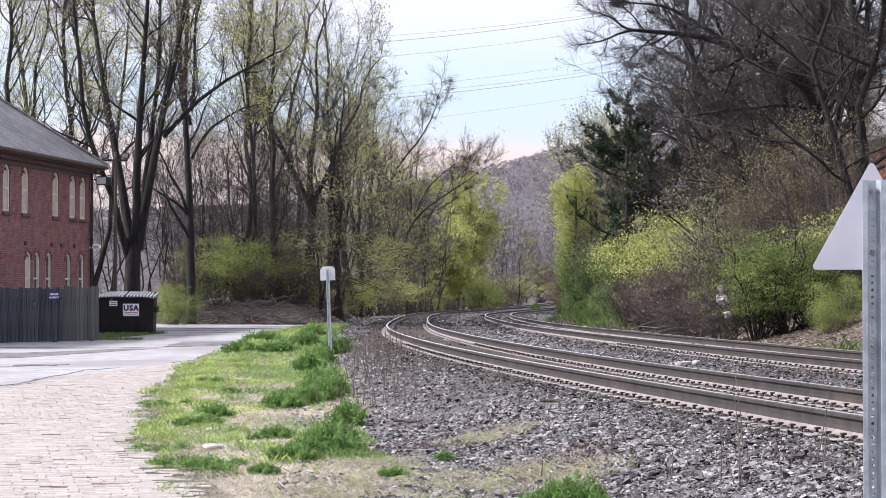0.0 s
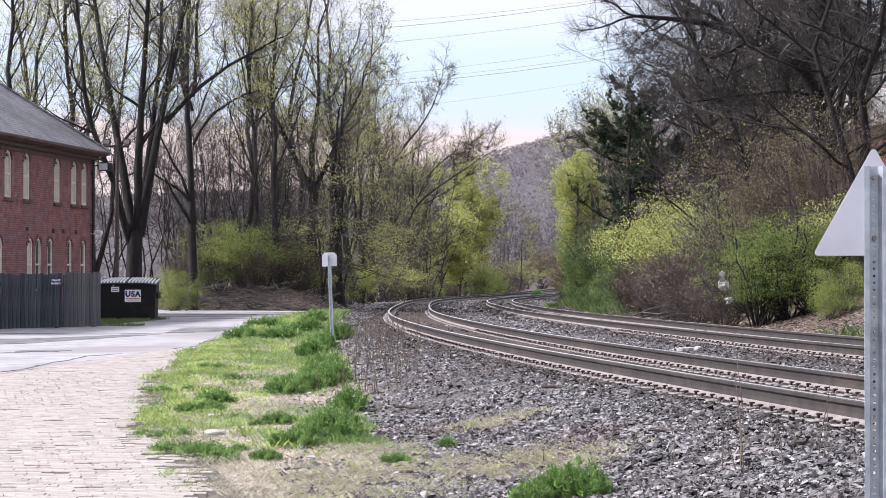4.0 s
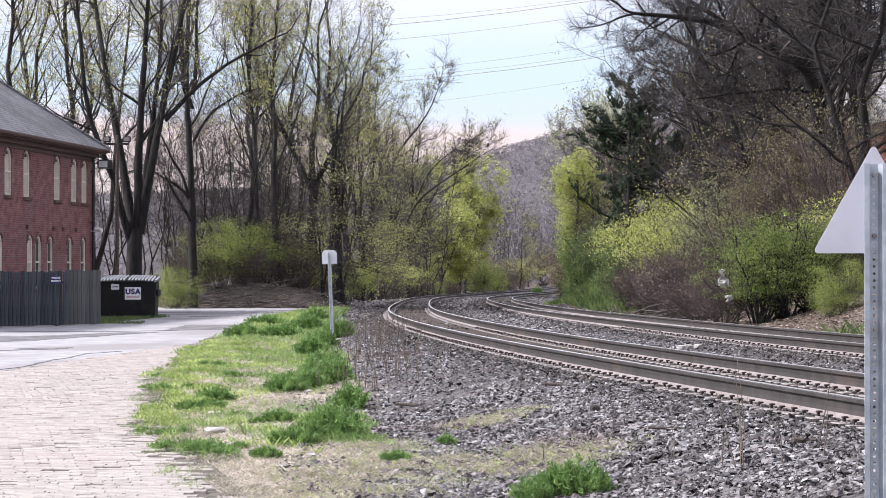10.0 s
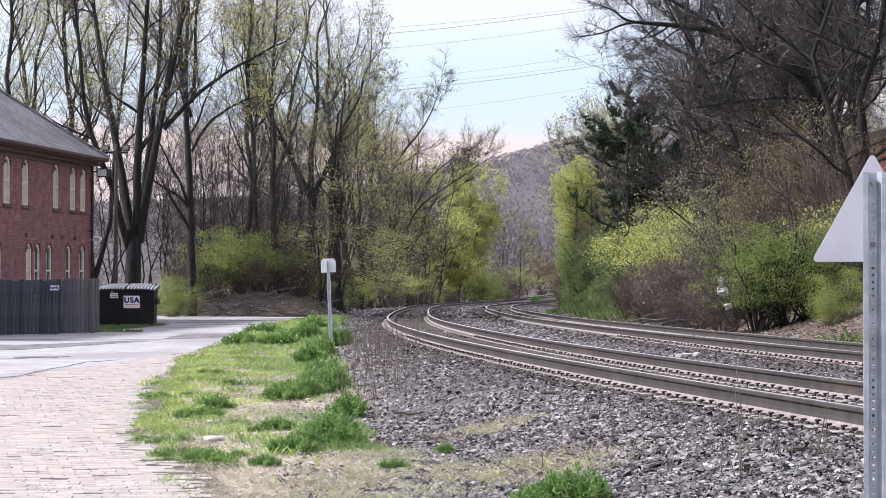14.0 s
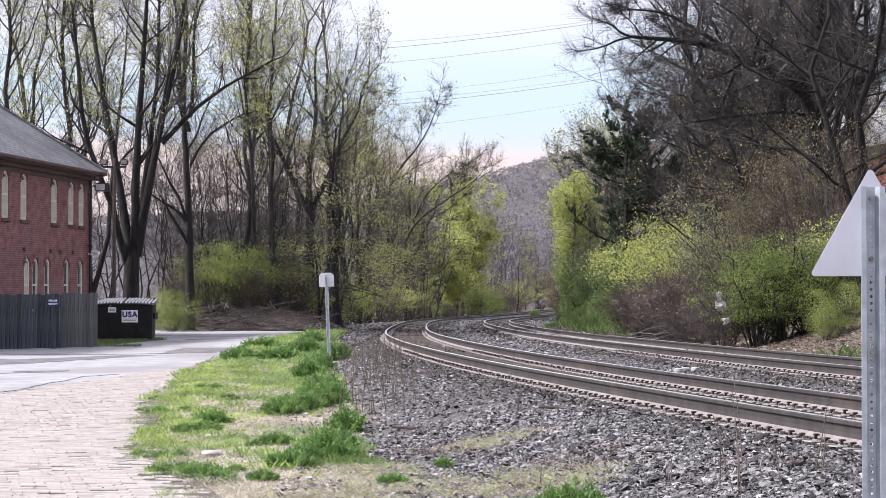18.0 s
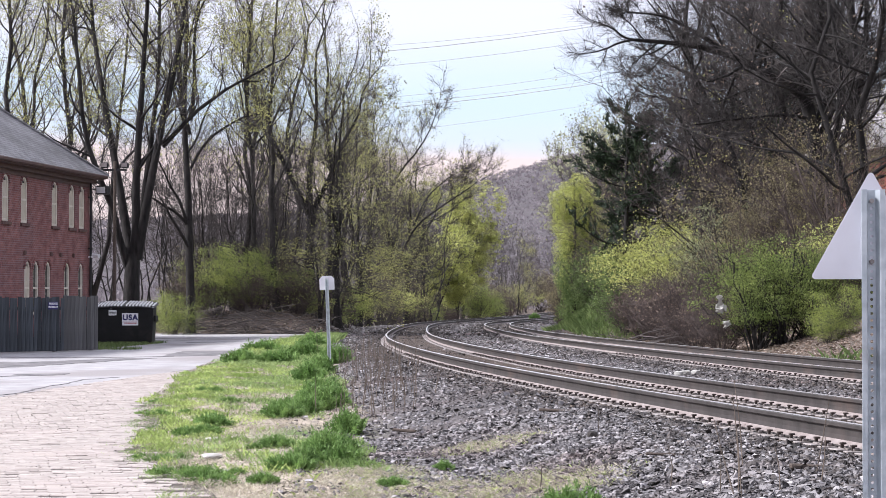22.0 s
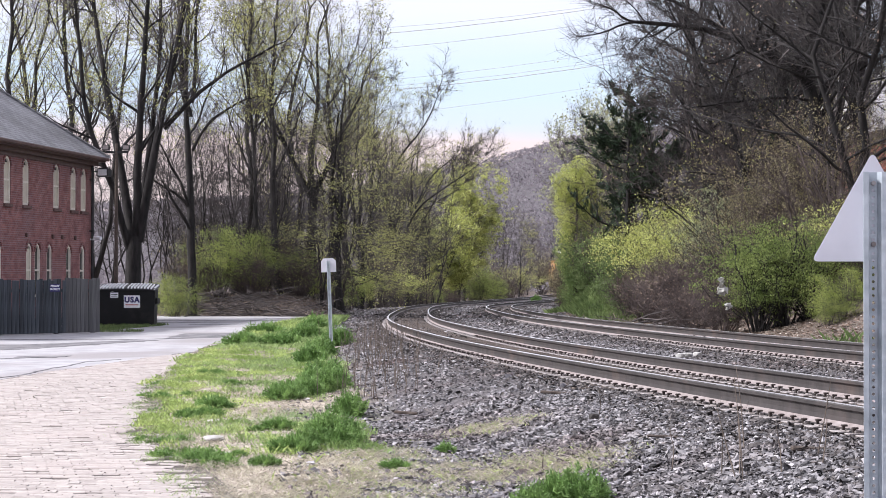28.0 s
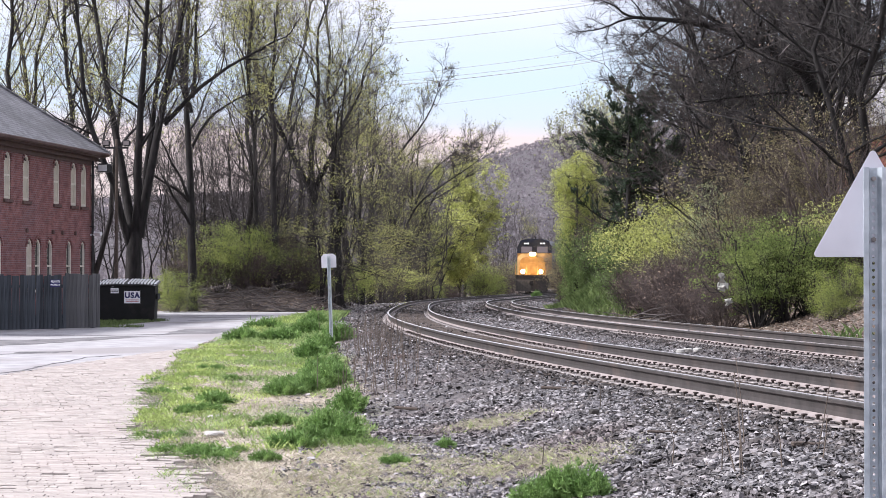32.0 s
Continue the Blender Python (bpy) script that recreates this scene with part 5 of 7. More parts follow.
# the bank on the right
for kind, x, y, size, turn in (
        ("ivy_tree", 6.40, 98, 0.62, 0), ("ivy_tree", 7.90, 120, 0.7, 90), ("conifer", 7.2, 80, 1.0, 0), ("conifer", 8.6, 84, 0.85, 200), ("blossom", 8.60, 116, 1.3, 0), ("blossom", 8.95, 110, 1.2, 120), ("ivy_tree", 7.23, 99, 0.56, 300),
        ("overhang", 11.51, 62, 1.0, 0), ("pole_tree", 12.45, 60, 1.05, 0), ("bank_tree", 9.79, 66, 1.05, 0), ("bank_tree", 11.50, 56, 1.0, 130), ("bank_tree", 11.64, 60, 1.0, 250), ("conifer", 11.37, 86, 0.7, 40), ("conifer", 12.20, 80, 0.9, 130), ("conifer", 13.38, 76, 0.95, 220), ("conifer", 15.68, 82, 1.0, 310), ("bank_tree", 10.64, 76, 0.95, 60),
        ("bank_tree", 11.87, 72, 1.1, 200), ("bank_tree", 13.29, 70, 1.1, 300), ("bank_tree", 12.69, 84, 1.1, 20), ("bank_tree", 11.83, 88, 1.0, 170), ("bank_tree", 14.20, 82, 1.1, 240), ("bank_tree", 15.48, 84, 1.15, 10), ("bank_tree", 12.43, 78, 1.0, 280),
        ("bank_bare", 8.77, 80, 1.0, 0), ("bank_bare", 9.36, 95, 1.1, 80), ("bank_bare", 9.14, 68, 1.0, 160), ("bank_bare", 12.35, 66, 1.1, 220),
        ("bank_bare", 8.19, 100, 0.9, 40), ("bank_bare", 10.61, 90, 1.1, 300), ("bush_green", 8.23, 53, 0.85, 0), ("bush_green", 8.89, 53, 0.85, 90), ("bush_green", 9.55, 53, 0.8, 190),
        ("bush_yellow", 8.37, 80, 1.6, 0), ("bush_yellow", 8.54, 76, 1.7, 90), ("bush_bare", 7.33, 86, 1.0, 40), ("bush_yellow", 8.59, 72, 1.5, 140), ("bush_grey", 8.9, 64, 1.1, 30),
        ("bush_brown", 9.40, 60, 1.2, 300), ("bush_deep", 7.02, 76, 0.9, 30), ("bush_deep", 7.03, 92, 0.8, 100), ("bush_deep", 7.08, 100, 0.7, 10), ("bush_bare", 7.70, 73, 0.85, 0), ("bush_bare", 7.75, 65, 0.9, 70), ("bush_yellow", 7.62, 82, 1.0, 80),
        ("bush_bare", 7.99, 62, 0.9, 140), ("bush_brown", 11.62, 66, 1.6, 100), ("bush_brown", 11.01, 58, 1.5, 200), ("bush_bare", 7.29, 72, 0.85, 70), ("bush_deep", 7.11, 80, 0.9, 160), ("bush_bare", 7.24, 58, 0.6, 30), ("bush_bare", 7.05, 62, 0.75, 300), ("bush_bare", 7.36, 68, 0.85, 200), ("bush_bare", 7.44, 61, 0.85, 120), ("bush_bare", 7.41, 54, 0.6, 210), ("bush_bare", 7.70, 80, 0.85, 200), ("bush_grey", 9.3, 66, 1.1, 0), ("bush_olive", 9.20, 62, 1.4, 80), ("bush_yellow", 8.3, 70, 1.5, 60),
        ("bush_yellow", 10.6, 55, 1.15, 10), ("bush_yellow", 12.55, 60, 0.8, 100), ("bush_brown", 10.31, 61, 1.15, 220), ("bush_olive", 7.73, 96, 0.9, 60), ("bush_deep", 7.23, 84, 0.9, 260),
        ("bush_brown", 11.25, 62, 1.5, 20), ("bush_bare", 10.70, 54, 0.9, 20), ("bush_fresh", 9.8, 50, 0.45, 80), ("bush_fresh", 9.35, 49.5, 0.3, 180), ("bush_bare", 10.25, 54, 0.9, 120), ("bush_olive", 8.36, 118, 0.9, 200), ("bush_slim", 7.98, 136, 1.05, 120), ("bush_slim", 7.64, 126, 0.9, 220)):
    plant(kind, x, y, size, turn)
for i in range(16):
    s_at, d_at = rng.uniform(30, 110), rng.uniform(10.0, 24)
    x, y = (float(v) for v in on_track(s_at, d_at)[:2])
    kind = rng.choice(("bank_bare", "bank_tree", "bank_tree", "bush_olive", "bush_bare", "bank_bare"))
    if x / y > 0.195:
        continue
    if x / y < 0.14 and kind == "bank_tree":
        kind = "bank_bare"
    plant(kind, x, y, rng.uniform(0.75, 1.05) * (0.7 if x / y < 0.12 else 1.0), rng.uniform(0, 360))


def far_woods():
    """Bare crowns on the hill across the valley, far too many to count."""
    r = np.random.RandomState(4)
    n = 11000
    y = r.uniform(320, 960, n)
    x = r.uniform(-0.24, 0.09, n) * y
    z, _, d = land(x, y)
    clear = np.abs(d - 2) > 14
    x, y, z = x[clear], y[clear], z[clear]
    n, k = len(x), 14
    h = (r.uniform(2.0, 4.6, n) * (1 + 0.3 * wave(x * 0.05, y * 0.02, 40)) * np.sqrt(y / 800))[:, None]
    # short blades all over a dome, leaning outward and up
    a, el = r.uniform(0, 6.283, (n, k)), r.uniform(0.05, 1.5, (n, k))
    way = np.stack([np.cos(a) * np.cos(el), np.sin(a) * np.cos(el), np.sin(el)], -1)
    middle = np.stack([x, y, z + h[:, 0] * 0.45], -1)[:, None]
    foot = middle + way * (h * r.uniform(0.1, 0.35, (n, k)))[..., None]
    tip = middle + (way + r.normal(size=way.shape) * 0.3) * (h * r.uniform(0.26, 0.4, (n, k)))[..., None]
    wide = (h * r.uniform(0.04, 0.08, (n, k)))[..., None] * np.stack([np.cos(a + 1.5), np.sin(a + 1.5), r.normal(size=a.shape) * 0.5], -1)
    v = np.stack([foot, (foot + tip) / 2 + wide, tip, (foot + tip) / 2 - wide], 2).reshape(-1, 3)
    f = np.arange(len(v)).reshape(-1, 4)
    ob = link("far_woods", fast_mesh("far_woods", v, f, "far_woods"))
    tagged(ob, "leafless woods covering the far hillside, their colour paled for haze", "woods", kind="stuff")


far_woods()


# ---- the brick building ----
def arch_outline(w, h, n=8):
    """Opening outline from the sill up: straight jambs and a round head."""
    spring = h - w / 2
    return [(-w / 2, 0), (w / 2, 0)] + [(w / 2 * math.cos(math.pi * i / n), spring + w / 2 * math.sin(math.pi * i / n)) for i in range(n + 1)]


def wall_with_openings(name, length, height, thick, openings, parent):
    """A wall in its own x and z, pierced by round-headed openings (middle, sill, width, height) in rows that share sill and height."""
    bm = bmesh.new()
    rows = sorted({(o[1], o[3]) for o in openings})
    z = 0.0
    for sill, tall in rows:
        if sill > z:
            box(bm, (0, 0, z), (length, thick, sill))
        x = 0.0
        for mid_x, s, w, h in sorted(o for o in openings if o[1] == sill and o[3] == tall):
            box(bm, (x, 0, sill), (mid_x - w / 2, thick, sill + tall))
            spring = h - w / 2
            for i in range(8):
                a, b = math.pi * i / 8, math.pi * (i + 1) / 8
                pa, pb = (w / 2 * math.cos(a), spring + w / 2 * math.sin(a)), (w / 2 * math.cos(b), spring + w / 2 * math.sin(b))
                prism(bm, [(pa[0], pa[1]), (pa[0], h), (pb[0], h), (pb[0], pb[1])] if i not in (3, 4) else [(pa[0], pa[1]), (pa[0], h + 0.001), (pb[0], h + 0.001), (pb[0], pb[1])],
                      thick, Matrix.Translation((mid_x, 0, s)))
            x = mid_x + w / 2
        box(bm, (x, 0, sill), (length, thick, sill + tall))
        z = sill + tall
    box(bm, (0, 0, z), (length, thick, height))
    return part(name, bm, "brick_wall", parent)


def building():
    at = Matrix.Translation((-12.38, 72.0, 0)) @ Matrix.Rotation(math.atan2(-0.991, -0.132), 4, "Z")
    # own x runs along the street wall toward the camera, own y points at the tracks
    b = thing("brick_building", at, "two-storey red brick building with grey hipped roof behind a fence", "building")
    high = [(a, 3.79, 0.62, 1.5) for a in (0.885, 2.02, 3.84, 6.89, 8.63, 11.2, 13.4, 16.5)]
    low = [(a, 0.85, 0.56, 1.75) for a in (1.01, 2.52, 4.55, 5.74, 6.57, 9.4, 12.0, 15.0)]
    flip = Matrix.Translation((0, -0.3, 0))
    wall = wall_with_openings("wall", 24.0, 5.5, 0.3, high + low, b)
    wall.matrix_basis = flip
    for lo, hi in (((0, -11, 0), (0.3, -0.3, 5.5)), ((23.7, -11, 0), (24, -0.3, 5.5)), ((0.3, -11, 0), (23.7, -10.7, 5.5))):
        part("wall", boxed(lo, hi), "brick_wall", b)
    for i, (mid_x, sill, w, h) in enumerate(high + low):
        win = part("window", prism(bmesh.new(), arch_outline(w - 0.02, h - 0.02), 0.02, Matrix.Translation((mid_x, -0.1, sill + 0.01))), "glass", b)
        lit = "blind" if sill > 2 or mid_x > 6.5 else ""
        bm = bmesh.new()
        box(bm, (mid_x - w / 2 + 0.012, -0.085, sill + 0.02), (mid_x - w / 2 + 0.085, -0.02, sill + h - w / 2))
        box(bm, (mid_x + w / 2 - 0.085, -0.085, sill + 0.02), (mid_x + w / 2 - 0.012, -0.02, sill + h - w / 2))
        box(bm, (mid_x - w / 2 + 0.012, -0.085, sill + 0.015), (mid_x + w / 2 - 0.012, -0.02, sill + 0.09))
        box(bm, (mid_x - w / 2 + 0.085, -0.085, sill + h * 0.5 - 0.03), (mid_x + w / 2 - 0.085, -0.02, sill + h * 0.5 + 0.03))
        for k in range(10):
            a0, a1 = math.pi * k / 10, math.pi * (k + 1) / 10
            r0, r1, zc = w / 2 - 0.012, w / 2 - 0.085, sill + h - w / 2
            prism(bm, [(r0 * math.cos(a0), r0 * math.sin(a0)), (r0 * math.cos(a1), r0 * math.sin(a1)), (r1 * math.cos(a1), r1 * math.sin(a1)), (r1 * math.cos(a0), r1 * math.sin(a0))], 0.065,
                  Matrix.Translation((mid_x, -0.085, zc)))
        part("frame", bm, "sash", win)
        if lit:
            part("blind", boxed((mid_x - w / 2 + 0.085, -0.076, sill + (0.09 if sill > 2 else 0.1)), (mid_x + w / 2 - 0.085, -0.065, sill + h - w / 2 + 0.1)), "blind", win, "drawn cream blind")
        part("sill", boxed((mid_x - w / 2 - 0.08, -0.015, sill - 0.1), (mid_x + w / 2 + 0.08, 0.07, sill), 0.01), "sill", win)
        # ring of bricks on edge round the head
        bm = bmesh.new()
        for k in range(9):
            a = math.pi * (k + 0.5) / 9
            m = Matrix.Translation((mid_x, 0, sill + h - w / 2)) @ Matrix.Rotation(-(a - math.pi / 2), 4, "Y")
            box(bm, (-0.05, -0.02, w / 2 + 0.005), (0.05, 0.035, w / 2 + 0.11), 0.006, m)
        part("brick_arch", bm, "brick_wall", win)
    part("cornice", box(box(boxed((-0.06, -0.08, 5.28), (24, 0.06, 5.42)), (-0.2, -0.2, 5.42), (24, 0.2, 5.56)), (-0.42, -0.42, 5.56), (24, 0.42, 5.72), 0.02), "trim", b)
    part("gutter", boxed((-0.5, 0.42, 5.6), (24, 0.53, 5.72), 0.03), "trim", b)
    # hipped roof
    bm = bmesh.new()
    e, rise = 0.5, 4.4
    half = 5.65
    low4 = [bm.verts.new(p) for p in ((-e, e, 5.72), (24 + e, e, 5.72), (24 + e, -11 - e, 5.72), (-e, -11 - e, 5.72))]
    top = [bm.verts.new((half, -5.5, 5.72 + rise)), bm.verts.new((24 - half, -5.5, 5.72 + rise))]
    for f in ((0, 4, 5, 1), (1, 5, 2), (2, 5, 4, 3), (3, 4, 0), (3, 2, 1, 0)):
        v = (low4 + top)
        bm.faces.new([v[i] for i in f])
    bmesh.ops.recalc_face_normals(bm, faces=bm.faces[:])
    part("roof", bm, "shingles", b)
    # ridge cap along the near hip
    n = 24
    for k in range(n):
        t0, t1 = k / n, (k + 1) / n + 0.01
        a = Vector((-e, e, 5.73)).lerp(Vector((half, -5.5, 5.73 + rise)), t0)
        c = Vector((-e, e, 5.73)).lerp(Vector((half, -5.5, 5.73 + rise)), min(t1, 1))
        part("hip_cap", rod(bmesh.new(), a, c, 0.07, 5), "shingles", b)
    bm = rod(bmesh.new(), (0.12, 0.09, 0.2), (0.12, 0.09, 5.5), 0.05)
    for z in (1.2, 3.1, 4.9):
        box(bm, (0.05, 0.0, z), (0.19, 0.15, z + 0.05))
    part("downpipe", bm, "dark_metal", b)
    # small iron anchor plates between the storeys
    for a in (1.9, 3.3, 4.3, 6.9):
        part("wall_anchor", boxed((a - 0.06, 0, 2.78), (a + 0.06, 0.08, 2.92), 0.02), "sill", b)
    return b


building()


def floodlight():
    f = thing("floodlight", pose(-12.1, 72.05, 5.2, 0, 0, -20), "square dark floodlight on the corner of the brick building", "lamp")
    part("arm", rod(bmesh.new(), (-0.3, 0, 0.05), (0.05, 0, 0.02), 0.025), "dark_metal", f)
    part("housing", boxed((-0.02, -0.14, -0.16), (0.42, 0.14, 0.14), 0.03), "dark_metal", f)
    part("lens", boxed((0.03, -0.155, -0.12), (0.37, -0.142, 0.1)), "white", f, "pale glass lens")


def wall_camera():
    f = thing("security_camera", pose(-12.28, 71.85, 2.83, 0, 0, -15), "white bullet camera on the brick corner", "camera")
    part("bracket", boxed((-0.12, -0.03, -0.03), (0.06, 0.03, 0.03), 0.01), "white", f)
    part("housing", rod(bmesh.new(), (0.0, 0.06, 0.06), (0.32, -0.06, 0.03), 0.07, 10), "white", f)


def light_pole():
    p = thing("light_pole", pose(-11.62, 72.8, 0.0), "brown wooden pole carrying two small grey floodlights", "street lamp")
    top = 6.12
    part("pole", rod(bmesh.new(), (0, 0, -0.1), (0, 0, top + 0.15), 0.075, 10, 0.055), "tie", p)
    part("crossarm", boxed((-0.42, -0.035, top - 0.2), (0.42, 0.035, top - 0.12), 0.01), "dark_metal", p)
    for sx in (-1, 1):
        head = part("lamp_head", boxed((sx * 0.36 - 0.13, -0.16, top - 0.1), (sx * 0.36 + 0.13, 0.1, top + 0.1), 0.03), "dark_metal", p)
        part("lens", boxed((sx * 0.36 - 0.1, -0.168, top - 0.07), (sx * 0.36 + 0.1, -0.161, top + 0.07)), "rail_foot", head, "dull glass lens")


floodlight()
wall_camera()
light_pole()


# ---- fence, dumpster ----
def fence():
    fc = thing("board_fence", Matrix.Identity(4), "weathered blue-grey board fence with uneven tops", "fence")
    r = random.Random(3)
    runs = (((-16.6, 47.0), (-10.0, 54.266), 1.42, "fence", 0.125), ((-10.03, 54.235), (-9.28, 55.35), 1.45, "fence_new", 0.15))
    for (ax, ay), (bx, by), tall, mat, wide in runs:
        length = math.hypot(bx - ax, by - ay)
        turn = math.degrees(math.atan2(by - ay, bx - ax))
        n = math.ceil(length / wide)
        for i in range(n):
            t = (i + 0.5) * length / n
            w, h = wide * 0.94, tall + r.uniform(-0.03, 0.02)
            bm = boxed((-w / 2, -0.012, 0.0), (w / 2, 0.012, h), 0.004)
            part("board", bm, mat, fc, at=pose(ax + (bx - ax) * t / length, ay + (by - ay) * t / length, 0.02, r.uniform(-0.8, 0.8), r.uniform(-0.7, 0.7), turn + r.uniform(-2, 2)))
        for z in (0.3, 1.1):
            part("fence_rail", boxed((0, 0.015, z), (length, 0.06, z + 0.09), 0.004), mat, fc, at=pose(ax, ay, 0.0, 0, 0, turn))
    for x, y in ((-16.6, 47.1), (-14.4, 49.5), (-12.2, 51.95), (-10.2, 54.35), (-9.42, 55.5)):
        part("post", boxed((-0.05, 0.07, -0.2), (0.05, 0.17, 1.3), 0.006), "fence", fc, at=pose(x, y, 0, 0, 0, 47.7))
    return fc


fence()


def words(name, text, size, m, mat, parent, thick=0.002, bold=0.03, wide=1.0):
    cu = bpy.data.curves.new(name, "FONT")
    cu.offset, cu.space_character = size * bold, wide
    cu.body, cu.size, cu.align_x, cu.align_y, cu.extrude = text, size, "CENTER", "CENTER", thick
    ob = bpy.data.objects.new("text_form", cu)
    scene.collection.objects.link(ob)
    me = bpy.data.meshes.new_from_object(ob.evaluated_get(bpy.context.evaluated_depsgraph_get()))
    bpy.data.objects.remove(ob)
    me.materials.clear()
    me.materials.append(MAT[mat])
    return link(name, me, parent, at=m)


def fence_sign():
    s = thing("fence_sign", pose(-10.21, 53.7, 1.22, 0, 0, 47.7), "small dark blue warning sign with white words on the fence", "sign")
    part("panel", boxed((-0.16, -0.05, -0.1), (0.16, -0.035, 0.1), 0.004), "navy", s)
    words("lettering", "PRIVATE", 0.075, pose(0, -0.052, 0.045, 90, 0, 0), "white", s)
    words("lettering", "PROPERTY", 0.065, pose(0, -0.052, -0.04, 90, 0, 0), "white", s)


fence_sign()


def dumpster():
    d = thing("dumpster", pose(-9.78, 63.6, -0.005, 0, 0, 4), "black steel dumpster with ribbed lid and white label", "dumpster")
    bm = bmesh.new()
    w = 0.89
    # side outline in y and z: sloped front and back, the foot a little narrower than the rim
    side = [(-0.72, 0.02), (0.62, 0.02), (0.78, 1.3), (-0.84, 1.14)]
    a = [bm.verts.new((-w + (0.04 if z < 1 else 0), y, z)) for y, z in side]
    b = [bm.verts.new((w - (0.04 if z < 1 else 0), y, z)) for y, z in side]
    bm.faces.new(a), bm.faces.new(b[::-1])
    for i in range(4):
        bm.faces.new((a[i], b[i], b[(i + 1) % 4], a[(i + 1) % 4]))
    bmesh.ops.recalc_face_normals(bm, faces=bm.faces[:])
    bmesh.ops.bevel(bm, geom=bm.edges[:], offset=0.02, segments=2, affect="EDGES")
    part("body", bm, "dumpster", d)
    part("rim", boxed((-w - 0.03, -0.89, 1.08), (w + 0.03, -0.83, 1.16), 0.015), "dumpster", d)
    for sx in (-1, 1):
        part("fork_pocket", boxed((sx * (w + 0.02) - 0.04, -0.55, 0.68), (sx * (w + 0.02) + 0.04, 0.6, 0.86), 0.015), "dumpster", d)
        for y in (-0.55, 0.45):
            part("skid", boxed((sx * 0.7 - 0.08, y - 0.1, 0.0), (sx * 0.7 + 0.08, y + 0.1, 0.06), 0.01), "dumpster", d)
    # two domed lids that curl down at the outer sides and the front, ribbed from front to back
    tilt = Matrix.Translation((0, -0.9, 1.13)) @ Matrix.Rotation(math.atan2(0.16, 1.66), 4, "X")

    def sag(x, y):
        return 0.06 * (1 - (abs(x) / 0.96) ** 4) - 0.03 * max(0.0, 1 - y / 0.16) ** 2 - 0.05 * (y / 1.7)

    def strip(bm, x0, x1, up, nx, thick):
        """A curved sheet over the box between x0 and x1."""
        ys = (0.0, 0.05, 0.1, 0.2, 0.7, 1.2, 1.7)
        grid = [[[bm.verts.new(tilt @ Vector((x0 + (x1 - x0) * i / nx, y, sag(x0 + (x1 - x0) * i / nx, y) + up - k * thick))) for y in ys] for i in range(nx + 1)] for k in (0, 1)]
        for i in range(nx):
            for j in range(len(ys) - 1):
                for g in grid:
                    bm.faces.new((g[i][j], g[i + 1][j], g[i + 1][j + 1], g[i][j + 1]))
            for j in (0, len(ys) - 1):
                bm.faces.new((grid[0][i][j], grid[0][i + 1][j], grid[1][i + 1][j], grid[1][i][j]))
        for i in (0, nx):
            for j in range(len(ys) - 1):
                bm.faces.new((grid[0][i][j], grid[0][i][j + 1], grid[1][i][j + 1], grid[1][i][j]))
        bmesh.ops.recalc_face_normals(bm, faces=bm.faces[:])
        return bm

    for sx in (-1, 1):
        lid = part("lid", strip(bmesh.new(), *sorted((sx * 0.01, sx * 0.95)), 0.0, 8, 0.03), "lid", d, "ribbed plastic lid")
        # ribs in near-white, a painted glint along the lid
        for k in range(9):
            x = sx * 0.48 - 0.4 + k * 0.1
            part("rib", strip(bmesh.new(), x - 0.024, x + 0.024, 0.02, 2, 0.025), "lid_rib", lid)
    front = Matrix.Translation((0, -0.72, 0.02)) @ Matrix.Rotation(math.atan2(0.12, 1.14), 4, "X")
    lab = part("label", boxed((-0.06, -0.012, 0.55), (0.43, -0.004, 0.93), 0, front), "white", d, "white label with navy letters")
    words("lettering", "USA", 0.23, front @ pose(0.185, -0.013, 0.79, 90, 0, 0), "navy", lab, bold=0.05, wide=1.15)
    for z, h in ((0.645, 0.018), (0.6, 0.014)):
        part("print_line", boxed((-0.01, -0.0145, z), (0.38, -0.0115, z + h), 0, front), "red", lab)
    lab2 = part("label", boxed((-0.47, -0.012, 0.86), (-0.23, -0.004, 1.02), 0, front), "white", d, "small white notice")
    for z in (0.9, 0.95):
        part("print_line", boxed((-0.45, -0.0145, z), (-0.25, -0.0115, z + 0.02), 0, front), "dark_metal", lab2)
    part("sticker", boxed((-0.43, -0.01, 1.05), (-0.38, -0.004, 1.11), 0, front), "white", d)
    return d


dumpster()


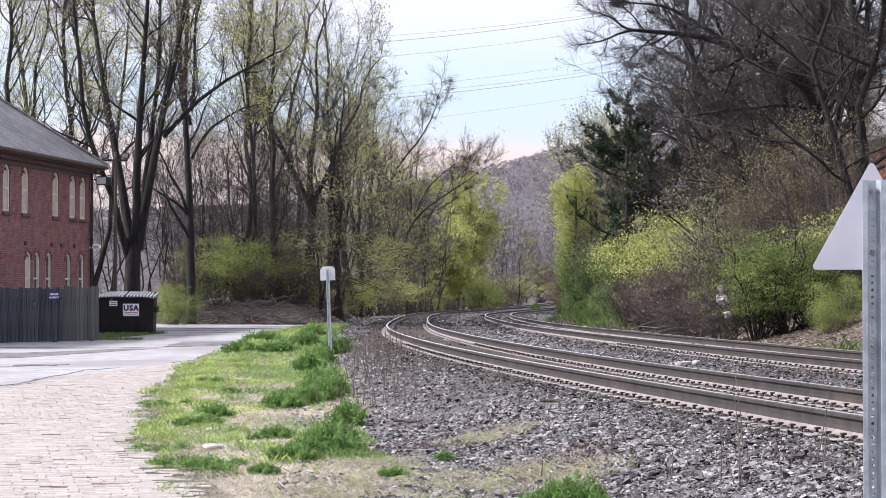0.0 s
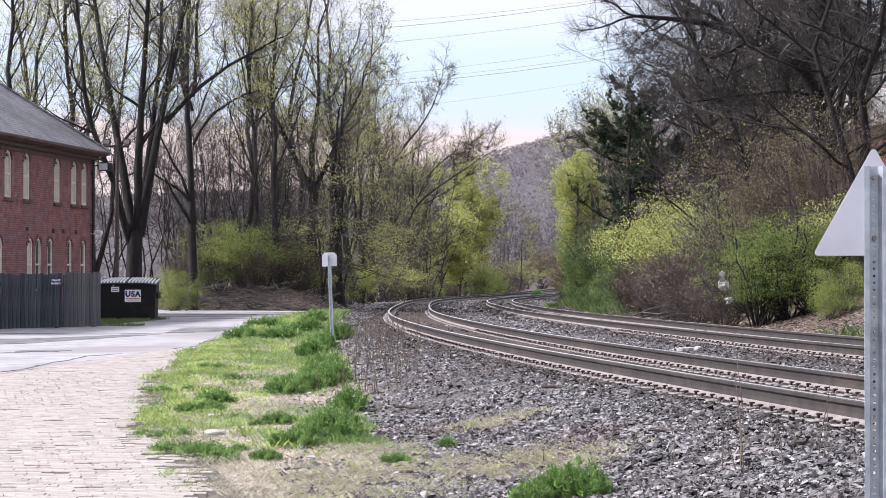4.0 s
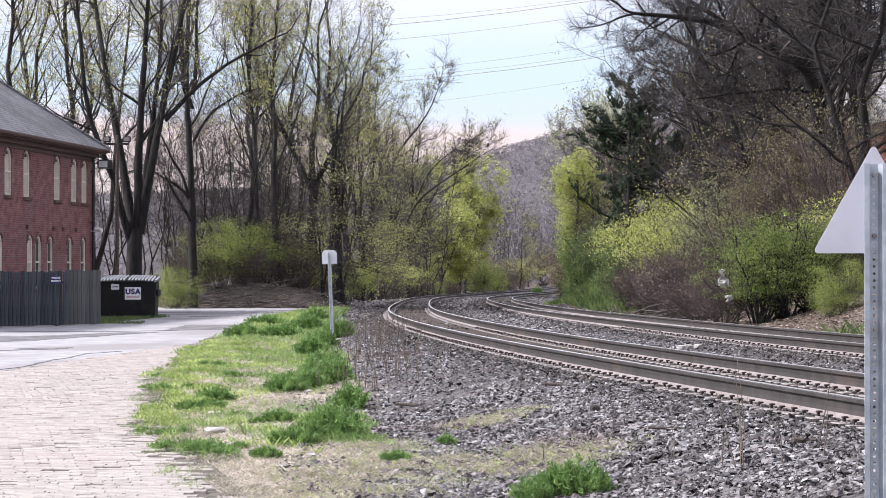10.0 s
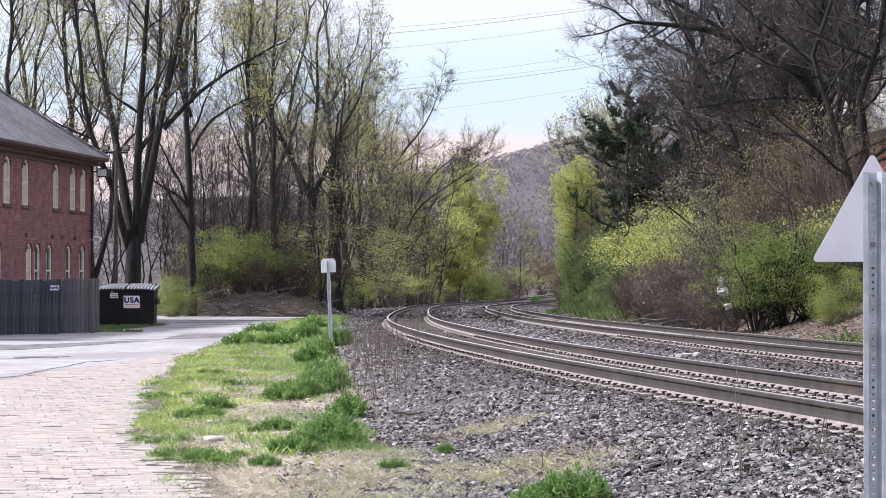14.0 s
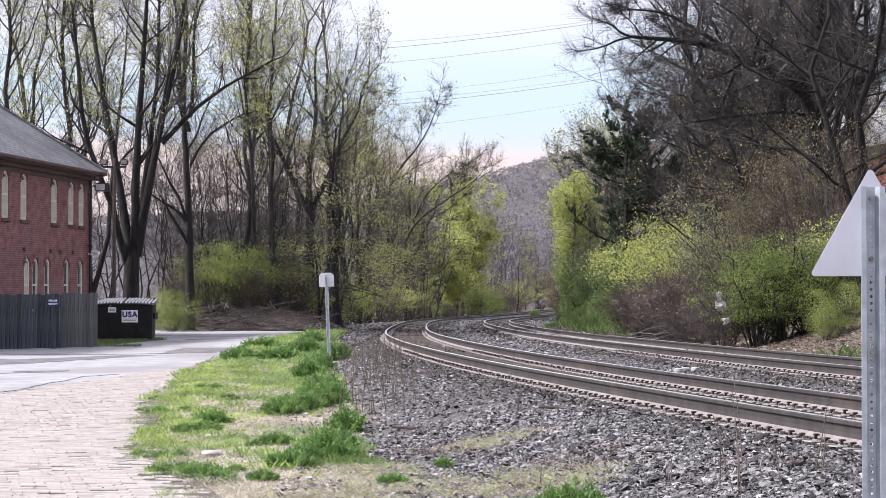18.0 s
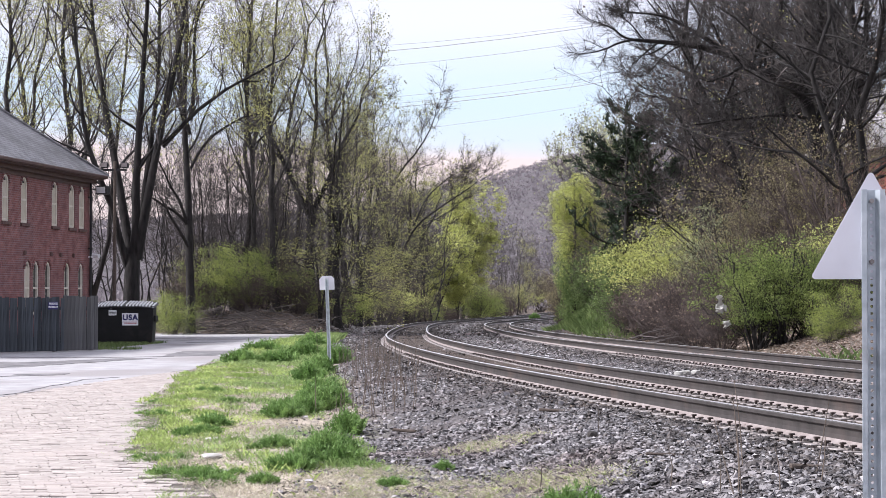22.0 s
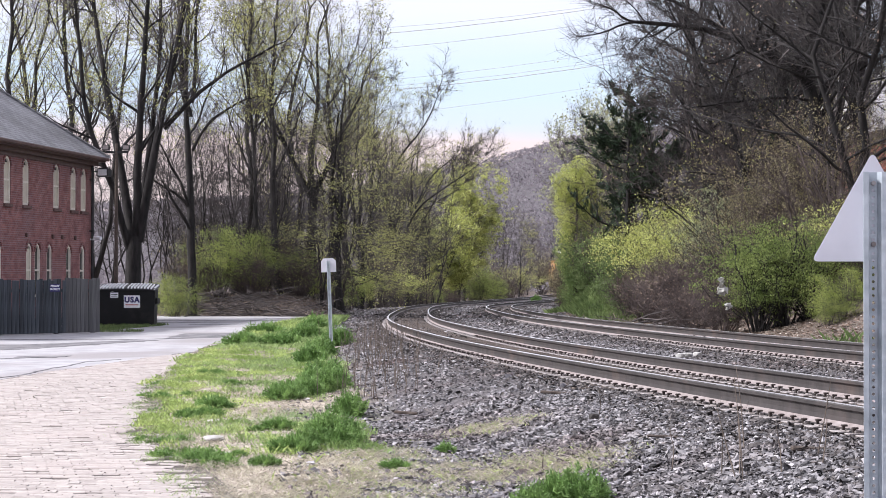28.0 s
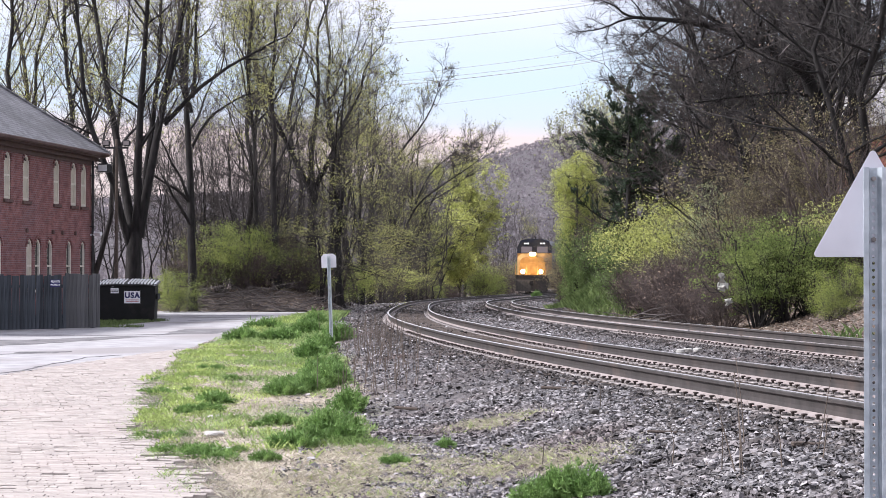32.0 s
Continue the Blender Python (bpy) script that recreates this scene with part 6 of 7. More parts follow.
# ---- sign posts ----
def channel_post(parent, h, w, holes_from, holes_to, hole=0.006):
    """Hat-shaped galvanised post with a row of holes punched through its web, open side to the camera."""
    ww, ws, d = w * 0.17, w * 0.28, 0.038
    bm = bmesh.new()
    for sx in (-1, 1):
        prof = [(sx * w / 2, 0.0), (sx * ws, 0.0), (sx * ww, d), (sx * ww, d + 0.004), (sx * (ws + 0.002), 0.004), (sx * w / 2, 0.004)]
        lo = [bm.verts.new((x, y, -0.4)) for x, y in prof]
        hi = [bm.verts.new((x, y, h)) for x, y in prof]
        for i in range(6):
            if i != 2:
                bm.faces.new((lo[i], lo[(i + 1) % 6], hi[(i + 1) % 6], hi[i]))
        bm.faces.new((hi[0], hi[1], hi[4], hi[5]))
        bm.faces.new((hi[1], hi[2], hi[3], hi[4]))
    # the web: plain above and below, in between a cell for each hole
    step = 0.0254
    count = int((holes_to - holes_from) / step) if hole else 0
    z0, z1 = holes_from - step / 2, holes_from - step / 2 + count * step
    for lo_z, hi_z in ((-0.4, z0), (z1, h)):
        box(bm, (-ww, d, lo_z), (ww, d + 0.004, hi_z))
    square = [(-1, -1), (0, -1), (1, -1), (1, 0), (1, 1), (0, 1), (-1, 1), (-1, 0)]
    for k in range(count):
        zc = holes_from + k * step
        rings = []
        for y in (d, d + 0.004):
            rings.append([bm.verts.new((sx * ww, y, zc + sz * step / 2)) for sx, sz in square])
            rings.append([bm.verts.new((hole * math.cos(radians(225 + 45 * i)), y, zc + hole * math.sin(radians(225 + 45 * i)))) for i in range(8)])
        for i in range(8):
            j = (i + 1) % 8
            bm.faces.new((rings[0][i], rings[0][j], rings[1][j], rings[1][i]))
            bm.faces.new((rings[2][j], rings[2][i], rings[3][i], rings[3][j]))
            bm.faces.new((rings[1][i], rings[1][j], rings[3][j], rings[3][i]))
    bmesh.ops.remove_doubles(bm, verts=bm.verts[:], dist=0.0002)
    bmesh.ops.recalc_face_normals(bm, faces=bm.faces[:])
    return part("post", bm, "galv", parent)


def crossing_sign():
    s = thing("warning_sign", pose(1.56, 7.35, 0.12), "bare metal back of a triangular sign on a galvanised post", "sign")
    channel_post(s, 1.76, 0.086, 0.5, 1.75)
    # triangle with rounded corners, seen from behind
    pts, R = [], 0.012
    tri = [(-0.2217 + 0.02, 1.437 + R), (0.2217 - 0.02, 1.437 + R), (0, 1.833 - 0.022)]
    for (x, z), a0 in zip(tri, (150, 270, 30)):
        for k in range(5):
            a = radians(a0 + k * 30)
            pts.append((x + R * math.cos(a), z + R * math.sin(a)))
    part("plate", prism(bmesh.new(), pts, 0.003, Matrix.Translation((0, 0.043, 0))), "sign_back", s)
    for z in (1.5, 1.72):
        part("bolt", rod(bmesh.new(), (0, 0.026, z), (0, 0.04, z), 0.009, 6), "plate", s)


def small_sign():
    s = thing("small_sign", pose(-2.15, 39.7, 0.0, 0, -2.0, 0), "small pale sign plate facing away on a galvanised post", "sign")
    channel_post(s, 1.82, 0.07, 0.1, 1.8, 0)
    w, h, c = 0.145, 0.27, 0.055
    o = [(-w, 0), (w, 0), (w, h - c), (w - c, h), (-w + c, h), (-w, h - c)]
    part("plate", prism(bmesh.new(), [(x, 1.6 + z) for x, z in o], 0.003, Matrix.Translation((0, 0.04, 0))), "sign_back", s)
    for z in (1.66, 1.8):
        part("bolt", rod(bmesh.new(), (0, 0.02, z), (0, 0.034, z), 0.012, 6), "galv", s)


crossing_sign()
small_sign()


# ---- power lines over the valley ----
def power_line(za, zb, r):
    """One cable between far hidden towers, heights at x = -10 and x = 25 as given."""
    ob = thing("power_line", pose(0, 300, 0), "thin grey overhead power cable crossing the sky", "cable", "overhead cables")
    slope = (zb - za) / 35
    xs = np.linspace(-130, 130, 27)
    zs = za + slope * (xs + 10) + 0.0011 * (xs + 10) * (xs - 25)
    p = np.stack([xs, 0 * xs, zs], 1)[None]
    v, f = tubes(p, np.full((1, 27), r), 6)
    link("cable", fast_mesh("cable", v, f, "cable"), ob)


for y0, y1, r in ((34.5, -10, 0.035), (45, -6, 0.06), (71.5, 19.5, 0.04), (128, 75, 0.035), (139.5, 90, 0.035), (146.5, 96, 0.06), (189.6, 132, 0.03)):
    power_line(1.5 + (475.2 - y0) * 0.083, 1.5 + (475.2 - y1) * 0.083, r)


# ---- house on top of the bank ----
def bank_house():
    h = thing("house", pose(16.87, 70, 5.1, 0, 0, 8), "red brick house with a pale roof above the bank", "house")
    part("wall", boxed((-2.6, -3, -4.0), (5, 4, 0.95)), "house_wall", h)
    part("band", boxed((-2.66, -3.06, 0.95), (5.06, 4.06, 1.2), 0.02), "sash", h, "cream board under the eaves")
    bm = bmesh.new()
    prism(bm, [(-4.2, 1.2), (4.2, 1.2), (4.2, 1.32), (0, 3.5), (-4.2, 1.32)], 8.6, Matrix.Translation((-3.1, 0.5, 0)) @ Matrix.Rotation(radians(-90), 4, "Z"))
    part("roof", bm, "house_roof", h)
    for x in (-1.6, 0.4, 2.4):
        win = part("window", boxed((x - 0.4, -3.04, -0.35), (x + 0.4, -2.98, 0.7)), "glass", h)
        part("frame", box(box(box(boxed((x - 0.48, -3.07, -0.43), (x + 0.48, -3.04, -0.35)), (x - 0.48, -3.07, 0.7), (x + 0.48, -3.04, 0.78)), (x - 0.48, -3.07, -0.35), (x - 0.4, -3.04, 0.7)),
                          (x + 0.4, -3.07, -0.35), (x + 0.48, -3.04, 0.7)), "sash", win)


bank_house()


def meter_box():
    m = thing("utility_box", pose(-11.15, 51, 0.0, 0, 0, 47), "tall dark metal utility box behind the fence", "utility box")
    part("cabinet", boxed((-0.3, 0.25, 0.0), (0.19, 0.6, 2.02), 0.02), "dark_metal", m)
    part("door", boxed((-0.25, 0.235, 0.3), (0.15, 0.25, 1.95), 0.006), "dark_metal", m)


meter_box()


# ---- the train ----
def locomotive():
    """Wide-nosed freight locomotive; own x points ahead, z from the railhead."""
    t = thing("locomotive", pose(0, 300, 0), "dark blue and yellow freight locomotive with glowing headlights", "locomotive")
    part("underframe", box(boxed((-10.9, -1.5, 1.2), (10.6, 1.5, 1.5), 0.03), (-10.9, -1.55, 1.5), (10.6, 1.55, 1.58)), "loco_black", t)
    part("fuel_tank", boxed((-3.4, -1.35, 0.35), (3.4, 1.35, 1.2), 0.15), "loco_black", t)
    part("long_hood", boxed((-10.3, -0.95, 1.58), (5.6, 0.95, 4.45), 0.08), "loco_blue", t)
    part("radiator_wing", boxed((-10.2, -1.5, 4.25), (-5.6, 1.5, 4.75), 0.12), "loco_blue", t)
    part("brake_housing", boxed((-1.5, -1.2, 4.3), (4.6, 1.2, 4.72), 0.08), "loco_blue", t)
    # cab: outline across, tapering roof
    bm = bmesh.new()
    o = [(-1.6, 1.58), (1.6, 1.58), (1.6, 4.2), (1.3, 4.75), (0.6, 4.95), (-0.6, 4.95), (-1.3, 4.75), (-1.6, 4.2)]
    prism(bm, o, 2.6, Matrix.Translation((5.7, 0, 0)) @ Matrix.Rotation(radians(-90), 4, "Z"))
    cab = part("cab", bm, "loco_blue", t)
    # nose: wide below, chamfered at the sides and toward the top
    bm = bmesh.new()
    back = [(8.3, y, z) for y, z in ((-1.6, 1.58), (1.6, 1.58), (1.6, 3.25), (1.2, 3.6), (-1.2, 3.6), (-1.6, 3.25))]
    front = [(10.0, y, z) for y, z in ((-1.25, 1.58), (1.25, 1.58), (1.15, 2.9), (0.85, 3.2), (-0.85, 3.2), (-1.15, 2.9))]
    va, vb = [bm.verts.new(p) for p in back], [bm.verts.new(p) for p in front]
    bm.faces.new(va), bm.faces.new(vb[::-1])
    for i in range(6):
        bm.faces.new((va[i], vb[i], vb[(i + 1) % 6], va[(i + 1) % 6]))
    bmesh.ops.recalc_face_normals(bm, faces=bm.faces[:])
    bmesh.ops.bevel(bm, geom=bm.edges[:], offset=0.06, segments=2, affect="EDGES")
    nose = part("nose", bm, "loco_yellow", t, "yellow nose")
    part("nose_door", boxed((10.0, -0.32, 1.7), (10.03, 0.32, 2.75), 0.01), "loco_yellow", nose)
    part("cab_front", boxed((8.3, -1.58, 3.05), (8.345, 1.58, 3.6)), "loco_yellow", cab)
    for sy in (-1, 1):
        part("windshield", boxed((8.3, sy * 0.72 - 0.5, 3.66), (8.33, sy * 0.72 + 0.5, 4.22), 0.01), "windshield", cab, "windshield tinted pale for its reflection")
        nb = part("number_board", boxed((8.3, sy * 0.75 - 0.36, 4.38), (8.36, sy * 0.75 + 0.36, 4.64), 0.01), "dark_metal", cab)
        for k in range(4):
            part("digit_bar", boxed((8.362, sy * 0.75 - 0.22 + k * 0.12, 4.44), (8.366, sy * 0.75 - 0.14 + k * 0.12, 4.58)), "number", nb)
        part("ditch_light", rod(bmesh.new(), (10.55, sy * 0.82, 1.9), (10.68, sy * 0.82, 1.9), 0.16, 14), "lamp", t, "glowing ditch light")
        part("step", box(boxed((9.9, sy * 1.35 - 0.2, 0.45), (10.3, sy * 1.35 + 0.2, 0.5)), (9.9, sy * 1.35 - 0.2, 0.9), (10.3, sy * 1.35 + 0.2, 0.95)), "loco_black", t)
        bm = bmesh.new()
        for a, b in (((10.5, sy * 1.5, 1.58), (10.5, sy * 1.5, 2.6)), ((10.5, sy * 1.5, 2.6), (10.5, sy * 0.5, 2.6)), ((10.5, sy * 0.5, 2.6), (10.5, sy * 0.5, 1.58)), ((8.5, sy * 1.5, 2.6), (10.5, sy * 1.5, 2.6))):
            rod(bm, a, b, 0.025, 6)
        part("handrail", bm, "loco_yellow", t)
        part("lamp_bracket", boxed((10.4, sy * 0.82 - 0.12, 1.58), (10.55, sy * 0.82 + 0.12, 2.05), 0.02), "loco_black", t)
    part("lamp_case", boxed((9.25, -0.3, 3.1), (9.95, 0.3, 3.7), 0.05), "loco_yellow", nose)
    for sy in (-1, 1):
        part("headlight", rod(bmesh.new(), (9.95, sy * 0.13, 3.5), (10.0, sy * 0.13, 3.5), 0.15, 14), "lamp", nose, "glowing headlight")
    part("horn", rod(rod(bmesh.new(), (7.2, 0, 4.95), (7.2, 0, 5.08), 0.04), (6.9, 0, 5.08), (7.6, 0, 5.08), 0.05, 8, 0.1), "loco_black", t)
    part("coupler", box(boxed((10.6, -0.2, 0.75), (11.1, 0.2, 1.05), 0.04), (10.95, -0.14, 0.7), (11.2, 0.22, 1.1), 0.04), "loco_black", t)
    # plough
    bm = bmesh.new()
    top = [(10.6, -1.5, 1.2), (10.75, 0, 1.2), (10.6, 1.5, 1.2)]
    low = [(10.75, -1.45, 0.14), (11.15, 0, 0.14), (10.75, 1.45, 0.14)]
    rear = [(10.45, -1.5, 1.2), (10.45, 0, 1.2), (10.45, 1.5, 1.2), (10.55, -1.45, 0.14), (10.55, 0, 0.14), (10.55, 1.45, 0.14)]
    v = [bm.verts.new(p) for p in top + low + rear]
    for f in ((0, 1, 4, 3), (1, 2, 5, 4), (6, 9, 10, 7), (7, 10, 11, 8), (0, 6, 7, 1), (1, 7, 8, 2), (3, 4, 10, 9), (4, 5, 11, 10), (0, 3, 9, 6), (2, 8, 11, 5)):
        bm.faces.new([v[i] for i in f])
    bmesh.ops.recalc_face_normals(bm, faces=bm.faces[:])
    part("plough", bm, "loco_black", t)
    for cx in (-7.0, 7.0):
        truck = part("truck", box(boxed((cx - 2.6, -1.15, 0.45), (cx + 2.6, -0.95, 0.95), 0.05), (cx - 2.6, 0.95, 0.45), (cx + 2.6, 1.15, 0.95), 0.05), "loco_black", t)
        for ax in (-1.9, 0, 1.9):
            bm = rod(bmesh.new(), (cx + ax, -0.82, 0.51), (cx + ax, -0.68, 0.51), 0.53, 24)
            rod(bm, (cx + ax, 0.68, 0.51), (cx + ax, 0.82, 0.51), 0.53, 24)
            rod(bm, (cx + ax, -0.7, 0.51), (cx + ax, 0.7, 0.51), 0.1, 10)
            part("wheelset", bm, "wheel", truck)
    return t


loco = locomotive()


# ---- loose ground cover ----
def in_view(x, y, margin=0.02):
    return np.abs(x / np.maximum(y, 1)) < 0.218 + margin


def stones(name, x, y, z, r, seed, mat, label, category, flat=0.6):
    """Crushed angular stones as one mass: flat-topped blocks near by, ridged ones farther off; the bed hides the foot."""
    rng = np.random.RandomState(seed)
    n = len(x)
    ring = np.array([(1, 0.25, 0), (0.1, 1, 0), (-1, 0.1, 0), (-0.15, -1, 0)], float)
    top = ring * np.array([0.62, 0.62, 0]) + np.array([0, 0, 1.0])
    near = y < 19.5
    bits, o = [], 0
    shapes = ((near, np.concatenate([ring, top]), [(i, (i + 1) % 4, (i + 1) % 4 + 4) for i in range(4)] + [(i, (i + 1) % 4 + 4, i + 4) for i in range(4)] + [(4, 5, 6), (4, 6, 7)]),
              (~near, np.concatenate([ring, [(0.4, 0.1, 1), (-0.4, -0.1, 1)]]), [(0, 1, 4), (1, 2, 5), (1, 5, 4), (2, 3, 5), (3, 0, 4), (3, 4, 5)]))
    for pick, base, tris in shapes:
        k = int(pick.sum())
        if not k:
            continue
        v = base[None] * rng.uniform(0.6, 1.3, (k, len(base), 3)) + rng.uniform(-0.25, 0.25, (k, len(base), 3))
        v *= r[pick][:, None, None] * np.stack([rng.uniform(0.75, 1.4, k), rng.uniform(0.6, 1.1, k), rng.uniform(0.3, 0.75, k) * flat / 0.6], 1)[:, None]
        q = rng.normal(size=(k, 4)) * np.array([1, 0.2, 0.2, 1])
        q /= np.linalg.norm(q, axis=1, keepdims=True)
        w, a, b, c = q.T
        m = np.stack([1 - 2 * (b * b + c * c), 2 * (a * b - c * w), 2 * (a * c + b * w), 2 * (a * b + c * w), 1 - 2 * (a * a + c * c), 2 * (b * c - a * w),
                      2 * (a * c - b * w), 2 * (b * c + a * w), 1 - 2 * (a * a + b * b)], 1).reshape(k, 3, 3)
        v = np.einsum("nij,nkj->nki", m, v) + np.stack([x[pick], y[pick], z[pick]], 1)[:, None]
        f = (np.arange(k)[:, None, None] * len(base) + np.array(tris)[None]).reshape(-1, 3)
        bits.append((v.reshape(-1, 3), f))
    return tagged(link(name, merged(name, bits, mat)), label, category, kind="stuff")


def scatter(seed, n, s0, s1, d0, d1, bias=1.0):
    """Random places in a strip along the track; bias above 1 crowds them toward s0."""
    r = np.random.RandomState(seed)
    s = s0 + (s1 - s0) * r.uniform(0, 1, n) ** bias
    d = r.uniform(d0, d1, n)
    x, y, _, _ = on_track(s, d)
    return x, y, s, d, r


def ballast():
    xs, ys, rs = [], [], []
    for seed, n, s0, s1, d0, d1, r0, r1, bias in ((1, 125000, -4, 34, -6.2, 7.2, 0.012, 0.032, 1.25), (4, 45000, -4, 7, -5.2, -1.0, 0.011, 0.028, 1.0), (2, 42000, 30, 75, -5.0, 7.2, 0.022, 0.05, 1.2), (3, 16000, 70, 150, -4.0, 7.0, 0.05, 0.085, 1.1)):
        x, y, s, d, r = scatter(seed, n, s0, s1, d0, d1, bias)
        keep = in_view(x, y) & (y > 11.5)
        # thins out among the weeds on the street side
        edge = np.where(y < 80, x - np.interp(y, STONE_Y, STONE_X), d + 3.4) + 0.2 * wave(x * 2, y * 1.2, 9)
        keep &= (edge > 0) | (r.uniform(0, 1, n) < 0.12 * (edge > -0.7))
        # rail seats stay clear
        for middle in (0.0, APART):
            off = np.abs(np.abs(d - middle) - GAUGE / 2)
            keep &= off > 0.1
            on_tie = (np.abs(d - middle) < 0.95)
            keep &= ~on_tie | (r.uniform(0, 1, n) < 0.62)
        xs.append(x[keep]), ys.append(y[keep]), rs.append(r.uniform(r0, r1, n)[keep] * np.where(r.uniform(0, 1, n)[keep] < 0.07, 1.5, 1))
    x, y, r = np.concatenate(xs), np.concatenate(ys), np.concatenate(rs)
    z, s, d = land(x, y)
    z = z + r * 0.25 + 0.012 * wave(x * 7, y * 7, 2)
    for middle in (0.0, APART):
        z = z + 0.035 * ease(np.abs(d - middle), 0.9, 1.05) * (1 - ease(np.abs(d - middle), 1.5, 1.9))
    # oily stones lie close to the rails
    rng = np.random.RandomState(8)
    near = np.minimum(np.abs(d), np.abs(d - APART)) + 0.25 * wave(x * 1.5, y * 0.6, 19)
    oily = rng.uniform(0, 1, len(x)) < 0.85 * (1 - ease(near, 1.1, 2.3))
    oily |= rng.uniform(0, 1, len(x)) < 0.15
    for pick, mat, label in ((~oily, "ballast", "grey-brown crushed stone ballast heaped along the tracks"), (oily, "ballast_grimy", "dark oily ballast stones round the rails")):
        stones("ballast", x[pick], y[pick], z[pick], r[pick], 5, mat, label, "ballast", 0.5)


ballast()


def blades(name, x, y, z, h, w, seed, mat, label, category="grass", lean=0.35):
    rng = np.random.RandomState(seed)
    n = len(x)
    a = rng.uniform(0, 6.283, n)
    side = np.stack([np.cos(a), np.sin(a), 0 * a], 1) * w[:, None]
    b = rng.uniform(0, 6.283, n)
    tilt = np.stack([np.cos(b), np.sin(b), 0 * b], 1) * (h * lean * rng.uniform(0.2, 1.6, n))[:, None]
    foot = np.stack([x, y, z - 0.01], 1)
    up = np.array([0, 0, 1.0]) * h[:, None]
    v = np.stack([foot - side, foot + side, foot + up * 0.6 + tilt * 0.35 + side * 0.6, foot + up + tilt], 1)
    base = np.arange(n)[:, None, None] * 4
    f = base + np.array([[0, 1, 2], [0, 2, 3]])[None]
    return tagged(link(name, fast_mesh(name, v.reshape(-1, 3), f.reshape(-1, 3), mat)), label, category, kind="stuff")


def flecks(name, x, y, z, size, seed, mat, label, category="debris", flat=0.4):
    """Small flat bits lying about."""
    v, f = leaves(np.random.RandomState(seed), np.stack([x, y, z], 1), size, 0.55)
    v = v.reshape(-1, 4, 3)
    v[:, :, 2] = z[:, None] + (v[:, :, 2] - z[:, None]) * flat
    return tagged(link(name, fast_mesh(name, v.reshape(-1, 3), f, mat)), label, category, kind="stuff")


def verge():
    r = np.random.RandomState(21)
    n = 420000
    y = 12 + 66 * r.uniform(0, 1, n) ** 1.7
    ex = np.interp(y, EDGE_Y, EDGE_X)
    x = ex - 0.5 + r.uniform(0, 1, n) * (4.3 - 0.03 * y)
    z, s, d = land(x, y)
    z = np.where(x < ex + 0.4, np.maximum(z, 0.0), z)
    inside = (x - np.interp(y, STONE_Y, STONE_X) + 0.2 * wave(x * 2, y * 1.2, 9) < 0.1) & in_view(x, y)
    fringe = (x - ex) + 0.2 * wave(x * 3, y * 0.9, 31) + 0.14 * wave(x * 9, y * 2.5, 33) > r.uniform(-0.1, 0.1, n)
    across = np.clip((x - ex) / 2.2, 0, 1)
    patch = 0.6 * wave(x * 1.6, y * 0.9, 12) + 0.45 * wave(x * 5, y * 3, 13)
    green = patch + 0.5 - 0.95 * across + 0.1 + 0.6 * ease(y, 22, 36) - 1.6 * (1 - ease(y, 15.2, 17.6))
    clump = np.clip(0.5 + 0.7 * wave(x * 7, y * 4.5, 17), 0, 1)
    u = r.uniform(0, 1, n)
    g = inside & fringe & (r.uniform(0, 1, n) < 1 / (1 + np.exp(-7 * green))) & (u < 0.12 + 0.6 * clump)
    h = (0.013 + 0.06 * clump + 0.12 * ease(y, 38, 52) * (across > 0.25)) * r.uniform(0.5, 1.5, n)
    w = 0.0016 + 0.00012 * y
    warm = wave(x * 1.3, y * 0.7, 55) + 0.5 * wave(x * 4, y * 2.5, 56) + 0.8 - 1.3 * across - 0.012 * (y - 15) > r.uniform(-0.4, 0.4, n)
    for pick, mat, label in ((g & warm, "grass", "bright yellow-green spring grass on the verge"), (g & ~warm, "grass_cool", "cool green grass and weeds on the verge")):
        blades("grass", x[pick], y[pick], z[pick], h[pick], w[pick], 1, mat, label, lean=0.6)
        # low broad-leaved herbs between the blades
        herb = pick & (r.uniform(0, 1, n) < 0.75)
        hp = np.stack([x[herb], y[herb], z[herb] + h[herb] * r.uniform(0.1, 0.9, herb.sum())], 1)
        hv, hf = leaves(np.random.RandomState(5), hp, 0.007 + 0.0003 * hp[:, 1], 0.6)
        tagged(link("herbs", fast_mesh("herbs", hv, hf, mat)), "low green herbs between the grass blades", "weeds", kind="stuff")
    dry = inside & fringe & ~g & (u < 0.3)
    blades("dry_grass", x[dry], y[dry], z[dry], (0.009 + 0.03 * clump[dry]) * r.uniform(0.5, 1.5, dry.sum()), w[dry], 2, "straw", "short pale dry grass on the verge", lean=1.4)
    bits = inside & (x > ex - 0.1) & ~g & (u > 0.62) & (y < 45)
    flecks("plant_debris", x[bits], y[bits], z[bits] + 0.008 + 0.02 * r.uniform(0, 1, bits.sum()), 0.0035 + 0.0002 * y[bits], 6, "debris", "grey-brown dead stems and leaves on the verge", flat=0.8)
    # tongues of dry grass out on the stones
    n = 36000
    xs, ys = [], []
    for cx, cy, sx, sy in ((0.65, 15.7, 0.3, 0.33), (0.2, 15.9, 0.3, 0.4), (0.47, 18.8, 0.2, 0.2), (-0.5, 15.2, 0.35, 0.6), (1.02, 15.25, 0.2, 0.22), (-0.15, 15.6, 0.3, 0.45), (-0.5, 17.0, 0.22, 0.4), (-0.45, 14.3, 0.35, 0.5), (-0.9, 14.2, 0.4, 0.8)):
        xs.append(r.normal(cx, sx, n // 9)), ys.append(r.normal(cy, sy, n // 9))
    x, y = np.concatenate(xs), np.concatenate(ys)
